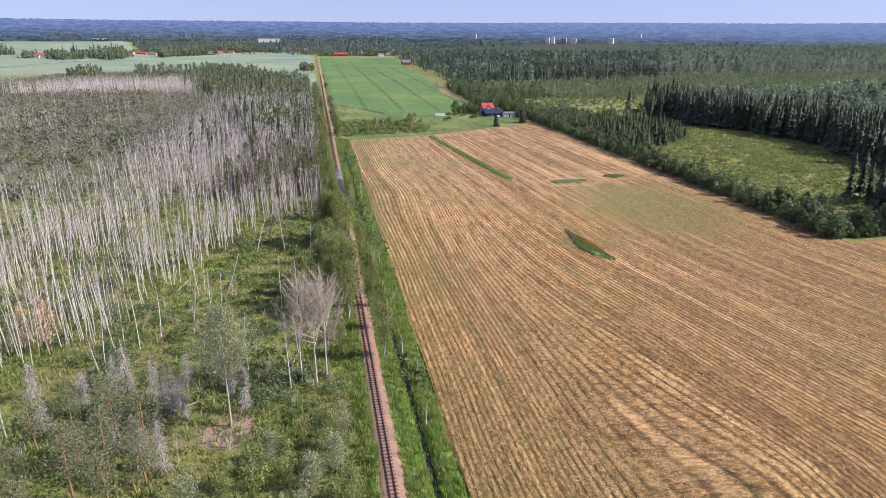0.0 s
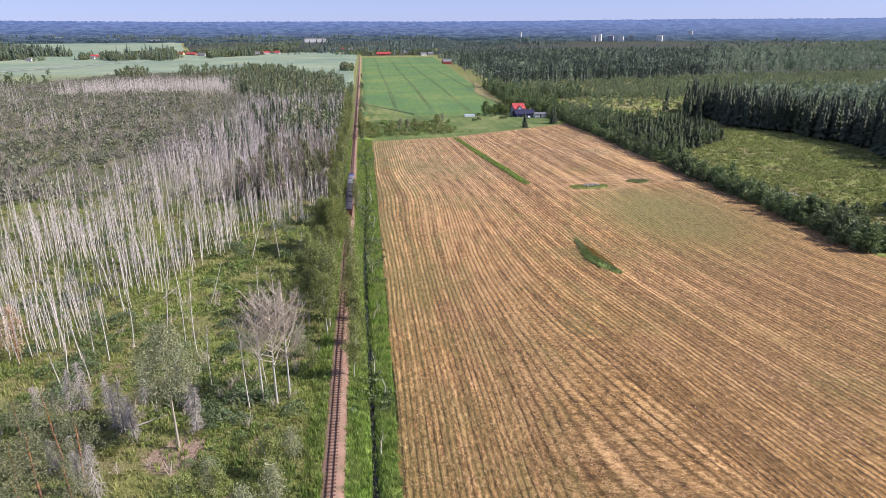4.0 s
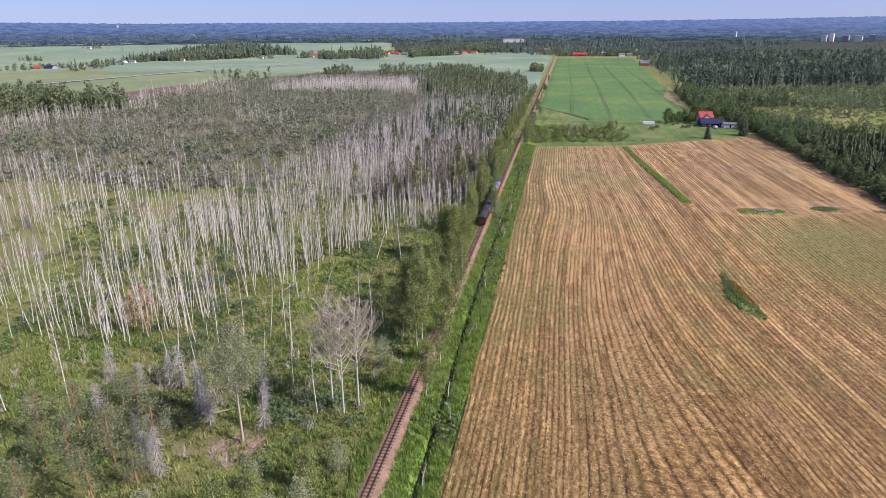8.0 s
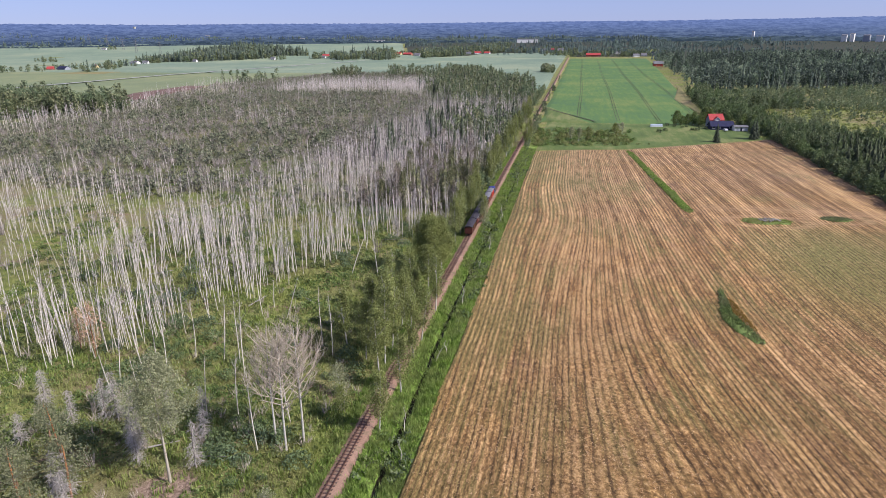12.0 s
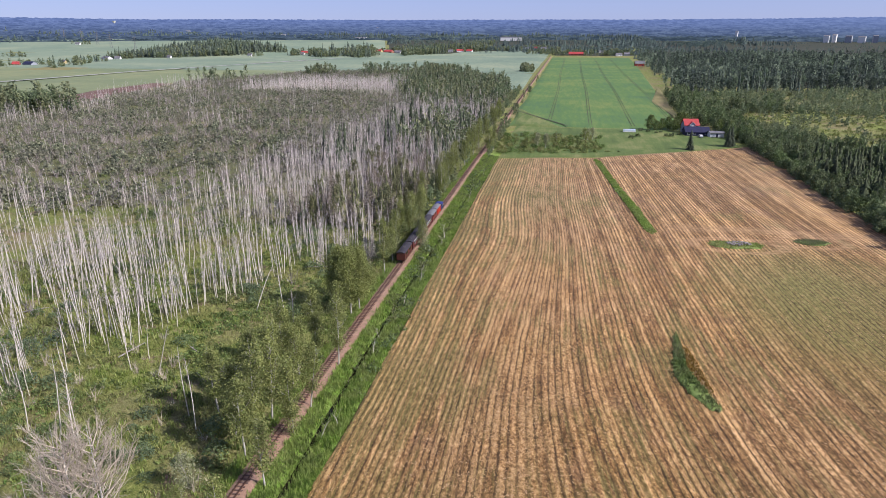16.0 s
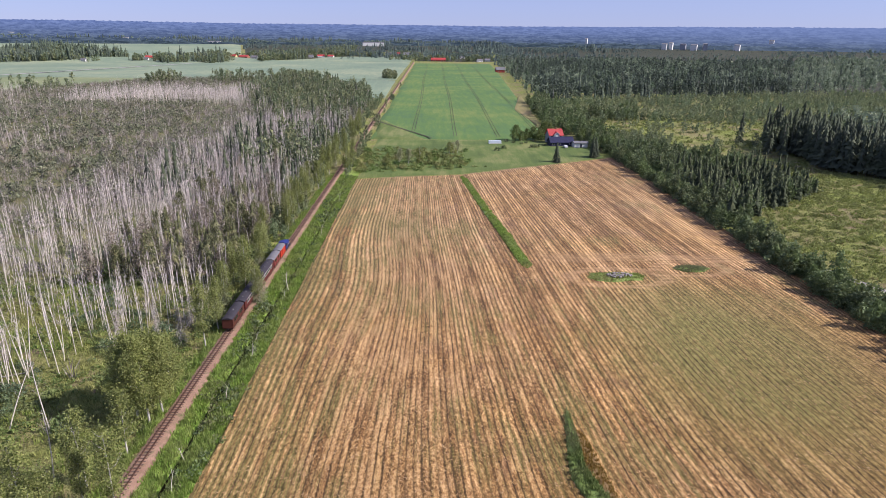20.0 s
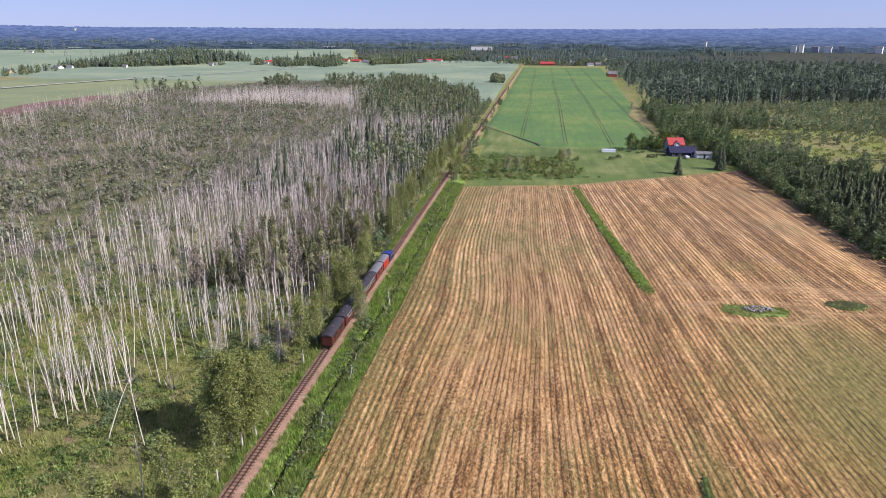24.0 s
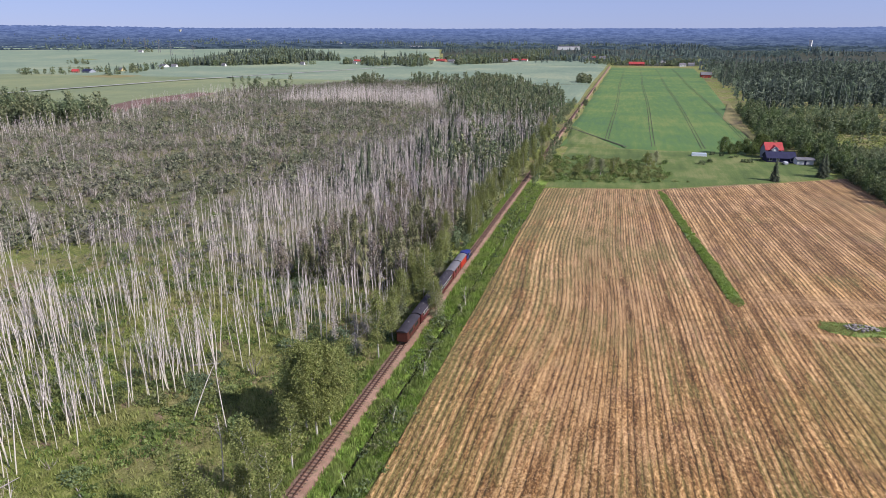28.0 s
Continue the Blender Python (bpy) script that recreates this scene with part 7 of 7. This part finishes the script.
# farmyard: a parked car and a greenhouse
car = thing("car", pose(114.5, 412.5, 0.1, 0, 0, 95), "white estate car parked by the outbuilding", "car")
body = part("body", prism([(-2.1, 0.35), (2.1, 0.35), (2.15, 0.8), (1.2, 0.95), (0.6, 1.42), (-1.7, 1.45), (-2.15, 0.95)], -0.85, 0.85), M["car_paint"], car)
part("window", prism([(0.55, 1.36), (1.1, 0.98), (-1.9, 0.98), (-1.65, 1.38)], -0.87, 0.87), M["glass"], body)
for wx in (-1.35, 1.35):
    for wy in (-0.8, 0.8):
        bm = bmesh.new()
        bmesh.ops.create_cone(bm, cap_ends=True, segments=14, radius1=0.32, radius2=0.32, depth=0.2, matrix=pose(wx, wy, 0.32, 90))
        part("wheel", bm, M["steel_dark"], car)
gh = thing("greenhouse", pose(77, 426, 0.15, 0, 0, 4), "low pale glass greenhouse on the meadow", "greenhouse")
part("frame", box(-3.6, 3.6, -1.3, 1.3, 0, 0.35), M["wall_white"], gh)
M["poly"] = paint("polythene", rgb(0.6, 0.66, 0.72), 0.3, 0, 0.1)
for k in range(6):
    part("pane", prism([(-3.5 + k * 1.18, 0.35), (-2.42 + k * 1.18, 0.35), (-2.42 + k * 1.18, 1.5), (-3.5 + k * 1.18, 1.5)], -1.25, 1.25), M["poly"], gh)

# fallen logs
for x, y, turn, ln in ((-27.5, 77.5, 30, 6), (-18.5, 76.5, 5, 4.5), (-52, 150, 140, 7), (-32, 165, 20, 6), (-20, 176, 5, 7), (-60, 120, 60, 6), (-45, 88, 110, 5), (-70, 140, 35, 6), (-38, 128, 75, 6), (-26, 130, 150, 5)):
    e = thing("fallen_log", pose(x, y, float(height_at(x, y)) + 0.35, 0, 0, turn), "bleached fallen trunk lying in the grass", "log", "fallen trunks")
    part_of("trunk", tube([(-ln / 2, 0, 0), (0, 0.1, 0.1), (ln / 2, 0, 0.25)], [0.15, 0.12, 0.05], 6), M["wood"], e)
    for k in range(3):
        a = (-ln * 0.1 + k * ln * 0.2, 0.05, 0.1)
        part_of("branch", tube([a, (a[0] + 0.5, random.uniform(-0.8, 0.8), 0.6)], [0.04, 0.01], 4), M["wood"], e)
